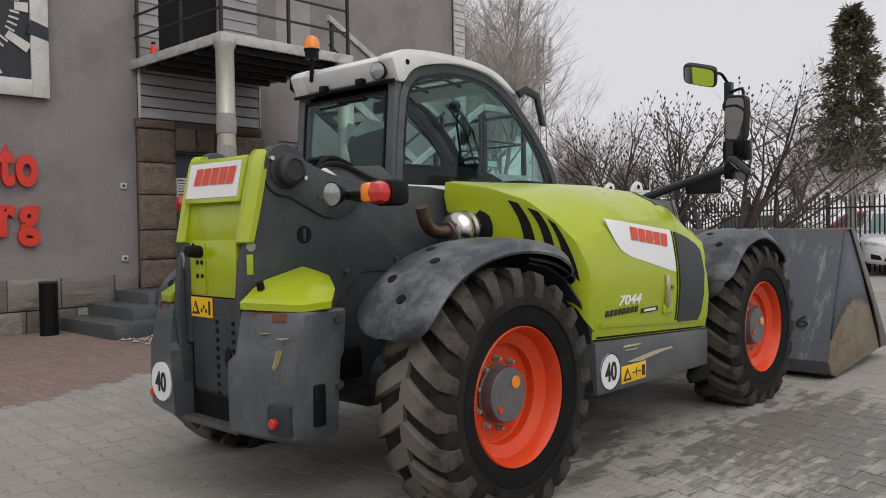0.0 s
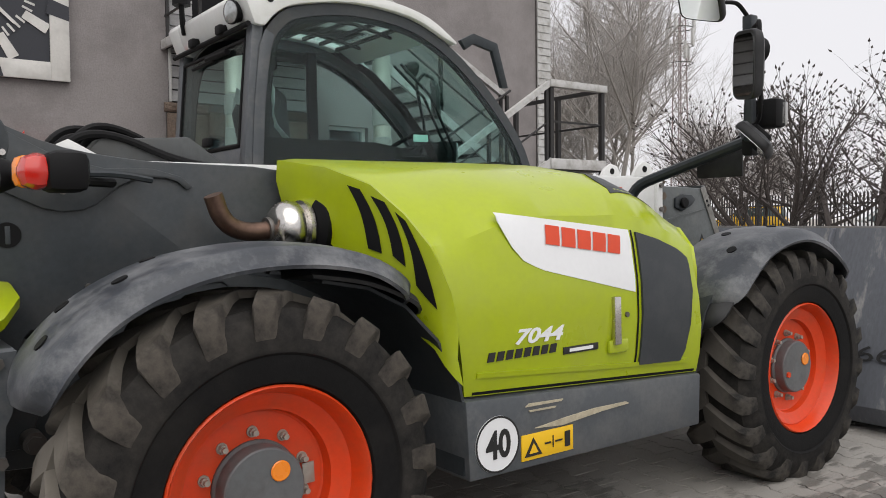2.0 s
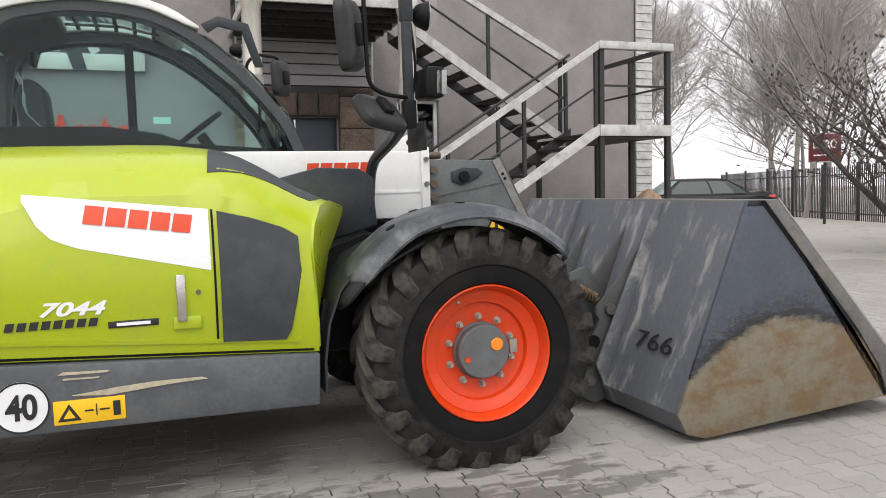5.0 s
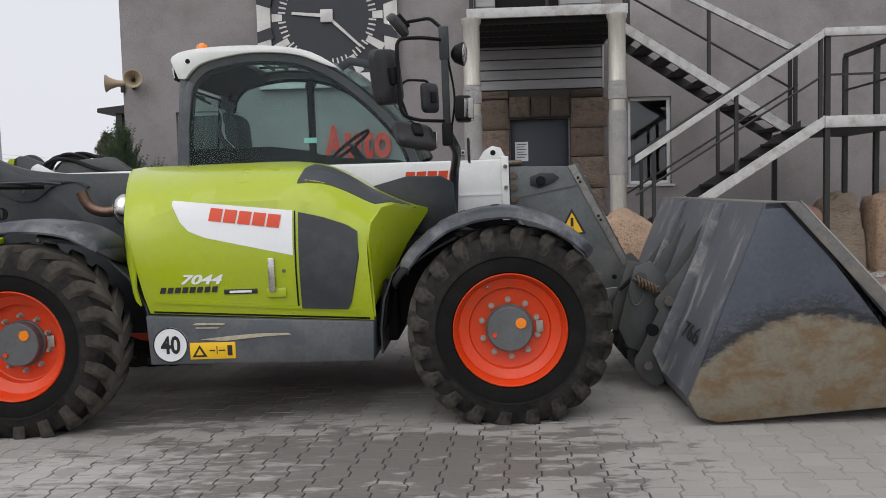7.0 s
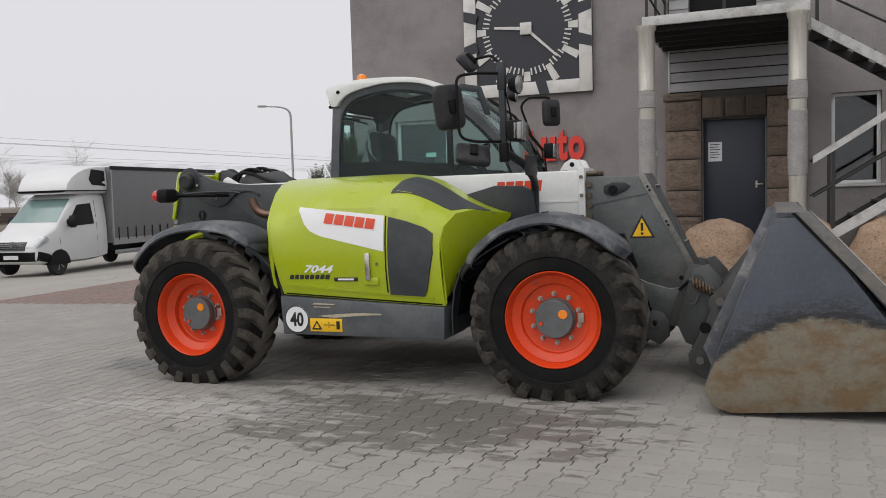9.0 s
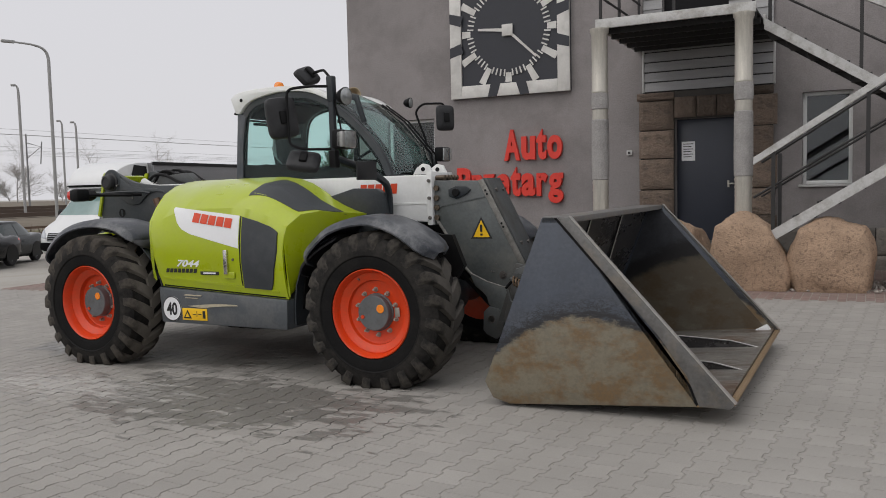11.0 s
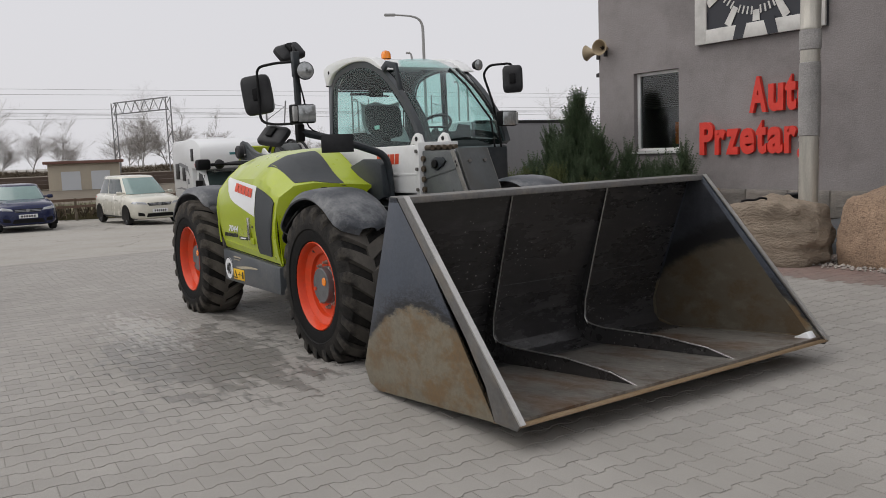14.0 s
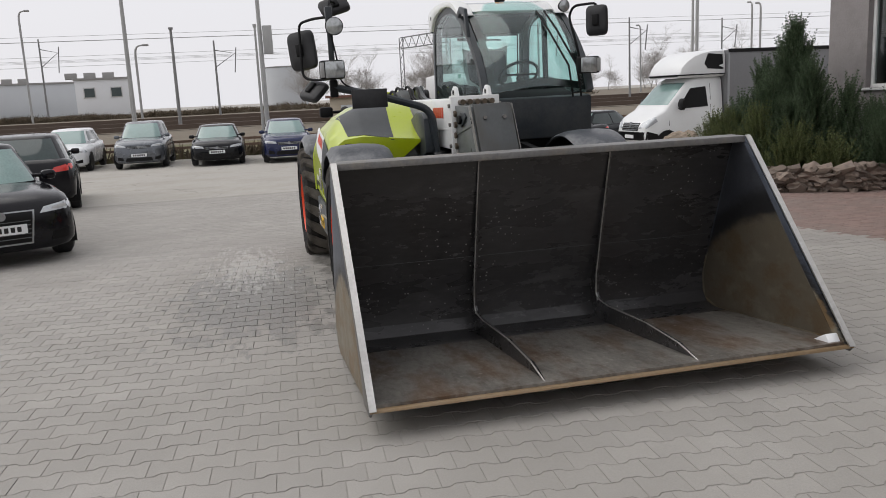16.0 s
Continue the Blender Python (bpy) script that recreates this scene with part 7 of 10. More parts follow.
def round_lamp(parent, p, d, r=0.06, name="work_lamp"):
    p, d = Vector(p), Vector(d).normalized()
    lp = part(name, revolve([(-0.08, 0.02), (-0.06, r * 0.7), (-0.01, r), (0.0, r), (0.0, r * 0.9)], p, d, 24), BLACK, parent, "round work lamp")
    part("lens", revolve([(-0.004, r * 0.92), (0.004, r * 0.92), (0.012, r * 0.6), (0.014, 0)], p, d, 24), LENS, lp)
    return lp


def square_lamp(parent, p, d, amber=-1):
    """A boxy headlamp with an amber side lens."""
    m = look((0, 0, 0), d).to_3x3().to_4x4()
    bm = box((-0.10, -0.075, -0.0), (0.10, 0.075, 0.10), 0.02)
    bmesh.ops.transform(bm, matrix=Matrix.Translation(p) @ m, verts=bm.verts)
    lp = part("headlamp", bm, BLACK, parent, "boxy headlamp with clear lens")
    for lo, hi, mt_, nm_ in (((-0.06, -0.065, -0.012), (0.09, 0.065, 0.004), LENS, "lens"), ((-0.10, -0.06, -0.008), (-0.065, 0.06, 0.05), SMOKED, "indicator")):
        if amber > 0:
            lo, hi = (-hi[0], lo[1], lo[2]), (-lo[0], hi[1], hi[2])
        b2 = box(lo, hi, 0.006)
        bmesh.ops.transform(b2, matrix=Matrix.Translation(p) @ m, verts=b2.verts)
        part(nm_, b2, mt_, lp)
    return lp


def mirror(parent, p, d, w, h, name="mirror", roll=0):
    """A black-backed mirror of that size at p, its glass facing d."""
    m = Matrix.Translation(p) @ look((0, 0, 0), d, roll).to_3x3().to_4x4()

    def ring_(k, z):
        pts = []
        for i in range(28):
            a = 2 * math.pi * i / 28
            cx, cy = math.cos(a), math.sin(a)
            pts.append(Vector((math.copysign(abs(cx) ** 0.36, cx) * w / 2 * k, math.copysign(abs(cy) ** 0.36, cy) * h / 2 * k, z)))
        return pts

    bm = loft([ring_(0.97, 0.0), ring_(1.0, 0.006), ring_(1.0, 0.022), ring_(0.95, 0.042), ring_(0.80, 0.056), ring_(0.45, 0.063)])
    bmesh.ops.transform(bm, matrix=m, verts=bm.verts)
    mi = part(name, bm, PLASTIC, parent, "black-backed mirror")
    b2 = loft([ring_(0.88, -0.003), ring_(0.88, 0.001)])
    bmesh.ops.transform(b2, matrix=m, verts=b2.verts)
    part("mirror_glass", b2, MIRROR, mi)
    b3 = box((-0.03, -0.05, 0.05), (0.03, 0.05, 0.085), 0.008)
    bmesh.ops.transform(b3, matrix=m, verts=b3.verts)
    part("clamp", b3, BLACK, mi)
    return mi


round_lamp(cab, (0.53, CYR + 0.10, 2.47), (-1, -0.25, -0.1), 0.06)
bc = part("beacon", revolve([(0, 0.05), (0.05, 0.05), (0.06, 0.056), (0.075, 0.058)], (0.53, 1.07, 2.65), "z", 24), BLACK, cab, "rotating beacon")
part("dome", revolve([(0, 0.058), (0.05, 0.056), (0.08, 0.045), (0.095, 0.02), (0.097, 0)], (0.53, 1.07, 2.725), "z", 24), ORANGE, bc, "orange beacon dome")
part("stem", tube([(0.53, 1.07, 2.65), (0.54, 1.09, 2.55), (0.56, 1.12, 2.50)], 0.016, 8), BLACK, bc)

# inside the cab
seat = part("seat", box((0.85, 0.56, 1.40), (1.30, 1.02, 1.58), 0.05), SEAT, cab, "dark operator's seat")
part("backrest", prism([(0.86, 1.55), (0.76, 2.05), (0.84, 2.18), (0.94, 2.12), (0.98, 1.58)], "y", 0.58, 1.0, 0.04), SEAT, seat)
frow = []
for i in range(9):
    u = i / 8
    frow.append([(0.80 + 0.30 * (1 - u) ** 2 + 0.03 * math.sin(9 * u + 5 * v), 0.54 + 0.50 * v, 1.66 + 0.53 * u + 0.02 * math.sin(11 * v + 3 * u)) for v in (k / 7 for k in range(8))])
part("foil", sheet(frow, 0.003), PLASTIC_FOIL, seat, "crumpled clear plastic seat cover")
part("roof_lining", prism([(0.68, 2.36), (0.80, 2.46), (1.05, 2.52), (1.05, 2.49), (0.84, 2.43), (0.72, 2.34)], "y", CYR + 0.08, CYL - 0.08), INNER, cab)
part("dashboard", prism([(1.90, 1.56), (1.96, 1.69), (2.10, 1.71), (2.38, 1.64), (2.38, 1.55)], "y", 0.42, 1.20, 0.03), INNER, cab, "black dashboard")
part("steering_column", tube([(2.02, 0.82, 1.60), (1.86, 0.82, 1.83)], 0.035, 10), INNER, cab)
th_ = [2 * math.pi * k / 28 for k in range(29)]
wu, wv = Vector((0, 1, 0)), Vector((0.8, 0, 0.6))
part("steering_wheel", tube([Vector((1.84, 0.82, 1.86)) + (wu * math.cos(t) + wv * math.sin(t)) * 0.19 for t in th_], 0.015, 8), INNER, cab)
part("spokes", tube([Vector((1.84, 0.82, 1.86)) + wu * 0.18, Vector((1.84, 0.82, 1.86)) - wu * 0.18], 0.012, 6), INNER, cab)
part("joystick_console", box((1.15, 0.36, 1.58), (1.55, 0.50, 1.78), 0.04), INNER, cab)
part("mid_pillar", box((1.40, CYL - 0.10, 1.62), (1.46, CYL - 0.062, 2.50)), INNER, cab)
part("sticker", box((1.56, CYR + 0.014, 1.86), (1.66, CYR + 0.017, 1.90)), mat("mint_sticker", (0.30, 0.55, 0.47), 0.5), cab)
part("inner_mirror", box((0.86, 0.62, 2.25), (0.90, 0.80, 2.34), 0.02), INNER, cab)

# mirror and lamp mast on the right, on a bent arm from the boom frame
PX, PY = 2.745, -1.075
mast = part("mirror_mast", box((PX - 0.022, PY - 0.022, 1.78), (PX + 0.022, PY + 0.022, 2.42), 0.004), GREY, loader, "upright mast with mirrors and lamps")
part("arm", tube(bend([(2.73, -0.24, 1.22), (2.75, -0.27, 1.58), (2.79, -0.66, 1.70), (PX, PY, 1.80)], 0.12, 5), 0.032, 10), GREY, mast)
part("mast_foot", box((PX - 0.032, PY - 0.032, 1.72), (PX + 0.032, PY + 0.032, 1.86), 0.01), BLACK, mast)
part("top_bracket", box((PX - 0.03, PY - 0.028, 2.24), (PX + 0.03, PY + 0.028, 2.44), 0.008), GREY, mast)
part("plate_holder", box((2.86, -0.95, 1.62), (2.875, -0.66, 1.77), 0.004), PLASTIC, mast, "flat dark plate")
mirror(mast, (2.39, -1.27, 2.125), (-0.84, 0.54, -0.03), 0.25, 0.325, roll=7)
mirror(mast, (2.44, -0.99, 2.462), (-0.80, 0.07, -0.62), 0.25, 0.165, roll=20)
mirror(mast, (2.545, -1.21, 1.765), (-0.42, 0.58, -0.70), 0.26, 0.20, roll=-12)
part("mirror_bracket", tube(bend([(PX, PY, 2.36), (2.62, -1.20, 2.36), (2.475, -1.30, 2.34), (2.485, -1.30, 1.90), (2.58, -1.22, 1.87), (PX, PY, 1.87)], 0.06, 4), 0.011, 8), BLACK, mast)
part("mirror_bracket", tube(bend([(PX, PY, 2.42), (PX - 0.08, PY + 0.02, 2.50), (2.50, -0.985, 2.495)], 0.03, 3), 0.011, 8), BLACK, mast)
round_lamp(mast, (2.865, -1.05, 2.275), (1, -0.15, -0.05), 0.072)
square_lamp(mast, (2.90, -1.09, 1.935), (1, 0, -0.04), amber=1)
part("cable", tube(bend([(PX + 0.02, PY, 2.25), (PX + 0.06, PY + 0.04, 2.0), (PX + 0.02, PY + 0.05, 1.82), (2.78, -0.7, 1.72)], 0.1, 4), 0.007, 6), BLACK, mast)
# left side
lm = part("left_mirror_arm", tube(bend([(2.30, 1.28, 1.85), (2.32, 1.24, 2.05), (2.22, 1.20, 2.36), (2.30, 1.22, 2.44), (2.49, 1.36, 2.44), (2.49, 1.37, 2.28)], 0.05, 4), 0.012, 8), BLACK, loader)
mirror(lm, (2.48, 1.37, 2.285), (-0.75, 0.65, -0.03), 0.20, 0.27)
round_lamp(lm, (2.19, 1.17, 2.455), (1, 0.05, -0.05), 0.055)
square_lamp(lm, (2.55, 1.26, 1.895), (1, 0, -0.04), amber=-1)
for y in (1.12, 1.20):
    part("wiper_arm", tube([(2.47, y, 1.62), (2.46, y - 0.03, 1.90), (2.20, y - 0.12, 2.25), (1.95, y - 0.14, 2.44)], 0.010, 6), BLACK, lm)

# rear lamps on their stalk
sk = part("lamp_stalk", tube(bend([(-0.24, -0.31, 1.59), (-0.30, -0.36, 1.59), (-0.60, -0.55, 1.60), (-0.60, -0.80, 1.595)], 0.05, 4), 0.018, 8), BLACK, loader, "rear lamp stalk")
part("stalk_strip", tube(bend([(-0.10, -0.33, 1.60), (-0.22, -0.36, 1.62), (-0.50, -0.45, 1.62), (-0.60, -0.52, 1.61)], 0.06, 4), 0.012, 6), GREY, sk)
rl = part("tail_lamp", box((-0.655, -0.915, 1.545), (-0.55, -0.775, 1.655), 0.045), REDL, sk, "red tail lamp")
part("tail_indicator", box((-0.660, -0.845, 1.552), (-0.60, -0.772, 1.650), 0.025), ORANGE, rl)
part("tail_back", box((-0.585, -0.925, 1.537), (-0.46, -0.765, 1.663), 0.03), BLACK, rl)
round_lamp(sk, (-0.68, -0.60, 1.60), (-1, -0.2, -0.05), 0.06)
sl = part("tail_lamp", box((-0.66, 0.80, 1.545), (-0.53, 0.95, 1.655), 0.03), REDL, loader, "red tail lamp")
part("lamp_stalk", tube([(-0.55, 0.34, 1.59), (-0.57, 0.82, 1.60)], 0.018, 8), BLACK, sl)


# ---- boulders, planter and evergreens by the building ----
def boulder(name, x, y, sx, sy, sz, seed, material, label, sharp=0.0, lean=0.0):
    bm = B()
    bmesh.ops.create_icosphere(bm, subdivisions=5, radius=1)
    off = Vector((seed * 7.3, seed * 3.1, seed))
    for v in bm.verts:
        d = v.co.normalized()
        sq = max(abs(d.x), abs(d.y), abs(d.z)) ** (-0.45)
        k = 2.2 if sharp else 1.0
        r = sq * (1 + 0.16 * noise.noise(d * 1.3 + off) + 0.05 * k * abs(noise.noise(d * 3.2 + off)) + 0.02 * k * noise.noise(d * 7 + off) + 0.008 * k * noise.noise(d * 17 + off))
        if sharp:
            r *= 1 + sharp * noise.noise(Vector((d.x * 0.6, d.y * 0.6, d.z * 4)) + off)
        p = d * r
        up_ = max(p.z + 0.2, 0.0)
        v.co = Vector((p.x * sx * (1 - (0.12 + 0.9 * abs(lean)) * up_ * 0.8) + lean * sx * up_, p.y * sy, max(p.z, -0.62) * sz + 0.60 * sz))
    root = thing(name, label, "boulder", Matrix.Translation((x, y, ground_z(x, y) - 0.01)) , "boulders by the entrance")
    part("stone", bm, material, root, angle=80)
    return root


GLAB, RLAB = "layered grey boulder beside the paving", "large rounded pinkish granite boulder"
boulder("boulder", 3.80, 6.05, 0.60, 0.44, 0.60, 1, BOULDER, RLAB)
boulder("boulder", 5.01, 5.66, 0.56, 0.40, 0.635, 2.0, BOULDER, "pinkish granite boulder with a blunt peak", lean=-0.16)
boulder("boulder", 6.03, 5.66, 0.53, 0.40, 0.585, 3.0, BOULDER, RLAB)
boulder("boulder", 2.52, 5.55, 0.70, 0.42, 0.54, 4.2, BOULDERG, GLAB, 0.10)
boulder("boulder", 8.13, 6.3, 0.36, 0.34, 0.74, 5, BOULDERG, "pale pointed boulder by the stairs", 0.08)
boulder("boulder", 8.95, 6.3, 0.46, 0.42, 0.76, 6, BOULDER, "brown boulder by the stairs")
boulder("boulder", -4.95, 6.35, 0.42, 0.36, 0.52, 8, BOULDERG, "pale pointed stone beside the junipers", 0.08)
boulder("boulder", 7.32, 6.1, 0.60, 0.42, 0.64, 7, BOULDERR, "reddish brown broken boulder", 0.06)


def blades(bm, p, d, n, ln, wd, spread, rng):
    """A tuft of n narrow blades at p, pointing about d."""
    for _ in range(n):
        q = (d + Vector((rng.uniform(-1, 1), rng.uniform(-1, 1), rng.uniform(-1, 1))) * spread).normalized()
        s = q.orthogonal().normalized()
        s = (s * math.cos(k := rng.uniform(0, 6.28)) + q.cross(s) * math.sin(k)) * wd
        e = p + q * ln * rng.uniform(0.6, 1.2)
        m = p + q * ln * 0.45
        bm[1].append((len(bm[0]), len(bm[0]) + 1, len(bm[0]) + 2, len(bm[0]) + 3))
        bm[0].extend((p[:], (m - s)[:], e[:], (m + s)[:]))


def juniper(x, y, cones, sprays, label, seed, z0=0.3, needles=NEEDLE):
    """An upright-spreading juniper: overlapping pointed masses (dx, dy, height, radius), each clothed in feathery sprays."""
    rng = random.Random(seed)
    root = thing("juniper_bush", label, "bush", Matrix.Translation((x, y, ground_z(x, y) + z0 - 0.3)), "junipers")
    wood, leaf = B(), ([], [])
    share = [h * r * r for _, _, h, r in cones]
    for (ox, oy, h, r), s in zip(cones, share):
        lean = Vector((ox, oy, 0)) * 0.5
        tube([Vector((ox * 0.25, oy * 0.25, 0.0)), Vector((ox * 0.8, oy * 0.8, h * 0.35)), Vector((ox, oy, h * 0.9))], 0.030, 5, wood, taper=0.004)
        for _ in range(int(sprays * (s / sum(share)) ** 0.8)):
            v = rng.random() ** 1.25
            a = rng.uniform(0, 2 * math.pi)
            out = Vector((math.cos(a), math.sin(a), 0))
            env = r * (1 - v) ** 1.0 * (0.84 + 0.60 * noise.noise(Vector((out.x * 1.6 + ox * 3, out.y * 1.6 + oy * 3, v * 4 + seed))))
            rho = math.sqrt(rng.uniform(0.10, 1.0))
            p = Vector((ox, oy, 0.06 + 0.90 * h * v)) + out * env * rho
            way = (out * (0.85 - 0.55 * v) + Vector((0, 0, 0.45 + 0.75 * v)) + lean * 0.25 + Vector((rng.uniform(-1, 1), rng.uniform(-1, 1), rng.uniform(-0.6, 0.6))) * 0.30).normalized()
            ln = rng.uniform(0.20, 0.46)
            side = way.orthogonal().normalized()
            up = way.cross(side)
            for q in range(11):
                t = q / 10
                b = p + way * ln * t + Vector((0, 0, 0.05 * t * t))
                for m in range(6):
                    g = m * 1.05 + q * 0.7 + rng.uniform(-0.3, 0.3)
                    d = (way * 0.95 + (side * math.cos(g) + up * math.sin(g)) * 0.50).normalized()
                    w = d.cross(Vector((rng.uniform(-1, 1), rng.uniform(-1, 1), rng.uniform(-1, 1)))).normalized() * 0.0048
                    l_ = (0.085 - 0.045 * t) * rng.uniform(0.7, 1.15)
                    n_ = len(leaf[0])
                    leaf[1].append((n_, n_ + 1, n_ + 2, n_ + 3))
                    leaf[0].extend((b[:], (b + d * l_ * 0.5 - w)[:], (b + d * l_)[:], (b + d * l_ * 0.5 + w)[:]))
    part("stem", wood, DARKTWIG, root)
    mesh_part("foliage", raw_mesh("foliage", leaf[0], leaf[1], needles), needles, root, "feathery green needles")


juniper(-3.15, 7.50, [(0.0, 0.0, 2.58, 0.95), (-0.58, -0.20, 1.85, 0.56), (0.66, -0.15, 1.80, 0.72), (1.10, 0.20, 1.45, 0.50), (-0.98, -0.35, 1.20, 0.52), (0.25, -0.60, 1.55, 0.70), (-0.35, 0.25, 2.05, 0.55), (0.85, -0.65, 1.15, 0.65), (-0.50, -0.75, 1.00, 0.65)], 3400, "dark green juniper in a stone-edged bed", 11)
juniper(-1.25, 7.85, [(0.0, 0.0, 1.10, 0.42), (0.42, 0.0, 1.38, 0.26), (-0.34, -0.05, 1.05, 0.36), (0.15, -0.20, 0.80, 0.36)], 800, "low dark juniper under the window", 12)
juniper(-2.75, 6.55, [(0.0, 0.0, 0.95, 0.60), (-0.80, -0.02, 0.85, 0.65), (-1.45, 0.10, 0.80, 0.55), (0.75, 0.10, 0.66, 0.50), (1.20, 0.45, 0.48, 0.40)], 1600, "spreading juniper at the bed's edge", 13, needles=OLIVE)


def planter():
    root = thing("planter_bed", "low rubble-stone wall round the juniper bed", "planter", kind="structure")
    pts = [(-4.6, 6.35), (-2.9, 6.0), (-1.5, 6.15), (-0.95, 6.9), (-0.85, 8.2)]
    soil = prism([(x, y + 0.12) for x, y in pts] + [(-0.95, 8.43), (-4.6, 8.43)], "z", -0.1, 0.30)
    part("soil", soil, mat("dark_soil", (0.05, 0.042, 0.034), 0.95, var=0.3, bump=0.01), root)
    rng = random.Random(5)
    meshes = []
    for k in range(5):
        bm = B()
        bmesh.ops.create_icosphere(bm, subdivisions=2, radius=0.5)
        for v in bm.verts:
            d = v.co.normalized()
            v.co = d * 0.5 * max(abs(d.x), abs(d.y), abs(d.z)) ** -0.6 * (1 + 0.45 * noise.noise(d * 1.7 + Vector((k * 5, 0, 0))) + 0.30 * noise.noise(d * 5 + Vector((0, k * 5, 0))))
        me = bpy.data.meshes.new("rubble")
        bm.to_mesh(me)
        bm.free()
        meshes.append(me)
    for (ax, ay), (bx, by) in zip(pts, pts[1:]):
        ln = math.hypot(bx - ax, by - ay)
        for row in range(5):
            s = rng.uniform(0, 0.1)
            while s < ln:
                w = rng.uniform(0.09, 0.30)
                t = (s + w / 2) / ln
                ob = mesh_part("stone", rng.choice(meshes), RUBBLE2, root, angle=24)
                ob.matrix_basis = pose(ax + (bx - ax) * t, ay + (by - ay) * t + rng.uniform(-0.02, 0.02), ground_z(ax, ay) + 0.04 + 0.075 * row + rng.uniform(-0.02, 0.02), rng.uniform(-16, 16), rng.uniform(-16, 16), math.degrees(math.atan2(by - ay, bx - ax))) @ Matrix.Diagonal((w * 1.08, rng.uniform(0.20, 0.32), rng.uniform(0.10, 0.16), 1))
                s += w


RUBBLE2 = mat("rubble_stone_single", (0.19, 0.150, 0.122), 0.9, var=0.25, scale=2, rand=0.35, bump=0.01, bscale=10, dirt=(0.12, 0.11, 0.10), dirt_amount=0.6, dirt_scale=3)
planter()
wb = thing("leaning_board", "pale wooden board leaning against the plinth", "board", pose(-0.62, 8.24, ground_z(-0.6, 8.2), -6, 0, 0))
part("plank", box((-0.17, -0.02, 0.0), (0.17, 0.02, 0.80), 0.006), mat("pale_plywood", (0.34, 0.23, 0.12), 0.8, var=0.2, stretch=(4, 4, 0.5)), wb)
part("batten", box((-0.15, -0.05, 0.30), (0.15, -0.022, 0.36), 0.004), mat("dark_batten", (0.20, 0.13, 0.07), 0.8), wb)
cbl = thing("cable_coil", "short black cable lying on the boulder", "cable", pose(2.35, 5.30, ground_z(2.4, 5.3) + 0.80, 0, 0, 20))
part("loop", tube(bend([(-0.10, 0.0, 0.0), (-0.02, -0.05, 0.02), (0.06, 0.03, 0.01), (0.14, -0.02, 0.05), (0.20, 0.04, 0.03)], 0.05, 4), 0.014, 8), BLACK, cbl)

# gravel strip between boulders and wall
rng = random.Random(9)
vs, fs = [], []
for _ in range(2600):
    x, y = rng.uniform(1.6, 9.3), rng.uniform(5.35, 6.6)
    if 1.5 < x < 5.0 and y > 6.55:
        continue
    r = rng.uniform(0.012, 0.035)
    z = ground_z(x, y) + r * 0.5
    b = len(vs)
    for k in range(6):
        d = ((1, 0, 0), (0, 1, 0), (-1, 0, 0), (0, -1, 0), (0, 0, 0.8), (0, 0, -0.6))[k]
        q = r * rng.uniform(0.7, 1.2)
        vs.append((x + d[0] * q, y + d[1] * q, z + d[2] * q))
    for k in range(4):
        fs.append((b + k, b + (k + 1) % 4, b + 4))
        fs.append((b + (k + 1) % 4, b + k, b + 5))
tagged(mesh_part("gravel", raw_mesh("gravel", vs, fs, GRAVEL), GRAVEL), "pale gravel between the boulders", "gravel", kind="stuff")


# ---- vehicles ----
CAR_TYRE = mat("car_tyre", (0.02, 0.02, 0.021), 0.75, var=0.15)
ALLOY = mat("alloy_wheel", (0.32, 0.33, 0.34), 0.35, metal=0.7, var=0.1)
# opaque pale teal base paints in the sky reflected by the glass
WSCREEN = mat("windscreen_painted_sheen", (0.155, 0.245, 0.230), 0.18, var=0.25, scale=1.5, coat=0.6)
GRILLE = mat("black_grille", (0.006, 0.006, 0.0065), 0.4, var=0.2, spec=0.2)
CARLENS = mat("bright_headlight", (0.46, 0.48, 0.50), 0.15, metal=0.25, var=0.3, scale=12, coat=0.6)


def paint(name, col, metal=0.2, spec=None):
    if spec is None:
        spec = 0.28 if max(col) < 0.03 else 0.4
    return mat(name, col, 0.13 if max(col) < 0.03 else 0.2, metal=metal if max(col) > 0.03 else 0.0, var=0.06, coat=0.0 if max(col) < 0.03 else 0.3, spec=spec, dirt=tuple(0.85 * c + 0.006 for c in col), dirt_amount=0.35, dirt_scale=1.5)


def car_wheel(parent, x, y, r):
    s = -1 if y < 0 else 1
    w = part("wheel", revolve([(-0.09, r * 0.62), (-0.10, r * 0.9), (-0.07, r), (0.07, r), (0.10, r * 0.9), (0.09, r * 0.62)], (x, y, r), "y", 28), CAR_TYRE, parent)
    bm = revolve([(0.0, r * 0.64), (0.085 * s, r * 0.64), (0.09 * s, r * 0.58), (0.03 * s, r * 0.54), (0.03 * s, 0.0)], (x, y, r), "y", 24)
    for k in range(5):
        a = 2 * math.pi * k / 5
        tube([(x, y + 0.06 * s, r), (x + math.cos(a) * r * 0.58, y + 0.075 * s, r + math.sin(a) * r * 0.58)], 0.03, 5, bm)
    part("rim", bm, ALLOY, w)


def ring(x, w, zl, zm, zb, tumble=0.93):
    h = zb - zl
    half = [(w * 0.90, zl), (w * 0.985, zl + 0.06), (w, zl + h * 0.40), (w * 0.985, zm), (w * 0.955, zb - 0.05), (w * (tumble - 0.04), zb)]
    return [Vector((x, y, z)) for y, z in half] + [Vector((x, -y, z)) for y, z in half[::-1]]


def skin_of(ob):
    return BVHTree.FromPolygons([v.co.copy() for v in ob.data.vertices], [tuple(p.vertices) for p in ob.data.polygons])


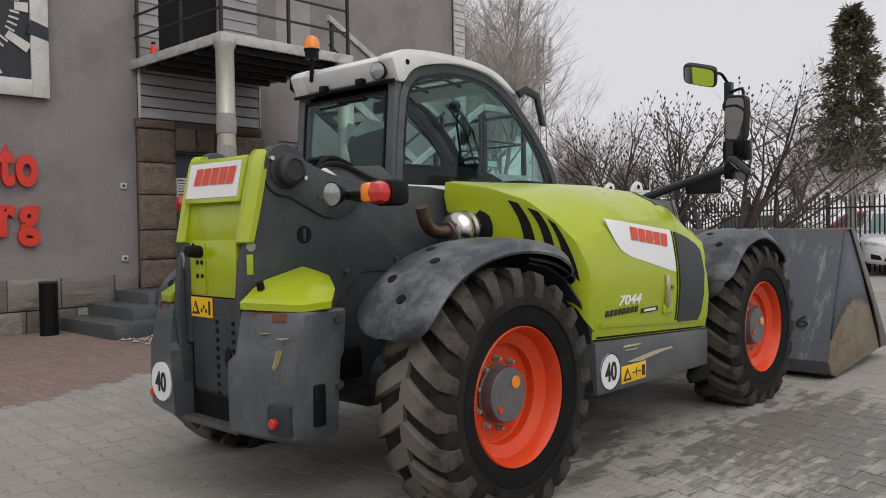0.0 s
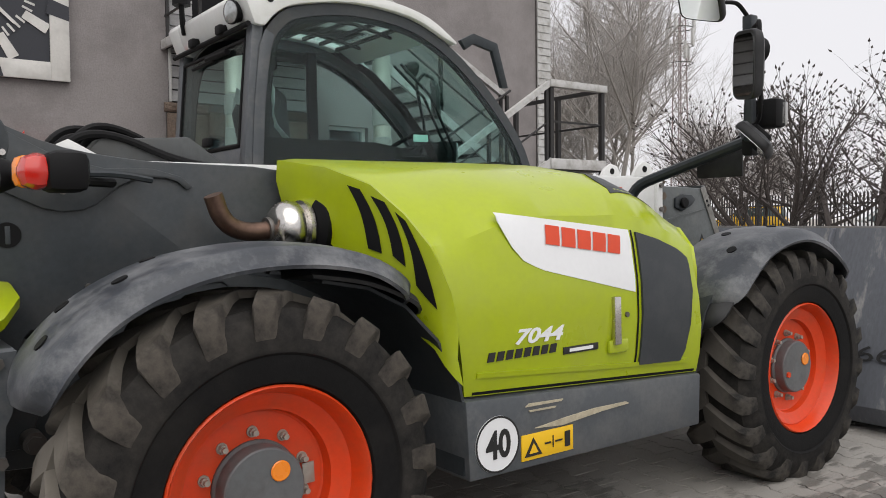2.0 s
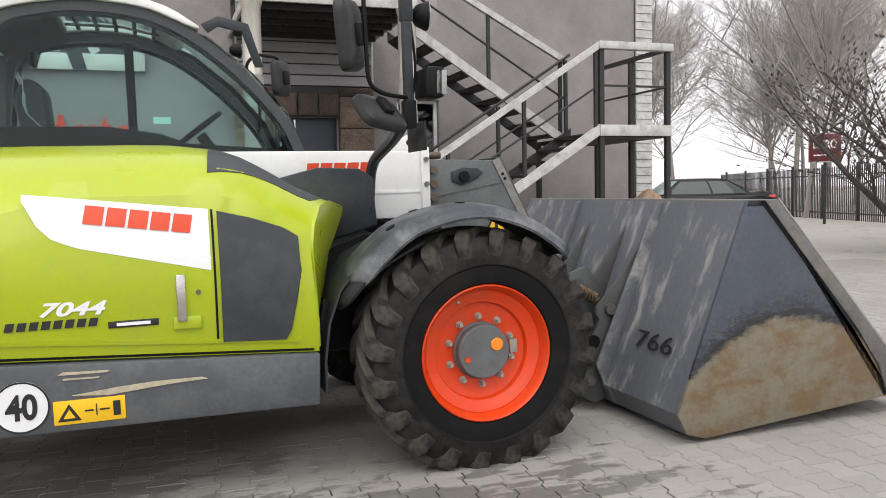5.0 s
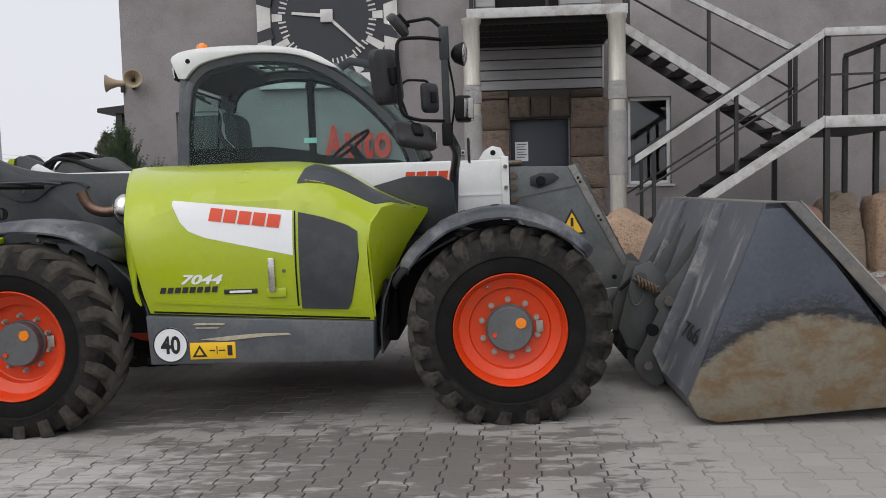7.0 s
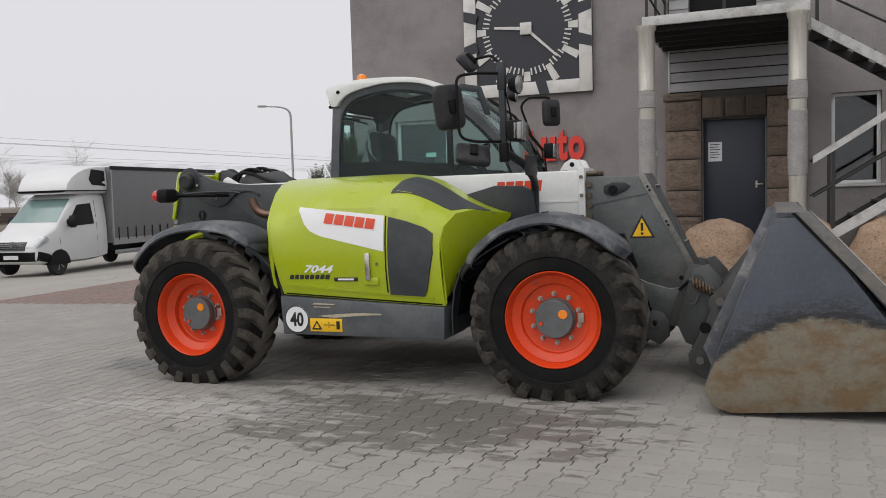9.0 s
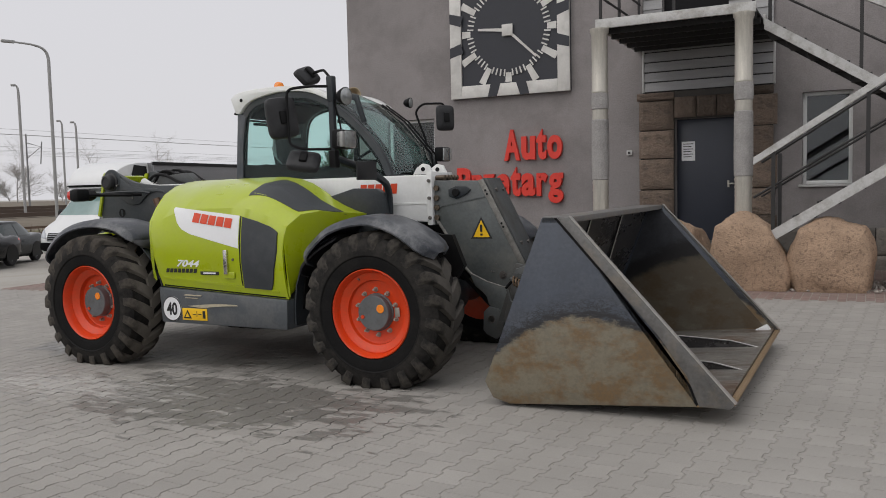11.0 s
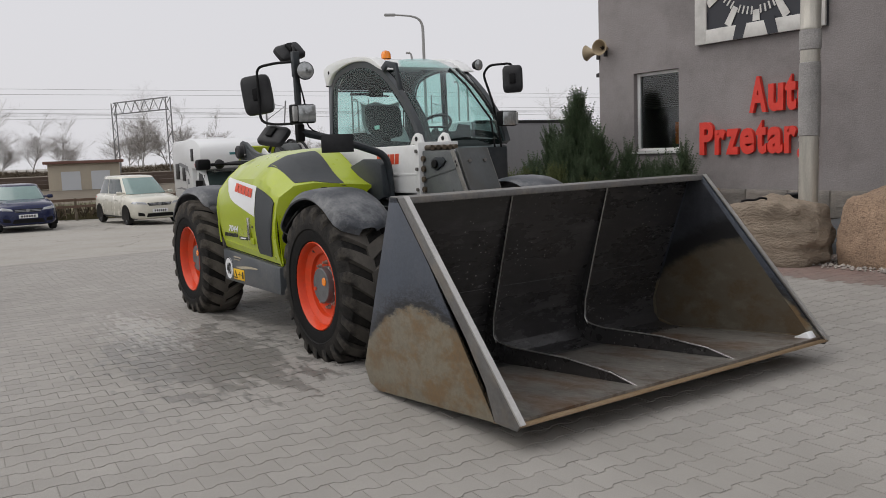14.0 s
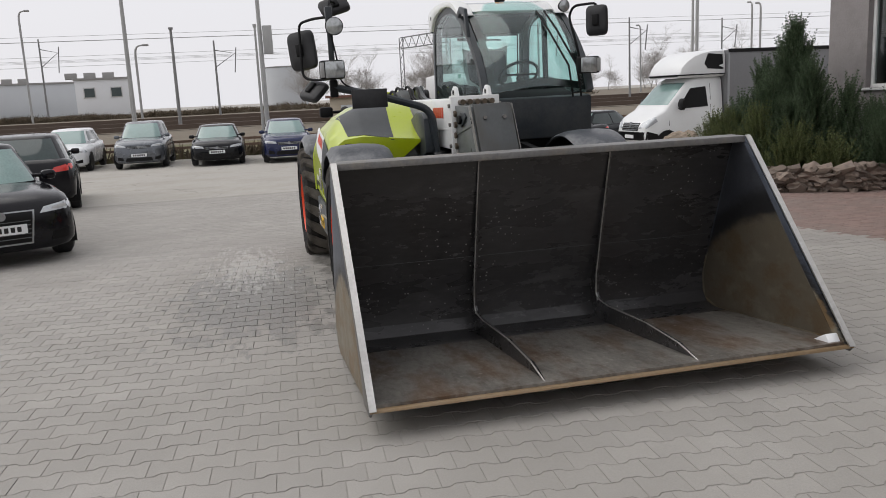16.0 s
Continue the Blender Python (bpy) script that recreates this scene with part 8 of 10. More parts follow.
def patch(name, skin, axis, sign, quad, material, parent, lift=0.006, n=6, label="", reach=6.0):
    """A thin shaped piece laid on a skin: quad is four corners in the two other axes, seen along the axis from that sign's side."""
    (a0, a1), (b0, b1), (c0, c1), (d0, d1) = quad
    way = put(axis, -sign, (0, 0))
    rows = []
    for i in range(n + 1):
        row = []
        for j in range(n + 1):
            u, v = i / n, j / n
            p = [(a * (1 - u) + b * u) * (1 - v) + (d * (1 - u) + c * u) * v for a, b, c, d in ((a0, b0, c0, d0), (a1, b1, c1, d1))]
            hit = skin.ray_cast(put(axis, sign * reach, p), way)[0]
            row.append(None if hit is None else hit - way * lift)
        rows.append(row)
    flat = [p for r in rows for p in r if p is not None]
    if not flat:
        return None
    k = "xyz".index(axis)
    low = min(p[k] for p in flat) if sign > 0 else max(p[k] for p in flat)
    for i in range(n + 1):
        for j in range(n + 1):
            if rows[i][j] is None:
                u, v = i / n, j / n
                p = [(a * (1 - u) + b * u) * (1 - v) + (d * (1 - u) + c * u) * v for a, b, c, d in ((a0, b0, c0, d0), (a1, b1, c1, d1))]
                rows[i][j] = put(axis, low, p)
    bm = B()
    vs = [[bm.verts.new(p) for p in r] for r in rows]
    back = [[bm.verts.new(p + way * (lift + 0.01)) for p in r] for r in rows]
    for i in range(n):
        for j in range(n):
            bm.faces.new((vs[i][j], vs[i + 1][j], vs[i + 1][j + 1], vs[i][j + 1]))
            bm.faces.new((back[i][j], back[i][j + 1], back[i + 1][j + 1], back[i + 1][j]))
    edge = [(i, 0) for i in range(n)] + [(n, j) for j in range(n)] + [(i, n) for i in range(n, 0, -1)] + [(0, j) for j in range(n, 0, -1)]
    for (i0, j0), (i1, j1) in zip(edge, edge[1:] + edge[:1]):
        bm.faces.new((vs[i0][j0], vs[i1][j1], back[i1][j1], back[i0][j0]))
    return part(name, bm, material, parent, label, 50)


def car(name, label, colour, m, L=4.4, W=1.8, H=1.45, cab_=(0.06, 0.20, 0.58, 0.74), belt=0.92, nose=0.74, tail=0.95, r=0.32, group="parked cars", mouth="bar"):
    """A parked car, x forward: lofted body, rounded cabin with windows laid on it, wheels, lamps, grille and plates."""
    root = thing(name, label, "car", m, group)
    P = colour
    X = lambda t: (t - 0.5) * L
    hw = W / 2
    st = [(0.0, 0.62, 0.46, tail - 0.26), (0.006, 0.80, 0.36, tail - 0.14), (0.02, 0.90, 0.28, tail - 0.06), (0.05, 0.95, 0.24, tail - 0.01), (0.10, 0.975, 0.22, tail), (0.2, 0.995, 0.20, belt + 0.005), (0.35, 1.0, 0.19, belt), (0.5, 1.0, 0.19, belt - 0.01), (0.62, 1.0, 0.19, belt - 0.02),
          (cab_[3], 0.995, 0.20, belt - 0.03), (0.80, 0.985, 0.20, belt * 0.62 + nose * 0.38), (0.87, 0.97, 0.20, belt * 0.36 + nose * 0.64), (0.92, 0.95, 0.20, nose + 0.03), (0.955, 0.915, 0.20, nose - 0.01), (0.978, 0.865, 0.21, nose - 0.06), (0.992, 0.78, 0.23, nose - 0.13), (1.0, 0.64, 0.27, nose - 0.22)]
    rings = []
    for t, w_, zl, zt in sorted(st):
        w, h = hw * w_, zt - zl
        half = [(0.0, zl), (0.70 * w, zl), (0.90 * w, zl + 0.03), (0.985 * w, zl + 0.10), (w, zl + 0.34 * h), (0.995 * w, zl + 0.62 * h), (0.975 * w, zl + 0.80 * h), (0.93 * w, zt - 0.045), (0.84 * w, zt - 0.008), (0.55 * w, zt + 0.018), (0.0, zt + 0.028)]
        rings.append([Vector((X(t), y, z)) for y, z in half] + [Vector((X(t), -y, z)) for y, z in half[-2:0:-1]])
    body = part("body", loft(rings), P, root, angle=48)
    skin = skin_of(body)
    a, b, c, d = (X(t) for t in cab_)
    zr, z0 = H - 0.045, belt - 0.06

    def cabin(v):
        """Rear end, front end, half width and height of the cabin at a share v of its height."""
        e = v ** 1.25
        return a + (b - a) * e, d + (c - d) * v ** 1.08, hw * (0.90 - 0.19 * v - 0.03 * v * v), z0 + (zr - z0) * v

    def cabin_point(u, q, v, grow_=0.0):
        """u along the car and q across it, both -1 to 1; the one left as None follows from the rounded outline."""
        x0, x1, w, z = cabin(v)
        xc, hl, n_ = (x0 + x1) / 2, (x1 - x0) / 2 + grow_, 5.0
        w += grow_
        if u is None:
            return lambda sg: Vector((xc + sg * hl * max(0.0, 1 - abs(q) ** n_) ** (1 / n_) , q * w, z))
        return lambda sg: Vector((xc + u * hl, sg * w * max(0.0, 1 - abs(u) ** n_) ** (1 / n_), z))

    rings = []
    for v in (0.0, 0.2, 0.4, 0.6, 0.8, 0.93, 1.0):
        x0, x1, w, z = cabin(v)
        rings.append([Vector(((x0 + x1) / 2 + math.copysign(abs(math.cos(q)) ** 0.4, math.cos(q)) * (x1 - x0) / 2, math.copysign(abs(math.sin(q)) ** 0.4, math.sin(q)) * w, z)) for q in (2 * math.pi * k / 40 for k in range(40))])
    for k_, dz in ((0.93, 0.018), (0.75, 0.034), (0.4, 0.045)):
        rings.append([Vector(((cabin(1)[0] + cabin(1)[1]) / 2 * (1 - k_) + p.x * k_, p.y * k_, zr + dz)) for p in rings[6]])
    part("cabin", loft(rings), P, root, "", 50)
    for nm_, sg, lim in (("windscreen", 1, 0.84), ("rear_window", -1, 0.80)):
        rows = [[cabin_point(None, lim * math.sin(0.5 * math.pi * (q / 10 - 1)), v, 0.012)(sg) for q in range(21)] for v in (0.10, 0.2, 0.3, 0.4, 0.5, 0.6, 0.7, 0.8, 0.92)]
        part(nm_, sheet(rows, 0.004 * sg), WSCREEN if sg > 0 else CARGLASS, root, "windscreen with a pale teal sky reflection in its colour" if sg > 0 else "dark rear window")
    for sg in (-1, 1):
        for u0, u1 in ((-0.80, -0.10), (-0.05, 0.80)):
            rows = [[cabin_point(u0 + (u1 - u0) * k / 6, None, v, 0.005)(sg) for k in range(7)] for v in (0.13, 0.35, 0.6, 0.88)]
            part("side_window", sheet(rows, 0.004 * sg), CARGLASS, root, "dark car window")
        rings = []
        for oy, k_ in ((-0.10, 0.35), (0.02, 0.40), (0.035, 0.85), (0.06, 1.0), (0.15, 1.0), (0.185, 0.80), (0.195, 0.40)):
            rings.append([Vector((d - 0.34 + 0.055 * k_ * math.copysign(abs(math.cos(q)) ** 0.6, math.cos(q)), sg * (hw * 0.86 + oy), belt + 0.045 + 0.062 * k_ * math.copysign(abs(math.sin(q)) ** 0.6, math.sin(q)))) for q in (2 * math.pi * k / 14 for k in range(14))])
        part("side_mirror", loft(rings), P, root, "", 50)
        for x in (X(0.18), X(0.815)):
            car_wheel(root, x, sg * (hw - 0.10), r)
            arch = [(x + (r + 0.05) * math.cos(t), r + (r + 0.05) * math.sin(t)) for t in (math.pi * k / 14 for k in range(15))] + [(x - r - 0.05, 0.19), (x + r + 0.05, 0.19)]
            part("wheel_arch", prism(arch, "y", sg * (hw - 0.28), sg * (hw - 0.28) + sg * 0.283), GRILLE, root)
        for x in (X(0.40), X(0.63)):
            part("door_handle", box((x - 0.20, sg * hw * 0.985 - 0.014, belt - 0.20), (x - 0.02, sg * hw * 0.985 + 0.014, belt - 0.165), 0.008), P, root)
        patch("sill_strip", skin, "y", sg, [(X(0.27), 0.24), (X(0.72), 0.24), (X(0.72), 0.30), (X(0.27), 0.30)], GRILLE, root, 0.004)
        for x in (X(0.30), X(0.50), X(0.70)):
            patch("door_gap", skin, "y", sg, [(x, 0.34), (x + 0.012, 0.34), (x + 0.012, belt - 0.09), (x, belt - 0.09)], GRILLE, root, 0.002, 4)
        zc = nose - 0.15
        patch("headlight", skin, "x", 1, [(sg * hw * 0.46, zc - 0.035), (sg * hw * 0.855, zc - 0.005), (sg * hw * 0.875, zc + 0.085), (sg * hw * 0.52, zc + 0.035)], CARLENS, root, 0.008, label="clear swept-back headlight")
        patch("lamp_shade", skin, "x", 1, [(sg * hw * 0.60, zc + 0.0), (sg * hw * 0.80, zc + 0.010), (sg * hw * 0.82, zc + 0.055), (sg * hw * 0.64, zc + 0.030)], SMOKED, root, 0.012, 4)
        patch("fog_recess", skin, "x", 1, [(sg * hw * 0.56, 0.31), (sg * hw * 0.80, 0.33), (sg * hw * 0.80, 0.45), (sg * hw * 0.60, 0.41)], GRILLE, root)
        patch("tail_light", skin, "x", -1, [(sg * hw * 0.50, tail - 0.25), (sg * hw * 0.90, tail - 0.22), (sg * hw * 0.91, tail - 0.09), (sg * hw * 0.58, tail - 0.15)], REDL, root, 0.010)
        patch("tail_light", skin, "y", sg, [(X(0.012), tail - 0.22), (X(0.075), tail - 0.15), (X(0.060), tail - 0.10), (X(0.018), tail - 0.10)], REDL, root, 0.008, 4)
        patch("headlight", skin, "y", sg, [(X(0.925), zc + 0.005), (X(0.985), zc - 0.02), (X(0.97), zc + 0.055), (X(0.935), zc + 0.075)], CARLENS, root, 0.006, 4)
    g1 = nose - 0.115
    if mouth == "frame":
        patch("grille_rim", skin, "x", 1, [(-hw * 0.34, 0.30), (hw * 0.34, 0.30), (hw * 0.40, g1 - 0.02), (-hw * 0.40, g1 - 0.02)], ALLOY, root, 0.010, 8, "bright grille frame")
        patch("grille", skin, "x", 1, [(-hw * 0.32, 0.32), (hw * 0.32, 0.32), (hw * 0.375, g1 - 0.035), (-hw * 0.375, g1 - 0.035)], GRILLE, root, 0.014, 8)
        for k in range(5):
            z = 0.37 + 0.05 * k
            patch("grille_bar", skin, "x", 1, [(-hw * 0.33, z), (hw * 0.33, z), (hw * 0.335, z + 0.01), (-hw * 0.335, z + 0.01)], HUB, root, 0.019, 3)
    else:
        patch("grille", skin, "x", 1, [(-hw * 0.40, g1 - 0.115), (hw * 0.40, g1 - 0.115), (hw * 0.46, g1 - 0.02), (-hw * 0.46, g1 - 0.02)], GRILLE, root, 0.008, 8)
        for k in range(2):
            z = g1 - 0.095 + 0.04 * k
            patch("grille_bar", skin, "x", 1, [(-hw * 0.41, z), (hw * 0.41, z), (hw * 0.42, z + 0.014), (-hw * 0.42, z + 0.014)], ALLOY, root, 0.013, 4)
        patch("lower_intake", skin, "x", 1, [(-hw * 0.52, 0.28), (hw * 0.52, 0.28), (hw * 0.46, 0.40), (-hw * 0.46, 0.40)], GRILLE, root, 0.008, 8)
    xb = skin.ray_cast(Vector((6, 0, g1 - 0.065)), Vector((-1, 0, 0)))[0].x
    part("badge", cyl((xb - 0.01, 0, g1 - 0.065), (xb + 0.026, 0, g1 - 0.065), 0.05, seg=20), ALLOY, root)
    xf = skin.ray_cast(Vector((6, 0, 0.47)), Vector((-1, 0, 0)))[0].x
    for x, z in ((xf + 0.012, 0.43), (X(0.0) - 0.02, tail - 0.40)):
        pl = part("plate", box((x, -0.26, z), (x + 0.015, 0.26, z + 0.11)), STICKER, root)
        for k in range(6):
            part("plate_bar", box((x + (0.014 if x > 0 else -0.003), -0.20 + 0.07 * k, z + 0.025), (x + (0.018 if x > 0 else 0.001), -0.155 + 0.07 * k, z + 0.085)), INK, pl)
    return root


def at(x, y, deg):
    return Matrix.Translation((x, y, ground_z(x, y))) @ pose(0, 0, 0, 0, 0, deg)


HATCH, SEDAN = (0.03, 0.14, 0.58, 0.75), (0.13, 0.30, 0.62, 0.76)
car("blue_hatchback", "dark blue hatchback parked facing the yard", paint("navy_paint", (0.010, 0.016, 0.060)), at(-21.0, -0.45, 0), 4.05, 1.73, 1.45, HATCH, 0.98, 0.84, 1.0)
car("black_sedan", "black sedan parked facing the yard", paint("black_paint", (0.006, 0.0065, 0.008)), at(-22.1, -2.85, 0), 4.68, 1.81, 1.38, SEDAN, 0.94, 0.80, 0.98)
car("grey_suv", "grey compact off-roader parked facing the yard", paint("grey_paint", (0.13, 0.14, 0.155), 0.5), at(-23.2, -5.55, 0), 4.3, 1.8, 1.63, HATCH, 1.06, 0.95, 1.08, 0.35)
car("white_hatchback", "white hatchback parked facing the yard", paint("white_car_paint", (0.62, 0.63, 0.64), 0.0), at(-23.6, -8.2, 0), 4.3, 1.8, 1.50, HATCH, 0.98, 0.84, 1.0)
car("white_minivan", "cream-white family van parked facing the yard", paint("cream_paint", (0.62, 0.60, 0.52), 0.0), at(-21.3, 3.35, 5), 4.4, 1.8, 1.66, (0.02, 0.09, 0.55, 0.77), 1.02, 0.88, 1.04)
car("dark_saloon", "near-black saloon standing close to the walkway", paint("saloon_black_paint", (0.006, 0.006, 0.008)), at(-2.88, -5.65, 25), 4.7, 1.83, 1.44, SEDAN, 0.95, 0.83, 0.97, 0.33, mouth="frame")
car("dark_estate", "near-black hatchback seen from behind", paint("dark_paint", (0.008, 0.008, 0.010)), at(-9.25, -6.30, 190), 4.4, 1.84, 1.50, HATCH, 1.0, 0.84, 1.04, 0.33)
car("black_coupe", "black saloon parked beside the van", paint("coupe_black_paint", (0.006, 0.0065, 0.008)), at(-17.9, 8.6, -62), 4.7, 1.82, 1.42, SEDAN, 0.92, 0.80, 0.96)
car("teal_saloon", "dark saloon parked in front of the van", paint("teal_grey_paint", (0.012, 0.016, 0.018)), at(-19.8, 10.9, -62), 4.6, 1.8, 1.45, SEDAN, 0.93, 0.80, 0.97)
car("black_limousine", "black saloon with chrome trim parked by the fence", paint("limousine_black_paint", (0.006, 0.006, 0.007)), at(17.5, 16.9, 166), 5.1, 1.9, 1.45, SEDAN, 0.96, 0.80, 1.0, 0.35)
car("white_saloon", "white saloon with black grille parked near the fence", paint("pearl_white_paint", (0.68, 0.69, 0.70), 0.0), at(19.0, 1.95, 200), 4.6, 1.8, 1.45, SEDAN, 0.93, 0.80, 0.97)
car("far_white_car", "white car behind the black fence", paint("far_white_paint", (0.6, 0.6, 0.6), 0.0), at(27.5, 9.5, 100), 4.3, 1.8, 1.5, HATCH)
car("far_red_car", "red car behind the black fence", paint("far_red_paint", (0.35, 0.03, 0.02), 0.0), at(30.0, 6.0, 95), 4.3, 1.8, 1.5, HATCH)
car("far_yellow_van", "yellow van behind the black fence", paint("far_yellow_paint", (0.6, 0.36, 0.02), 0.0), at(46.0, 27.0, 110), 4.6, 1.9, 1.9, (0.02, 0.06, 0.62, 0.78), 1.2, 1.0, 1.2)


def box_van():
    """White cab with a roof pod and a long grey curtain box."""
    root = thing("box_van", "white van with a long grey tarpaulin box", "van", at(-16.12, 11.55, -84.5))
    st = [(-2.05, 1.02, 0.40, 2.30), (-1.6, 1.02, 0.34, 2.34), (-1.15, 1.015, 0.32, 2.34), (-0.85, 1.01, 0.32, 2.24), (-0.55, 1.005, 0.32, 2.00), (-0.25, 1.0, 0.32, 1.72), (0.03, 0.995, 0.32, 1.46), (0.12, 0.99, 0.32, 1.36), (0.35, 0.98, 0.32, 1.26), (0.58, 0.95, 0.34, 1.14), (0.74, 0.89, 0.36, 1.00), (0.83, 0.80, 0.40, 0.86), (0.87, 0.66, 0.46, 0.72)]
    rings = []
    for x, w, zl, zt in st:
        h = zt - zl
        tum = 0.86 if zt > 1.5 else 0.93
        half = [(0.0, zl), (0.8 * w, zl), (0.97 * w, zl + 0.07), (w, zl + 0.2 * h), (w, zl + 0.42 * h), (0.975 * w, zl + 0.6 * h), (tum * w * 1.04, zt - 0.10), (tum * w * 0.97, zt - 0.025), (0.6 * w, zt + 0.02), (0.0, zt + 0.03)]
        rings.append([Vector((x, y, z)) for y, z in half] + [Vector((x, -y, z)) for y, z in half[-2:0:-1]])
    cb = part("cab", loft(rings), CAMPW, root, angle=45)
    skin = skin_of(cb)
    patch("windscreen", skin, "x", 1, [(-0.86, 1.50), (0.86, 1.50), (0.76, 2.16), (-0.76, 2.16)], WSCREEN, root, 0.008, 8, "windscreen coloured pale teal for the reflected sky")
    patch("grille", skin, "x", 1, [(-0.48, 0.74), (0.48, 0.74), (0.50, 0.98), (-0.50, 0.98)], GRILLE, root, 0.010, 8)
    for k in range(4):
        patch("grille_bar", skin, "x", 1, [(-0.47, 0.765 + 0.055 * k), (0.47, 0.765 + 0.055 * k), (0.47, 0.780 + 0.055 * k), (-0.47, 0.780 + 0.055 * k)], ALLOY, root, 0.016, 3)
    patch("bumper", skin, "x", 1, [(-0.80, 0.44), (0.80, 0.44), (0.80, 0.70), (-0.80, 0.70)], GRILLE, root, 0.014, 8, "black bumper")
    xf = skin.ray_cast(Vector((6, 0, 0.56)), Vector((-1, 0, 0)))[0].x
    part("plate", box((xf + 0.016, -0.26, 0.50), (xf + 0.03, 0.26, 0.61)), STICKER, root)
    part("badge", prism([(0.0, 0.80), (0.05, 0.90), (0.0, 1.0), (-0.05, 0.90)], "x", xf - 0.12, xf - 0.01), ALLOY, root)
    for s in (-1, 1):
        patch("side_window", skin, "y", s, [(-1.48, 1.40), (-0.36, 1.36), (-0.84, 1.98), (-1.42, 2.02)], GRILLE, root, 0.010, 8, "dark cab window")
        patch("headlight", skin, "x", 1, [(s * 0.50, 0.80), (s * 0.86, 0.86), (s * 0.92, 1.16), (s * 0.60, 0.96)], CARLENS, root, 0.010, label="clear swept headlight")
        patch("headlight", skin, "y", s, [(0.40, 1.02), (0.78, 0.80), (0.80, 0.92), (0.50, 1.15)], CARLENS, root, 0.012, label="clear swept headlight")
        patch("wing_cladding", skin, "y", s, [(0.30, 0.36), (0.80, 0.46), (0.76, 0.72), (0.42, 0.62)], GRILLE, root, 0.012)
        part("side_mirror", loft([[Vector((-0.40 + ox * k_, s * (1.0 + oy), 1.50 + oz * k_)) for ox, oz in ((-0.05, -0.17), (0.05, -0.17), (0.08, -0.10), (0.08, 0.12), (0.04, 0.18), (-0.04, 0.18))] for oy, k_ in ((-0.06, 0.4), (0.03, 0.5), (0.05, 0.95), (0.09, 1.0), (0.20, 1.0), (0.25, 0.7))]), GRILLE, root)
        for x in (-0.02, -1.60):
            patch("door_gap", skin, "y", s, [(x, 0.46), (x + 0.014, 0.46), (x + 0.014, 1.36 if x > -1 else 2.1), (x, 1.36 if x > -1 else 2.1)], GRILLE, root, 0.003, 4)
        car_wheel(root, 0.05, s * 0.88, 0.35)
        car_wheel(root, -4.6, s * 0.92, 0.35)
        arch = [(0.05 + 0.42 * math.cos(t), 0.35 + 0.42 * math.sin(t)) for t in (math.pi * k / 14 for k in range(15))] + [(-0.37, 0.33), (0.47, 0.33)]
        part("wheel_arch", prism(arch, "y", s * 0.72, s * 1.006), GRILLE, root)
        part("side_guard", box((-4.0, s * 1.08 if s > 0 else s * 1.12, 0.42), (-2.3, s * 1.12 if s > 0 else s * 1.08, 0.55), 0.01), ALLOY, root)
    part("pod", loft([ring(x, w, 2.30, 2.30 + (zb - 2.30) * 0.7, zb, 0.85) for x, w, zb in ((-2.08, 1.08, 3.14), (-1.6, 1.07, 3.13), (-1.25, 1.05, 3.08), (-0.95, 1.02, 2.98), (-0.70, 0.97, 2.82), (-0.52, 0.92, 2.62), (-0.45, 0.88, 2.40))]), CAMPW, root, "white roof sleeping pod")
    part("pod_line", loft([ring(x, w, 2.345, 2.38, 2.41, 0.99) for x, w in ((-2.08, 1.095), (-1.2, 1.07), (-0.70, 0.995), (-0.46, 0.92), (-0.42, 0.84))]), GRILLE, root)
    for s in (-1, 1):
        part("pod_window", prism([(-2.02, 2.52), (-1.98, 2.98), (-1.45, 3.02), (-1.30, 2.72), (-1.42, 2.56)], "y", s * 1.02, s * 1.075), GRILLE, root)
    bx = part("cargo_box", box((-8.3, -1.22, 0.78), (-2.12, 1.22, 3.10), 0.02), TARP, root, "grey curtain-sided box")
    for x in (-8.3, -2.16):
        for s in (-1.22, 1.18):
            part("corner_post", box((x, s, 0.76), (x + 0.06, s + 0.05, 3.12)), ALLOY, bx)
    for s in (-1.235, 1.19):
        part("top_rail", box((-8.3, s, 3.02), (-2.1, s + 0.05, 3.13)), GRILLE, bx)
        part("skirt", box((-8.3, s, 0.72), (-2.1, s + 0.05, 0.92)), ALLOY, bx)
        for k in range(14):
            part("strap", box((-8.1 + 0.44 * k, s + (-0.004 if s < 0 else 0.045), 0.86), (-8.06 + 0.44 * k, s + (0.006 if s < 0 else 0.055), 1.25)), GRILLE, bx)
    part("chassis", box((-8.2, -0.5, 0.5), (-0.5, 0.5, 0.75)), GRILLE, root)
    for ch in root.children:
        if not ch.name.startswith("wheel"):
            ch.scale = (1, 1, 1.05)


box_van()
car("red_van", "red van parked beyond the grey box van", paint("red_van_paint", (0.42, 0.025, 0.02), 0.0), at(-15.0, 21.5, -60), 5.0, 1.9, 2.35, (0.02, 0.05, 0.70, 0.84), 1.35, 1.1, 1.35, 0.34)


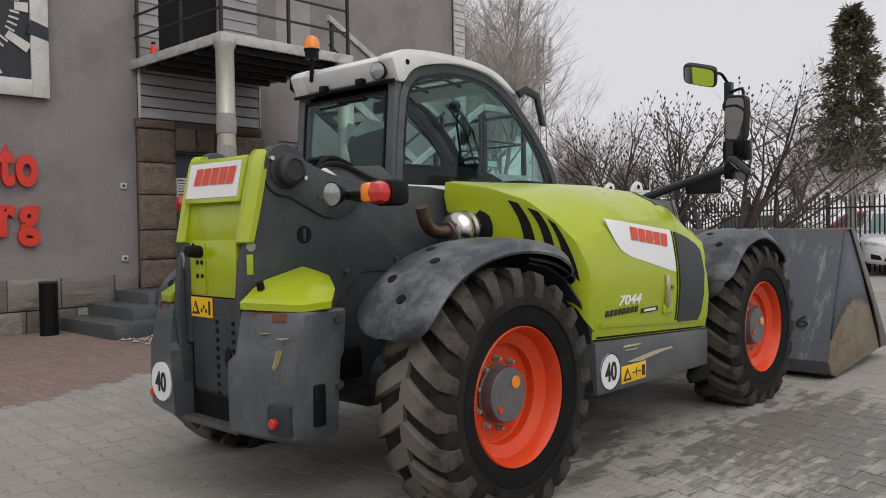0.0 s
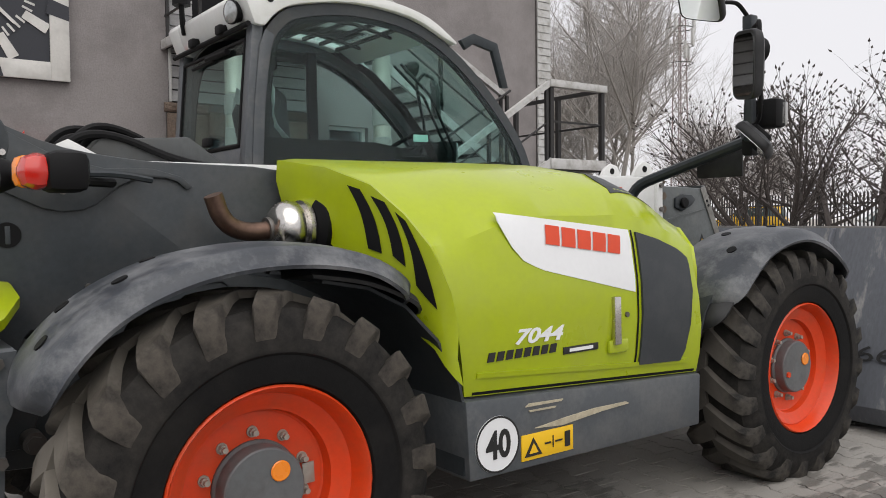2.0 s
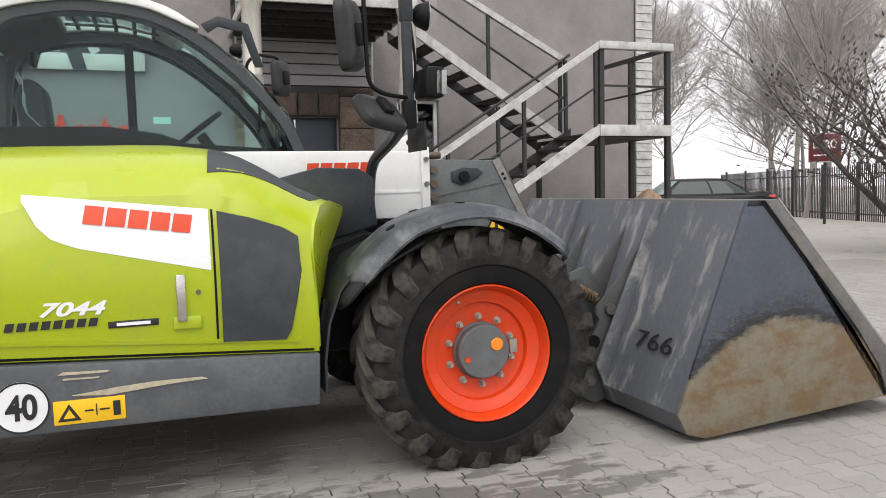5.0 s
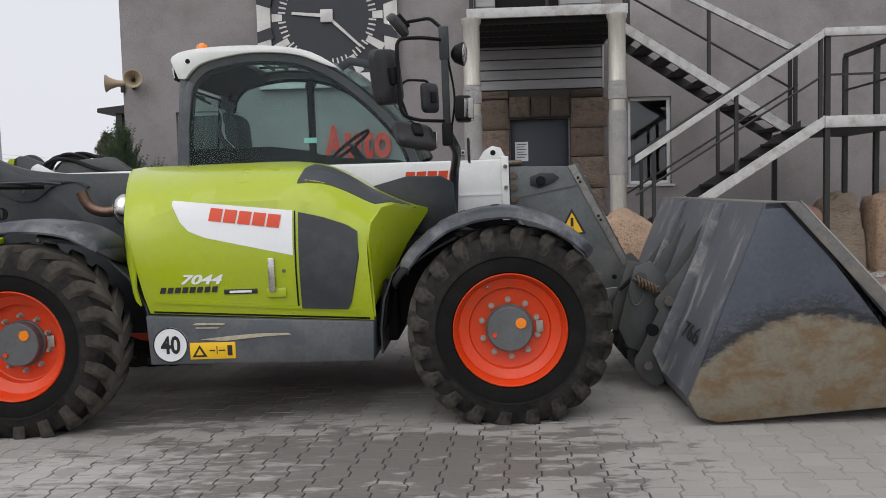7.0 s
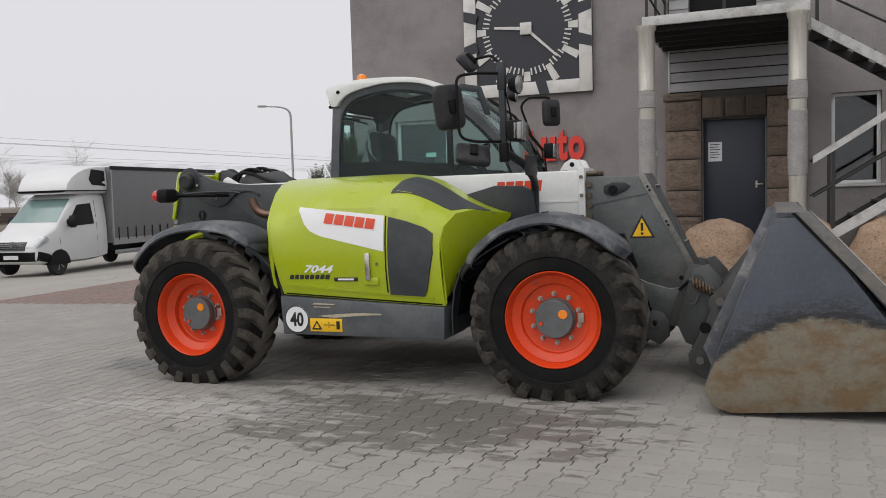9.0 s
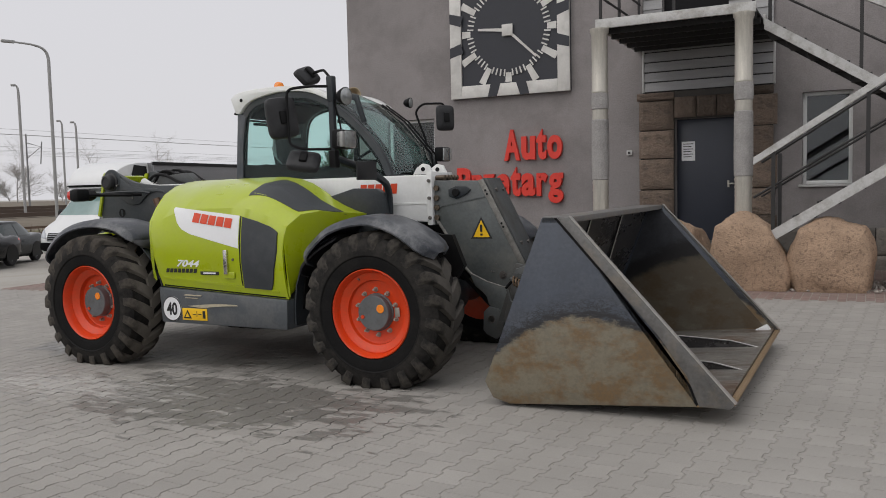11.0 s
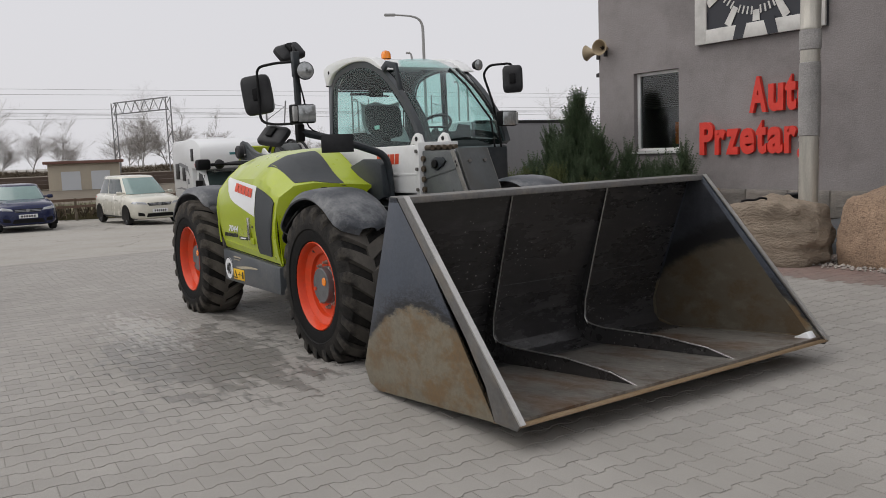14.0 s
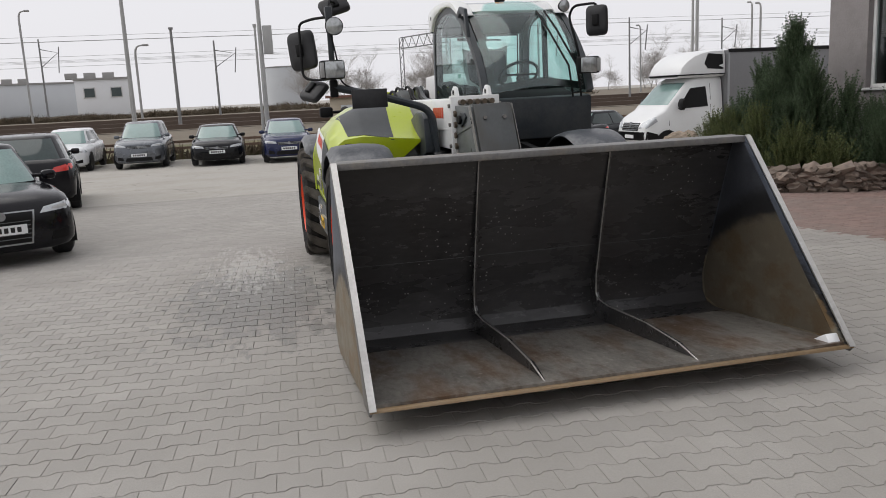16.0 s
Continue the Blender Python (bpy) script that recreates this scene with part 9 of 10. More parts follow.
def camper():
    root = thing("motorhome", "white motorhome with an alcove over the cab", "motorhome", at(-18.3, 5.9, -8))
    nose_ = [(-0.30 + 0.34 * math.cos(t), 2.28 + 0.44 * math.sin(t)) for t in (radians(a) for a in range(-80, 95, 15))]
    part("body", prism([(-6.2, 0.40), (-1.9, 0.40), (-1.9, 1.86), (-0.45, 1.83)] + nose_ + [(-0.9, 2.84), (-1.6, 2.90), (-6.0, 2.90), (-6.3, 2.6)], "y", -1.13, 1.13, 0.07), CAMPW, root)
    st = [(-1.95, 0.99, 0.34, 1.86), (-1.2, 0.985, 0.32, 1.86), (-0.85, 0.98, 0.32, 1.72), (-0.45, 0.975, 0.32, 1.46), (-0.12, 0.97, 0.32, 1.22), (0.0, 0.96, 0.32, 1.15), (0.22, 0.93, 0.33, 1.04), (0.38, 0.87, 0.36, 0.90), (0.46, 0.76, 0.42, 0.76)]
    rings = []
    for x, w, zl, zt in st:
        h = zt - zl
        half = [(0.0, zl), (0.8 * w, zl), (0.97 * w, zl + 0.07), (w, zl + 0.3 * h), (0.99 * w, zl + 0.6 * h), (0.94 * w, zt - 0.08), (0.86 * w, zt - 0.02), (0.5 * w, zt + 0.02), (0.0, zt + 0.03)]
        rings.append([Vector((x, y, z)) for y, z in half] + [Vector((x, -y, z)) for y, z in half[-2:0:-1]])
    cb = part("cab", loft(rings), CAMPW, root, angle=45)
    skin = skin_of(cb)
    patch("windscreen", skin, "x", 1, [(-0.84, 1.22), (0.84, 1.22), (0.78, 1.78), (-0.78, 1.78)], CARGLASS, root, 0.010, 8, "dark windscreen")
    patch("grille", skin, "x", 1, [(-0.42, 0.66), (0.42, 0.66), (0.50, 0.80), (-0.50, 0.80)], GRILLE, root, 0.010, 6)
    patch("lower_grille", skin, "x", 1, [(-0.40, 0.60), (0.40, 0.60), (0.40, 0.63), (-0.40, 0.63)], GRILLE, root, 0.010, 4)
    part("bumper", box((0.30, -0.90, 0.34), (0.50, 0.90, 0.58), 0.06), CAMPW, root)
    part("plate", box((0.50, -0.26, 0.42), (0.515, 0.26, 0.53)), GRILLE, root)
    part("alcove_mark", box((0.025, -0.14, 2.30), (0.050, 0.14, 2.38), 0.005), mat("teal_mark", (0.03, 0.15, 0.16), 0.5), root)
    for s in (-1, 1):
        o = lambda a, b: (s * a if s > 0 else s * b, s * b if s > 0 else s * a)
        patch("side_window", skin, "y", s, [(-1.50, 1.20), (-0.32, 1.20), (-0.78, 1.64), (-1.44, 1.72)], GRILLE, root, 0.010, 6)
        patch("headlight", skin, "x", 1, [(s * 0.54, 0.72), (s * 0.84, 0.76), (s * 0.88, 0.98), (s * 0.62, 0.86)], CARLENS, root, 0.010)
        for x0, x1, z0, z1 in ((-5.5, -4.6, 1.45, 2.05), (-3.9, -3.2, 1.40, 1.90), (-1.75, -1.25, 2.12, 2.55)):
            y0, y1 = o(1.125, 1.150)
            wi = part("body_window", box((x0, y0, z0), (x1, y1, z1), 0.04), GRILLE, root, "dark window in the motorhome's side")
        y0, y1 = o(1.128, 1.137)
        part("stripe", prism([(-6.1, 1.05), (-4.4, 1.16), (-3.2, 1.12), (-2.2, 0.98), (-3.2, 1.05), (-4.4, 1.09)], "y", y0, y1), TARP, root)
        part("stripe", prism([(-5.6, 1.95), (-4.4, 2.10), (-2.6, 1.95), (-2.2, 1.55), (-2.6, 1.75), (-4.4, 1.98)], "y", y0, y1), TARP, root)
        part("door_gap", box((-3.05, y0, 0.55), (-3.03, y1, 2.05)), TARP, root)
        part("vent_cover", box((-2.85, y0, 1.30), (-2.45, y1, 1.50), 0.01), TARP, root)
        part("vent_cover", box((-2.85, y0, 0.80), (-2.45, y1, 1.0), 0.01), TARP, root)
        part("side_mirror", loft([[Vector((-0.42 + ox, s * (0.98 + oy), 1.30 + oz)) for ox, oz in ((-0.06, -0.16), (0.06, -0.16), (0.06, 0.16), (-0.05, 0.17))] for oy in (0.02, 0.06, 0.22, 0.26)]), GRILLE, root)
        car_wheel(root, -0.35, s * 0.86, 0.34)
        car_wheel(root, -4.4, s * 0.98, 0.34)
    part("awning", cyl((-5.7, 1.22, 2.46), (-2.0, 1.22, 2.46), 0.085, seg=16, w=0.02), CAMPW, root, "rolled awning case")
    part("roof_hatch", box((-3.6, -0.3, 2.90), (-2.9, 0.3, 2.98), 0.03), CAMPW, root)


camper()


# ---- black steel fence, sign and trees beyond it ----
def fence():
    a, b = Vector((16.2, -1.5)), Vector((27.0, 27.5))
    root = thing("steel_fence", "black steel picket fence along the yard", "fence")
    ln = (b - a).length
    d = (b - a) / ln
    ang = math.degrees(math.atan2(d.y, d.x))
    root.matrix_world = Matrix.Translation((a.x, a.y, ground_z(a.x, a.y))) @ pose(0, 0, 0, 0, 0, ang)
    pk = raw_mesh("picket", [(x, y, z) for z in (0.06, 1.82) for x, y in ((-0.014, -0.014), (0.014, -0.014), (0.014, 0.014), (-0.014, 0.014))] + [(0, 0, 1.88)],
                  [(0, 1, 2, 3), (0, 1, 5, 4), (1, 2, 6, 5), (2, 3, 7, 6), (3, 0, 4, 7), (4, 5, 8), (5, 6, 8), (6, 7, 8), (7, 4, 8)], STEELD)
    n = int(ln / 0.125)
    for k in range(n):
        if k % 20 == 0:
            part("post", box((0.125 * k - 0.04, -0.04, -0.05), (0.125 * k + 0.04, 0.04, 1.95), 0.005), STEELD, root)
        else:
            p = mesh_part("picket", pk, STEELD, root)
            p.location = (0.125 * k, 0, 0)
    for z in (0.30, 1.55):
        part("rail", box((0, -0.02, z), (ln, 0.02, z + 0.04)), STEELD, root)


fence()
sg = thing("office_sign", "maroon office sign on the fence", "sign", pose(19.9, 13.8, 2.15, 0, 0, -48))
part("panel", box((-0.42, -0.04, 0.0), (0.42, 0.04, 0.78), 0.008), mat("maroon_sign", (0.13, 0.018, 0.022), 0.5), sg)
part("panel_edge", box((-0.45, -0.03, -0.03), (0.45, 0.05, 0.81), 0.01), TRIM, sg)
mesh_part("letters", text_mesh("BIURO", width=0.62, height=0.26, depth=0.01, bold=0.03), STICKER, sg).location = (-0.31, -0.046, 0.36)
part("arrow", prism([(-0.30, 0.16), (0.25, 0.16), (0.25, 0.20), (-0.30, 0.20)], "y", -0.045, -0.041), STICKER, sg)
part("sign_post", box((-0.04, 0.05, ground_z(20, 14) - 2.15), (0.04, 0.12, 0.7)), STEELD, sg)


def grow(rng, height, spread, levels, up, twigs, trunk_r, stems=1, base=0.25, buds=False):
    """Branches of a bare tree: tapered four-sided limbs, split again and again. Returns trunk and twig geometry."""
    big, small, tips = ([], []), ([], []), []

    def limb(p, d, ln, r, lev):
        n = 3 if lev < 2 else 2
        geo = small if lev > 1 or (stems > 1 and lev > 0) else big
        pts, q, dd = [p.copy()], p.copy(), d.copy()
        for i in range(n):
            dd = (dd + Vector((rng.uniform(-1, 1), rng.uniform(-1, 1), rng.uniform(-0.4, 0.8) * up)) * 0.16).normalized()
            q = q + dd * ln / n
            pts.append(q.copy())
        sides = 6 if lev < 1 else 4 if lev < 3 else 3
        b0 = len(geo[0])
        u = dd.orthogonal().normalized()
        v = dd.cross(u)
        for i, c in enumerate(pts):
            rr = r * (1 - 0.55 * i / n)
            for k in range(sides):
                a = 2 * math.pi * k / sides
                geo[0].append((c + (u * math.cos(a) + v * math.sin(a)) * rr)[:])
        for i in range(n):
            for k in range(sides):
                k2 = (k + 1) % sides
                geo[1].append((b0 + i * sides + k, b0 + i * sides + k2, b0 + (i + 1) * sides + k2, b0 + (i + 1) * sides + k))
        if lev >= levels:
            tips.append((pts[-1], dd))
            return
        kids = twigs[min(lev, len(twigs) - 1)]
        for k in range(kids):
            t = rng.uniform(base if lev == 0 else 0.15, 1.0)
            i = min(int(t * n), n - 1)
            o = pts[i].lerp(pts[i + 1], t * n - i)
            sd = Vector((rng.uniform(-1, 1), rng.uniform(-1, 1), rng.uniform(-0.1, 0.7) * up)).normalized()
            nd = (dd * 0.62 + sd * spread).normalized()
            limb(o, nd, ln * rng.uniform(0.45, 0.72) * ((1.0 - 0.62 * t) if lev == 0 and stems == 1 else 1), r * rng.uniform(0.35, 0.55), lev + 1)
        limb(pts[-1], dd, ln * 0.55, r * 0.45, lev + 1)

    for s in range(stems):
        a = rng.uniform(0, 6.28)
        tilt = 0.0 if stems == 1 else rng.uniform(0.35, 1.0)
        limb(Vector((math.cos(a) * 0.1 * (stems > 1), math.sin(a) * 0.1 * (stems > 1), 0)), Vector((math.cos(a) * tilt, math.sin(a) * tilt, 1)).normalized(), height * (0.78 if stems == 1 else 0.55), trunk_r, 0)
    if buds:
        for p, d in tips:
            b0 = len(small[0])
            u = d.orthogonal().normalized() * 0.019
            v = d.cross(u)
            for q in (p, p + d * 0.035 + u, p + d * 0.035 + v, p + d * 0.035 - u, p + d * 0.035 - v, p + d * 0.10):
                small[0].append(q[:])
            for k in range(4):
                small[1].append((b0, b0 + 1 + k, b0 + 1 + (k + 1) % 4))
                small[1].append((b0 + 5, b0 + 1 + (k + 1) % 4, b0 + 1 + k))
    return big, small


def bare_tree(name, label, seed, m, group="", twig=TWIG, bark=BARK, **kw):
    big, small = grow(random.Random(seed), **kw)
    root = thing(name, label, "tree", m, group)
    n_ = kw.get("stems", 1)
    nv, nf = len(big[0]) // n_, len(big[1]) // n_
    for k in range(n_ if n_ > 1 else 1):
        vs_, fs_ = (big[0][k * nv:(k + 1) * nv], [tuple(i - k * nv for i in f) for f in big[1][k * nf:(k + 1) * nf]]) if n_ > 1 else big
        mesh_part("trunk", raw_mesh("trunk", vs_, fs_, bark), bark, root)
    mesh_part("crown", raw_mesh("crown", *small, twig), twig, root, "bare twigs")
    return root


def place(x, y, deg=0, s=1.0):
    return Matrix.Translation((x, y, ground_z(x, y) - 0.05)) @ pose(0, 0, 0, 0, 0, deg) @ Matrix.Diagonal((s, s, s, 1))


BT = "bare grey-brown tree beyond the fence"
kw = dict(height=13, spread=1.0, levels=4, up=1.0, twigs=(15, 7, 5, 4), trunk_r=0.15)
trees = [bare_tree("bare_tree", BT, 30 + k, place(30 + 5 * k, 26 + 3 * k, 40 * k), "bare trees", **kw) for k in range(3)]
rng = random.Random(77)
for k in range(22):
    a = rng.uniform(13, 52) if k < 16 else rng.uniform(52, 66)
    dist = rng.uniform(36, 66)
    hgt = ipol(a, [13, 20, 30, 35, 39, 46, 64], [7.4, 7.4, 6.6, 6.6, 8.0, 11.0, 14.5]) * rng.uniform(0.75, 1.05) * dist / 46
    x, y = -2 + dist * math.cos(radians(a)), -4 + dist * math.sin(radians(a))
    s = hgt / 14.0
    t = copy_thing(trees[k % 3], Matrix.Translation((x, y, ground_z(x, y) - 0.05)) @ pose(0, 0, 0, 0, 0, rng.uniform(0, 360)))
    t.scale = (s, s, s)
for px, py, hgt in ((23.5, 18.3, 12.5), (31.5, 20.2, 6.6)):
    t = copy_thing(trees[int(hgt) % 3], Matrix.Translation((px, py, ground_z(px, py) - 0.05)) @ pose(0, 0, 0, 0, 0, 77 * hgt + 150))
    t.scale = (hgt / 16, hgt / 16, hgt / 14)
for k in range(26):
    a = rng.uniform(136, 176)
    dist = rng.uniform(95, 140)
    x, y = 8 + dist * math.cos(radians(a)), -4 + dist * math.sin(radians(a))
    t = copy_thing(trees[k % 3], Matrix.Translation((x, y, 0.25)) @ pose(0, 0, 0, 0, 0, rng.uniform(0, 360)))
    s = rng.uniform(0.28, 0.55)
    t.scale = (s * 1.3, s * 1.3, s)
    t["label"] = "small bare tree beyond the railway"
    t.children[1].material_slots[0].link = "OBJECT"
    t.children[1].material_slots[0].material = HAZETWIG
MAG = dict(twig=DARKTWIG, bark=DARKTWIG, spread=1.0, levels=4, up=1.1, twigs=(4, 4, 3, 2), trunk_r=0.095, buds=True)
bare_tree("magnolia", "dark many-stemmed shrub tree with fat winter buds", 5, place(14.3, 4.1) @ Matrix.Diagonal((1.15, 1.15, 0.84, 1)), height=4.6, stems=4, **MAG)
bare_tree("magnolia", "dark many-stemmed shrub tree with fat winter buds", 8, place(15.2, 6.4, 90) @ Matrix.Diagonal((1.12, 1.12, 1.04, 1)), height=4.2, stems=4, **MAG)


def thuja(x, y, height, bare, radius, seed, name="thuja_tree", label="tall dark evergreen with two thin trunks"):
    rng = random.Random(seed)
    root = thing(name, label, "tree", place(x, y))
    tr = tube([(0.12, 0, 0), (0.15, 0.03, bare), (0.05, 0, height * 0.9)], 0.09, 6, taper=0.02)
    tube([(-0.14, 0.05, 0), (-0.18, 0, bare), (-0.02, 0, height * 0.8)], 0.07, 6, tr, taper=0.02)
    leaf = ([], [])
    for _ in range(520):
        t = rng.random() ** 1.05
        z = bare + (height - bare) * t
        r = radius * (1 - t) ** 0.75 * (0.68 + 0.36 * math.sin(t * 31 + rng.uniform(-1.4, 1.4))) + 0.08
        if t < 0.1:
            r *= 0.55 + 4 * t
        a = rng.uniform(0, 2 * math.pi)
        q = rng.uniform(0.45, 1.05)
        c = Vector((math.cos(a) * r * q, math.sin(a) * r * q, z))
        out = Vector((math.cos(a), math.sin(a), 0.35 - 0.9 * rng.random()))
        for _ in range(4):
            blades(leaf, c + Vector((rng.uniform(-1, 1), rng.uniform(-1, 1), rng.uniform(-1, 1))) * 0.16, out.normalized(), 5, 0.24, 0.022, 0.8, rng)
    part("trunk", tr, BARK, root)
    mesh_part("crown", raw_mesh("crown", leaf[0], leaf[1], THUJA), THUJA, root, "dark drooping sprays")


thuja(20.9, 3.5, 6.95, 2.7, 1.30, 3)
thuja(-18.5, 40.0, 5.6, 0.5, 1.5, 4, "spruce_tree", "dark conifer behind the yard")


# ---- lattice mast, street lamps, railway and far buildings ----
def lattice_mast(x, y, h):
    root = thing("lattice_mast", "red and white lattice radio mast with antennas", "mast", place(x, y))
    w = lambda z: 0.55 - 0.25 * z / h
    bm, n = B(), 16
    for sx, sy in ((-1, -1), (1, -1), (1, 1), (-1, 1)):
        tube([(sx * w(0), sy * w(0), 0), (sx * w(h), sy * w(h), h)], 0.05, 4, bm)
    for k in range(n):
        z0, z1 = h * k / n, h * (k + 1) / n
        for i in range(4):
            c = ((-1, -1), (1, -1), (1, 1), (-1, 1))
            p, q = c[i], c[(i + 1) % 4]
            tube([(p[0] * w(z0), p[1] * w(z0), z0), (q[0] * w(z1), q[1] * w(z1), z1)], 0.025, 3, bm)
            tube([(p[0] * w(z1), p[1] * w(z1), z1), (q[0] * w(z1), q[1] * w(z1), z1)], 0.025, 3, bm)
    part("tower", bm, mat("mast_steel", (0.22, 0.16, 0.155), 0.6, var=0.2), root)
    for k in range(9):
        a = 2 * math.pi * k / 9
        part("antenna", box((math.cos(a) * 1.1 - 0.12, math.sin(a) * 1.1 - 0.12, h - 3.6 + 1.1 * (k % 3)), (math.cos(a) * 1.1 + 0.12, math.sin(a) * 1.1 + 0.12, h - 2.2 + 1.1 * (k % 3)), 0.03), TRIM, root)
    for z in (h - 3.8, h - 2.4, h - 1.0):
        part("platform", tube([(math.cos(t) * 1.05, math.sin(t) * 1.05, z) for t in (2 * math.pi * i / 12 for i in range(13))], 0.04, 4), STEELD, root)
    part("spike", tube([(0, 0, h), (0, 0, h + 1.8)], 0.03, 4), STEELD, root)


lattice_mast(54.0, 38.5, 17.5)
POLE = mat("weathered_pole", (0.34, 0.34, 0.335), 0.7, var=0.15)
POLED = mat("dark_mast", (0.21, 0.21, 0.21), 0.7, var=0.15)


def polar(ex, ey, deg, dist):
    return ex + dist * math.cos(radians(deg)), ey + dist * math.sin(radians(deg))


def street_lamp(x, y, h, arm, turn=0):
    root = thing("street_lamp", "grey street lamp with a bent arm", "street lamp", Matrix.Translation((x, y, ground_z(x, y))) @ pose(0, 0, 0, 0, 0, turn), "street lamps")
    part("pole", tube(bend([(0, 0, 0), (0, 0, h - 0.3), (arm * 0.3, 0, h), (arm, 0, h + 0.05)], 0.5, 5), 0.085, 8, taper=0.045), POLE, root)
    part("lamp_head", box((arm - 0.1, -0.10, h - 0.02), (arm + 0.15 + 0.3 * min(arm, 1.2), 0.10, h + 0.12), 0.04), POLE, root)


for ex, ey, deg, dist, top, arm, turn in ((7.9, -5.3, 144.9, 46, 9.1, 1.6, 250), (3.76, -6.7, 121.4, 60, 8.1, 1.8, 215), (6.5, -6.5, 142.1, 75, 7.9, 0.2, 220), (9.6, -1.8, -173.5, 62, 6.0, 0.6, 90),
                                          (9.6, -1.8, 145.9, 70, 7.4, 0.2, 230), (9.6, -1.8, -167.1, 72, 9.4, 0.5, 90), (9.6, -1.8, 150.0, 58, 8.6, 0.2, 230), (7.9, -5.3, 150.5, 80, 7.0, 0.2, 230)):
    x, y = polar(ex, ey, deg, dist)
    street_lamp(x, y, top - ground_z(x, y), arm, turn)


def plain_pole(x, y, h, r, material, bracket=False, cabinet=False):
    root = thing("line_mast" if bracket else "post", "slim railway line mast" if bracket else "pale tall steel post behind the yard", "mast", Matrix.Translation((x, y, ground_z(x, y))), "railway masts" if bracket else "posts")
    part("shaft", tube([(0, 0, 0), (0, 0, h)], r * 0.8, 8, taper=r * 0.5), material, root)
    if bracket:
        part("bracket", tube([(0, 0, h * 0.72), (0, 1.4, h * 0.86), (0, 0, h * 0.9)], 0.04, 4), material, root)
        part("bracket", tube([(0, 1.3, h * 0.66), (0, 1.5, h * 0.92)], 0.05, 4), material, root)
    else:
        part("cap", cyl((0, 0, h), (0, 0, h + 0.12), r * 0.9, seg=8), material, root)
    if cabinet:
        part("cabinet", box((-0.15, 0.1, h * 0.52), (0.15, 0.45, h * 0.66), 0.02), POLE, root)


for deg, dist, top, r, material, br, cb in ((-173.0, 44, 8.8, 0.16, POLE, False, False), (-175.8, 50, 6.4, 0.14, POLED, False, False), (-178.4, 62, 6.6, 0.12, POLED, True, False), (178.6, 33, 7.5, 0.13, POLE, False, True),
                                            (178.9, 34, 5.0, 0.08, POLE, False, False), (-168.0, 78, 8.2, 0.12, POLED, True, False), (160.0, 60, 6.8, 0.12, POLED, True, False), (154.0, 66, 7.2, 0.12, POLED, True, False), (148.2, 80, 7.6, 0.12, POLED, True, False)):
    x, y = polar(9.6, -1.8, deg, dist)
    plain_pole(x, y, top, r, material, br, cb)


def gantry():
    root = thing("railway_gantry", "dark lattice gantry over the railway", "gantry")
    a, b = Vector((*polar(9.05, -3.3, 168.0, 72), 0.4)), Vector((*polar(9.05, -3.3, 164.7, 66), 0.4))
    d = (b - a).normalized()
    h = 6.2
    for p in (a, b):
        bm = B()
        for o in (-0.3, 0.3):
            tube([p + d * o, p + d * o + Vector((0, 0, h))], 0.05, 4, bm)
        for k in range(10):
            z = h * k / 10
            s = 1 if k % 2 else -1
            tube([p - d * 0.3 * s + Vector((0, 0, z)), p + d * 0.3 * s + Vector((0, 0, z + h / 10))], 0.03, 3, bm)
        part("leg", bm, POLED, root)
    bm = B()
    for z in (h - 0.9, h):
        tube([a + Vector((0, 0, z)), b + Vector((0, 0, z))], 0.06, 4, bm)
    n = 12
    for k in range(n):
        p, q = a.lerp(b, k / n), a.lerp(b, (k + 1) / n)
        tube([p + Vector((0, 0, h if k % 2 else h - 0.9)), q + Vector((0, 0, h - 0.9 if k % 2 else h))], 0.035, 3, bm)
    part("beam", bm, POLED, root)


gantry()


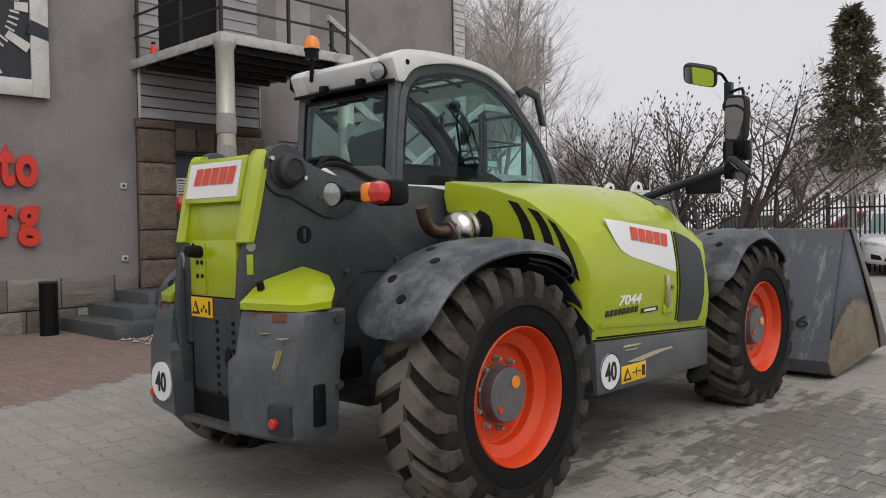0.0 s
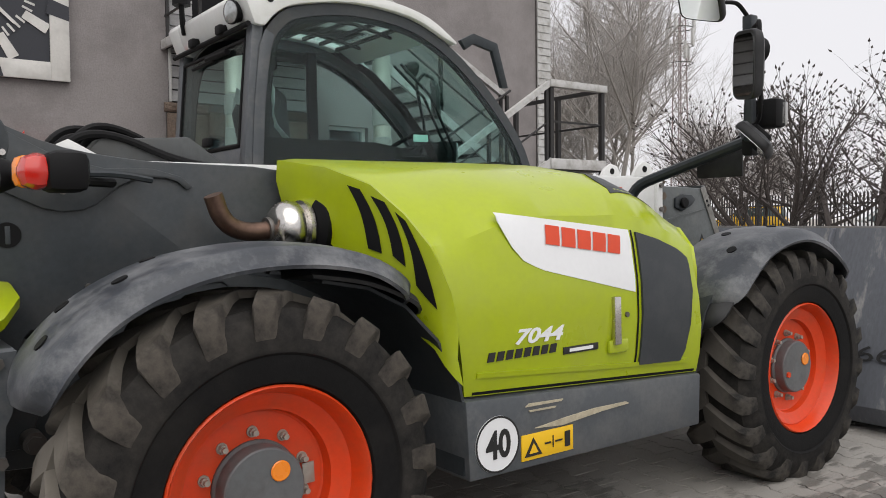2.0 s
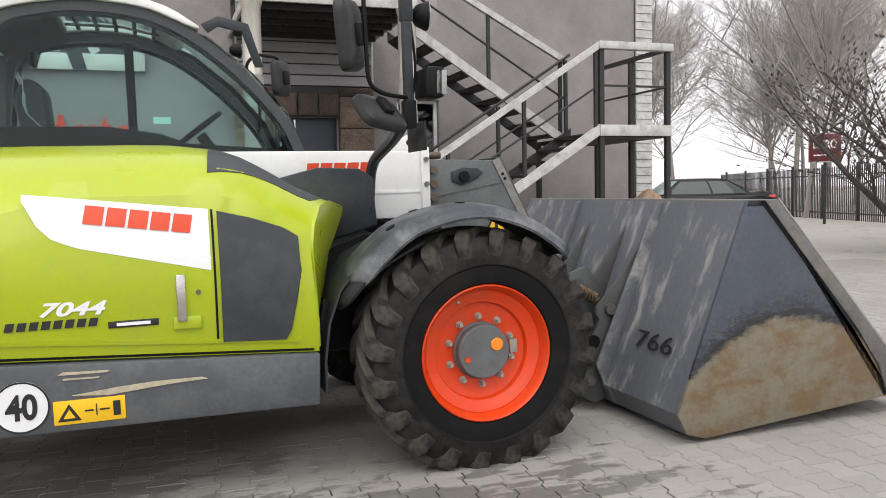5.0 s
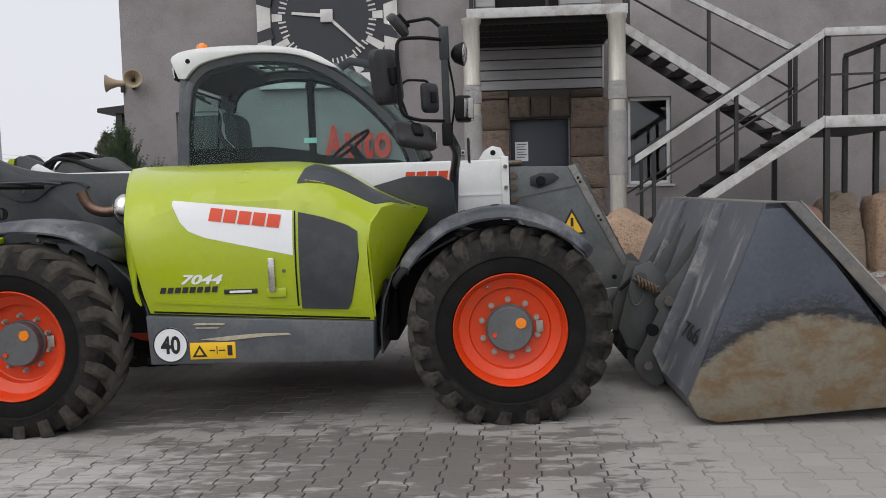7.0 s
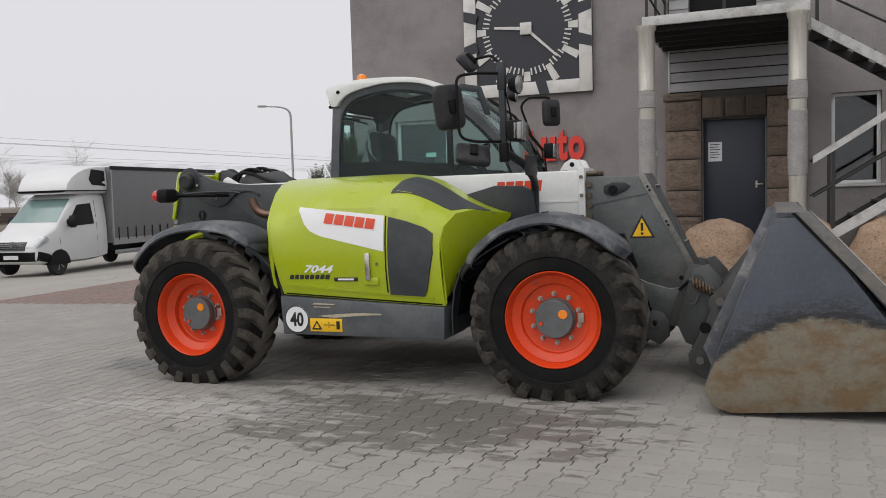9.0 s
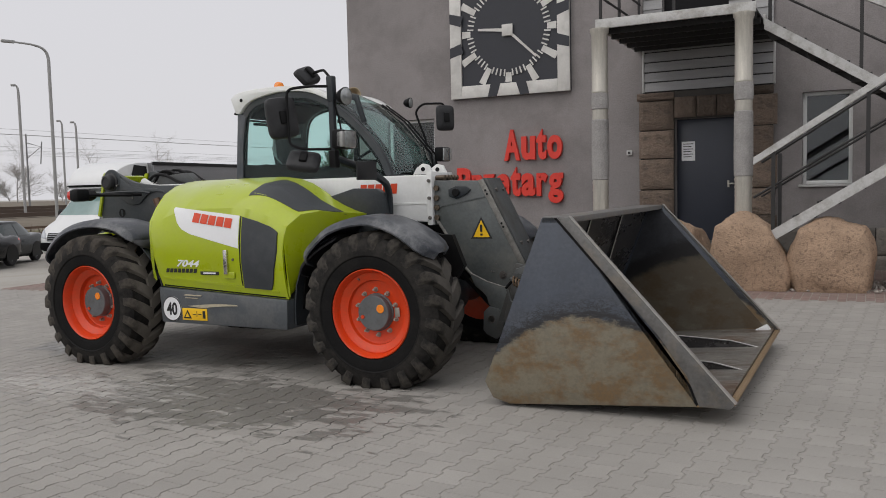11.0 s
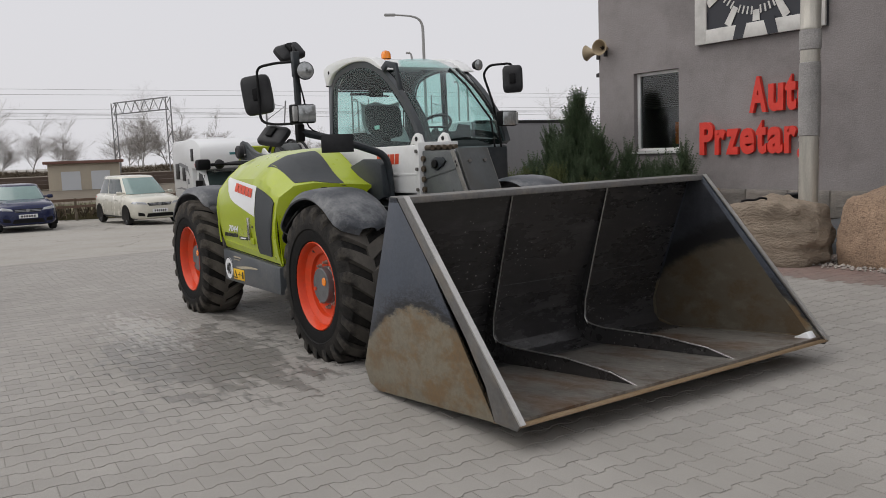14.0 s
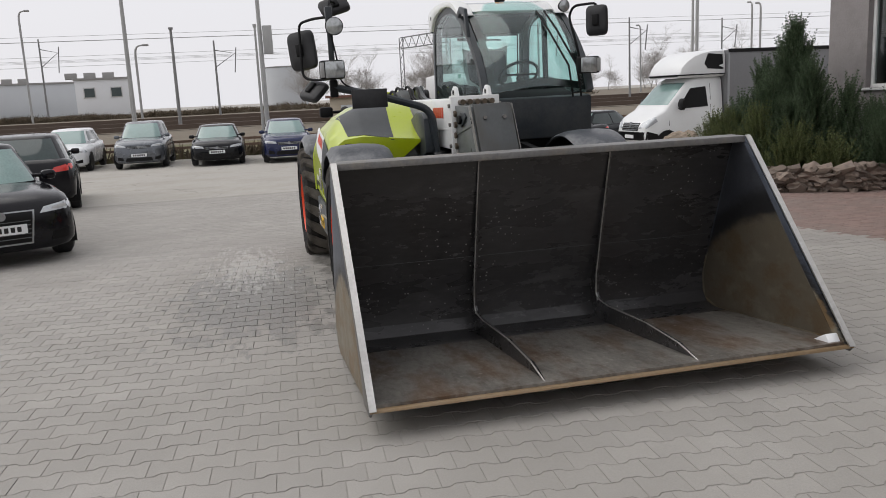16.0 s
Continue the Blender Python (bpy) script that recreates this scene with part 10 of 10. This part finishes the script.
def railway():
    emb = thing("railway_embankment", "low brown railway embankment with dry grass", "embankment", kind="structure")
    part("bank", prism([(-27.5, -0.55), (-31, 0.15), (-36, 0.45), (-62, 1.0), (-120, 1.2), (-120, -3), (-27.5, -3)], "y", -130, 130), RAILEM, emb)
    part("verge", prism([(-26.2, -0.62), (-26.2, -0.20), (-29.5, 0.05), (-29.5, -0.62)], "y", -60, 25), GRASS, emb)
    rl = thing("railway_wires", "overhead line wires and signal cables", "wires", kind="structure")
    for x, z in ((-46, 5.2), (-46, 6.4), (-50, 5.2), (-50, 6.4), (-55, 5.4), (-55, 6.8), (-60, 5.6), (-60, 7.2), (-42, 4.4)):
        part("wire", tube([(x, -90, z), (x, -30, z - 0.15), (x, 30, z), (x, 110, z + 0.1)], 0.012, 4), POLE, rl)
    for x in (-38, -44, -51):
        part("rail", box((x, -120, 0.5 + (-36 - x) * 0.02), (x + 0.5, 120, 0.75 + (-36 - x) * 0.02)), mat("rusty_rail", (0.09, 0.065, 0.05), 0.8), rl)
    gr = thing("guard_rail", "low rusty guard rail behind the parked cars", "guard rail")
    for k in range(32):
        y = -40 + 2 * k
        part("post", box((-25.6, y, -0.5), (-25.5, y + 0.08, 0.42)), RAILEM, gr)
    for z in (0.05, 0.30):
        part("beam", box((-25.5, -40, z), (-25.44, 22.1, z + 0.10)), mat("rusty_beam", (0.13, 0.085, 0.06), 0.8, var=0.25), gr)
    rng = random.Random(21)
    leaf = ([], [])
    for _ in range(2400):
        y = rng.uniform(-70, 24)
        p = Vector((rng.uniform(-27, -25.7), y, -0.4))
        blades(leaf, p, Vector((0, 0, 1)), 4, rng.uniform(0.3, 0.8), 0.03, 0.5, rng)
    for _ in range(15000):
        y = rng.uniform(-70, -2) if rng.random() < 0.8 else rng.uniform(-2, 30)
        tall = 0.7 + 0.5 * noise.noise(Vector((y * 0.22, 0, 3)))
        p = Vector((rng.uniform(-66, -62), y, 0.9 + rng.uniform(0, 0.5) * tall))
        blades(leaf, p, Vector((0, 0, 1)), 4, rng.uniform(0.3, 0.75) * tall, 0.022, 1.1, rng)
    tagged(mesh_part("dry_weeds", raw_mesh("dry_weeds", leaf[0], leaf[1], mat("dry_weeds", (0.10, 0.078, 0.052), 0.95, var=0.3, island=0.4)), None), "dry brown weeds and shrubs along the railway", "weeds", kind="stuff")


railway()


def far_building(name, label, x, y, deg, w, d, h, z0, windows, material=TRIM):
    root = thing(name, label, "building", Matrix.Translation((x, y, z0)) @ pose(0, 0, 0, 0, 0, deg))
    part("wall", box((0, -w / 2, -2), (d, w / 2, h), 0.02), material, root)
    part("parapet", box((-0.15, -w / 2 - 0.15, h), (d, w / 2 + 0.15, h + 0.25)), CONCR, root)
    for y0, z, ww, hh in windows:
        wi = part("window", box((-0.06, y0 - ww / 2, z), (0.02, y0 + ww / 2, z + hh), 0.02), TRIM, root)
        part("pane", box((-0.09, y0 - ww / 2 + 0.12, z + 0.12), (-0.05, y0 + ww / 2 - 0.12, z + hh - 0.12)), CARGLASS, wi)
    for k in range(3):
        part("roof_unit", box((3, -w / 4 + 2.2 * k, h + 0.25), (4.5, -w / 4 + 1.4 + 2.2 * k, h + 1.0), 0.05), CONCR, root)


# far walls: distance haze is mixed into these pale colours
FARW = mat("far_white_wall", (0.70, 0.71, 0.72), 0.9, var=0.06, scale=0.3)
FARG = mat("far_hazed_cladding", (0.55, 0.57, 0.59), 0.8, var=0.06, scale=0.2)
x, y = polar(9.6, -1.8, -171.3, 112)
far_building("far_white_building", "white flat-roofed building across the railway", x, y, 188, 6.2, 14, 3.3, 2.2, [(-1.6, 1.1, 1.4, 1.3), (1.5, 1.1, 1.4, 1.3)], FARW)
x, y = polar(9.6, -1.8, -163.0, 135)
far_building("far_warehouse", "pale grey warehouse across the railway", x, y, 196, 40, 20, 3.9, 2.0, [], FARG)
tk = thing("storage_tank", "pale grey round storage tank", "tank", Matrix.Translation((*polar(9.6, -1.8, 177.1, 125), -1)))
part("shell", cyl((0, 0, 0), (0, 0, 7.6), 3.0, seg=40, w=0.1), FARG, tk)
part("roof_ring", cyl((0, 0, 7.61), (0, 0, 7.75), 3.05, seg=40), CONCR, tk)
shed = thing("trackside_shed", "small beige trackside shed", "shed", Matrix.Translation((*polar(9.05, -3.3, 170.3, 46), -0.2)) @ pose(0, 0, 0, 0, 0, 170))
part("wall", box((0, -1.7, -0.5), (2.4, 1.7, 2.0), 0.02), mat("beige_plaster", (0.42, 0.37, 0.29), 0.9, var=0.1), shed)
part("roof", box((-0.2, -1.9, 2.0), (2.6, 1.9, 2.14)), mat("brick_roof", (0.17, 0.09, 0.07), 0.9), shed)
part("door", box((-0.03, 0.2, -0.3), (0.02, 1.1, 1.6)), FARG, shed)
part("door", box((-0.03, -1.2, -0.3), (0.02, -0.3, 1.6)), FARG, shed)


# ---- stones of the building ----
def rock_face(seed):
    """A unit rock-faced block, front towards -y, bulging and uneven."""
    n = 7
    rows = []
    for i in range(n + 1):
        row = []
        for j in range(n + 1):
            u, v = i / n, j / n
            e = min(u, 1 - u, v, 1 - v)
            b = smooth01(e / 0.16)
            row.append((u - 0.5, -0.5 * (0.15 + 0.85 * b * (0.62 + 0.55 * noise.noise(Vector((u * 3 + seed * 9, v * 3, seed))) + 0.45 * noise.noise(Vector((u * 8, v * 8 + seed * 5, seed))))), v - 0.5))
        rows.append(row)
    sub = B()
    up = [[sub.verts.new(p) for p in r] for r in rows]
    for i in range(n):
        for j in range(n):
            sub.faces.new((up[i][j], up[i + 1][j], up[i + 1][j + 1], up[i][j + 1]))
    rim = [up[i][0] for i in range(n + 1)] + [up[n][j] for j in range(1, n + 1)] + [up[i][n] for i in range(n - 1, -1, -1)] + [up[0][j] for j in range(n - 1, 0, -1)]
    back = [sub.verts.new((v.co.x, 0.5, v.co.z)) for v in rim]
    for k in range(len(rim)):
        k2 = (k + 1) % len(rim)
        sub.faces.new((rim[k], back[k], back[k2], rim[k2]))
    bmesh.ops.recalc_face_normals(sub, faces=sub.faces)
    me = bpy.data.meshes.new("stone_block")
    sub.to_mesh(me)
    sub.free()
    return me


BLOCKS = [rock_face(k) for k in range(6)]
rng = random.Random(4)


def block(x0, x1, z0, z1, yf, parent, material, depth=0.10):
    ob = mesh_part("stone_block", rng.choice(BLOCKS), None, parent, angle=50)
    if not ob.data.materials:
        ob.data.materials.append(material)
    ob.material_slots[0].link = "OBJECT"
    ob.material_slots[0].material = material
    ob.matrix_basis = Matrix.Translation(((x0 + x1) / 2, yf + depth / 2, (z0 + z1) / 2)) @ Matrix.Diagonal((x1 - x0 - 0.018, depth, z1 - z0 - 0.018, 1))


z = 0.58
for k, hgt in enumerate((0.44, 0.46, 0.55, 0.50, 0.52, 0.15)):
    block(2.78 if k != 5 else 2.74, 3.40, z, z + hgt, SY - 0.05, sur, STONE, 0.10)
    block(4.46, 5.04 if k % 2 else 5.10, z, z + hgt, SY - 0.05, sur, STONE, 0.10)
    z += hgt
for a, b in ((3.40, 3.78), (3.78, 4.12), (4.12, 4.46)):
    block(a, b, 2.73, 3.10, SY - 0.05, sur, STONE, 0.10)
socle = part("plinth", box((XL - 0.02, WY - 0.03, -0.3), (2.78, WY - 0.002, 0.80)), MORTAR, building, "grey stone plinth")
part("plinth_right", box((5.05, WY - 0.03, -0.3), (XR, WY - 0.002, 0.80)), MORTAR, building)
for lo, hi in ((XL, 2.78), (5.05, XR)):
    for z0, z1 in ((-0.12, 0.36), (0.36, 0.81)):
        x = lo
        while x < hi - 0.05:
            w = min(rng.uniform(0.45, 0.85), hi - x)
            if hi - x - w < 0.2:
                w = hi - x
            block(x, x + w, z0, z1, WY - 0.10, socle, SOCLE, 0.09)
            x += w


# ---- paving ----
def paver_material(name, island):
    """Grey concrete pavers, dusty, with a damp oily stain beside the machine and a chalky spill."""
    m = mat(name, (0.298, 0.284, 0.263), 0.85, var=0.17, scale=1.3, fine=120, bump=0.0018, bscale=200, rand=0.0 if island else 0.07, island=0.07 if island else 0.0)
    n, l = m.node_tree.nodes, m.node_tree.links
    bsdf = n["Principled BSDF"]
    base = bsdf.inputs["Base Color"].links[0].from_socket
    rough = bsdf.inputs["Roughness"].links[0].from_socket
    ge = n.new("ShaderNodeNewGeometry")
    sx = n.new("ShaderNodeSeparateXYZ")
    l.new(ge.outputs["Position"], sx.inputs[0])

    def mt(op, a, b=0.0):
        q = n.new("ShaderNodeMath")
        q.operation = op
        for i, v in enumerate((a, b)):
            if isinstance(v, (int, float)):
                q.inputs[i].default_value = v
            else:
                l.new(v, q.inputs[i])
        return q.outputs[0]

    def nz(s, scale=(1, 1, 1), detail=7, r=0.65):
        mp = n.new("ShaderNodeMapping")
        mp.inputs["Scale"].default_value = scale
        l.new(ge.outputs["Position"], mp.inputs[0])
        t = n.new("ShaderNodeTexNoise")
        t.inputs["Scale"].default_value, t.inputs["Detail"].default_value, t.inputs["Roughness"].default_value = s, detail, r
        l.new(mp.outputs[0], t.inputs["Vector"])
        return t.outputs["Fac"]

    def ramp(v, a, b):
        r = n.new("ShaderNodeMapRange")
        r.inputs[1].default_value, r.inputs[2].default_value = a, b
        l.new(v, r.inputs[0])
        return r.outputs[0]

    def blob(cx, cy, rx, ry):
        dx, dy = mt("DIVIDE", mt("SUBTRACT", sx.outputs[0], cx), rx), mt("DIVIDE", mt("SUBTRACT", sx.outputs[1], cy), ry)
        return mt("SUBTRACT", 1.0, mt("SQRT", mt("ADD", mt("MULTIPLY", dx, dx), mt("MULTIPLY", dy, dy))))

    def mixc(f, a, colour):
        x = n.new("ShaderNodeMix")
        x.data_type = "RGBA"
        l.new(f, x.inputs[0])
        l.new(a, x.inputs[6])
        x.inputs[7].default_value = (*colour, 1)
        return x.outputs[2]

    dust = ramp(nz(0.5), 0.40, 0.68)
    c = mixc(mt("MULTIPLY", dust, 0.55), base, (0.235, 0.222, 0.20))
    streak = nz(3.6, (0.75, 2.1, 1), 10, 0.74)
    if island:
        pick = ge.outputs["Random Per Island"]
    else:
        pick = n.new("ShaderNodeObjectInfo").outputs["Random"]
    patchy = mt("ADD", mt("MULTIPLY", mt("SUBTRACT", pick, 0.5), 0.10), mt("MULTIPLY", mt("SUBTRACT", streak, 0.56), 1.5))
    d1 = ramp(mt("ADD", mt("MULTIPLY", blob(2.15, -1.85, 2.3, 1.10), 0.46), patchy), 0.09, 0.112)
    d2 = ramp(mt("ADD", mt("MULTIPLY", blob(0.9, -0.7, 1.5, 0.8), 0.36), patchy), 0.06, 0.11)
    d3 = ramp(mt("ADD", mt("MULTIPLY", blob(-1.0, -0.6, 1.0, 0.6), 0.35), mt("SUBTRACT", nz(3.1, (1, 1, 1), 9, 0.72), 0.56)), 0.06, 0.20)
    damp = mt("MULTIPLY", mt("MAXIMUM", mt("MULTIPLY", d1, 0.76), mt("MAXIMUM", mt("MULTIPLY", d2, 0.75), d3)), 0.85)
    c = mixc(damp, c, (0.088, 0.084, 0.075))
    chalk = ramp(mt("ADD", mt("MULTIPLY", blob(0.6, -1.9, 3.2, 1.1), 0.34), mt("SUBTRACT", nz(8.0, (0.45, 2.0, 1), 10, 0.80), 0.66)), 0.06, 0.14)
    c = mixc(mt("MULTIPLY", chalk, 0.40), c, (0.52, 0.51, 0.49))
    l.new(c, bsdf.inputs["Base Color"])
    l.new(mt("SUBTRACT", rough, mt("MULTIPLY", damp, 0.60)), bsdf.inputs["Roughness"])
    return m


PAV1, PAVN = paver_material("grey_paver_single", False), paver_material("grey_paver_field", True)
PW, PL, PA = 0.165, 0.20, 0.013
WAVE = ((0.0, -1), (0.037, -1), (0.063, 1), (0.137, 1), (0.163, -1), (0.20, -1))


def paver_outline(odd):
    """The bone-shaped paver about its centre; in odd rows nothing changes but the place."""
    g, h = 0.0032, 0.0014
    left = [(-PW / 2 + PA * s + g, y - PL / 2 + (h if y == 0 else -h if y == PL else 0)) for y, s in WAVE]
    right = [(PW / 2 - PA * s - g, y - PL / 2 + (h if y == 0 else -h if y == PL else 0)) for y, s in WAVE]
    return right + left[::-1]


OUT = paver_outline(0)
INN = [(x * 0.962, y * 0.985) for x, y in OUT]
NP = len(OUT)
pav_me = raw_mesh("paver", [(x, y, 0.0) for x, y in INN] + [(x, y, -0.006) for x, y in OUT] + [(x, y, -0.03) for x, y in OUT],
                  [tuple(range(NP))] + [(k, NP + k, NP + (k + 1) % NP, (k + 1) % NP) for k in range(NP)] + [(NP + k, 2 * NP + k, 2 * NP + (k + 1) % NP, NP + (k + 1) % NP) for k in range(NP)], PAV1)
rng = random.Random(17)
TURN_P = radians(-3.0)
cp_, sp_ = math.cos(TURN_P), math.sin(TURN_P)
pav = thing("paving", "grey interlocking bone-shaped concrete pavers", "paving", kind="structure")
verts, faces, single = [], [], 0
for i in range(-95, 100):
    for j in range(-70, 72):
        u, v = i * PW, j * PL + (PL / 2 if i % 2 else 0)
        x, y = 2.0 + u * cp_ - v * sp_, -1.0 + u * sp_ + v * cp_
        lim = ipol(x, [-6, -0.5, 1.0, 3.0, 6.0, 13], [3.2, 3.5, 4.15, 4.5, 4.45, 4.9])
        if not (-7.6 < x < 12.6 and -8.6 < y < lim):
            continue
        dz = rng.uniform(-0.0011, 0.0011)
        tx, ty = rng.uniform(-0.005, 0.005), rng.uniform(-0.005, 0.005)
        z = ground_z(x, y) + dz - 0.001
        if 5.9 < x < 7.9 and -4.45 < y < -1.0 and single < 299:
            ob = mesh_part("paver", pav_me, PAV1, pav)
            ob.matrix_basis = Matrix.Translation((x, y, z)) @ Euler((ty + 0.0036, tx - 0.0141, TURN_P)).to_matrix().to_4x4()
            single += 1
            continue
        b = len(verts)
        for px, py, pz in [(q[0], q[1], 0.0) for q in INN] + [(q[0], q[1], -0.006) for q in OUT]:
            verts.append((x + px * cp_ - py * sp_, y + px * sp_ + py * cp_, z + pz + px * (0.0141 - tx) + py * (0.0036 + ty)))
        faces.append(tuple(range(b, b + NP)))
        faces.extend((b + k, b + NP + k, b + NP + (k + 1) % NP, b + (k + 1) % NP) for k in range(NP))
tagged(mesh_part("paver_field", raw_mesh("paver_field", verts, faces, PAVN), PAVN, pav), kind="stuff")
bed = B()
nx_, ny_ = 20, 16
g = [[bed.verts.new((-7.9 + 20.7 * i / nx_, -8.8 + 14.6 * j / ny_, ground_z(-7.9 + 20.7 * i / nx_, -8.8 + 14.6 * j / ny_) - 0.0042)) for j in range(ny_ + 1)] for i in range(nx_ + 1)]
for i in range(nx_):
    for j in range(ny_):
        bed.faces.new((g[i][j], g[i + 1][j], g[i + 1][j + 1], g[i][j + 1]))
def joint_material():
    """Joint sand, dark where the pavers round it are damp."""
    m = mat("joint_sand_damp", (0.26, 0.246, 0.225), 0.95, var=0.25, scale=3, bump=0.002)
    n, l = m.node_tree.nodes, m.node_tree.links
    bsdf = n["Principled BSDF"]
    base = bsdf.inputs["Base Color"].links[0].from_socket
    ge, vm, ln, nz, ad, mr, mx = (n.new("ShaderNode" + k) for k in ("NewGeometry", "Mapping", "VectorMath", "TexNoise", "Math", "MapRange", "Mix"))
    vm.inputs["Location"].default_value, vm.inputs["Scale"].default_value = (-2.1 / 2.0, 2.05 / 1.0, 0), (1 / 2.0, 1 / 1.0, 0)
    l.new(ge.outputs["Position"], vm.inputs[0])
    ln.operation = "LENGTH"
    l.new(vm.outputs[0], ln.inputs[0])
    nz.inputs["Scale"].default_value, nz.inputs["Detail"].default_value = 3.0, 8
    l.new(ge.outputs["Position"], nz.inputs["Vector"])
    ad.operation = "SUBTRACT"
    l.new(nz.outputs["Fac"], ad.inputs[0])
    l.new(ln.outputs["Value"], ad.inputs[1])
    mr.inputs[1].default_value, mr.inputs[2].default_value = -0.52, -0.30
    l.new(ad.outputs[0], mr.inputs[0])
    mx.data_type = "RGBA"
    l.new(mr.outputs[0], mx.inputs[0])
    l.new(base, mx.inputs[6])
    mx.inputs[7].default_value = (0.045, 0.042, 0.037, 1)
    l.new(mx.outputs[2], bsdf.inputs["Base Color"])
    return m


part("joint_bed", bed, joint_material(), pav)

# red paving along the building
redp = thing("red_paving", "weathered red concrete block paving along the building", "paving", kind="structure")
verts, faces = [], []
for i in range(-70, 130):
    for j in range(0, 60):
        x, y = -4.0 + i * 0.104 + 0.0, 3.2 + j * 0.204 + (0.102 if i % 2 else 0)
        lim = ipol(x, [-6, -0.5, 1.0, 3.0, 6.0, 13], [3.2, 3.5, 4.15, 4.5, 4.45, 4.9])
        top = 8.35
        if not (-8 < x < 11.5 and lim + 0.08 < y < top) or (-4.5 < x < -0.95 and y > 6.2 + 0.9 * max(0.0, x + 1.7)) or (1.7 < x < 4.9 and y > 6.75):
            continue
        z = ground_z(x, y) + rng.uniform(-0.002, 0.002)
        b = len(verts)
        for w, h_, dz in ((0.046, 0.096, 0.0), (0.0495, 0.0995, -0.006)):
            verts.extend((x + a * w, y + c_ * h_, z + dz) for a, c_ in ((-1, -1), (1, -1), (1, 1), (-1, 1)))
        faces.append((b, b + 1, b + 2, b + 3))
        faces.extend((b + k, b + 4 + k, b + 4 + (k + 1) % 4, b + (k + 1) % 4) for k in range(4))
tagged(mesh_part("red_pavers", raw_mesh("red_pavers", verts, faces, REDPAVE), REDPAVE, redp), kind="stuff")
bed = B()
g = [[bed.verts.new((-8 + 20 * i / 10, 3.2 + 5.2 * j / 6, ground_z(-8 + 20 * i / 10, 3.2 + 5.2 * j / 6) - 0.009)) for j in range(7)] for i in range(11)]
for i in range(10):
    for j in range(6):
        bed.faces.new((g[i][j], g[i + 1][j], g[i + 1][j + 1], g[i][j + 1]))
part("joint_bed", bed, JOINT, redp)
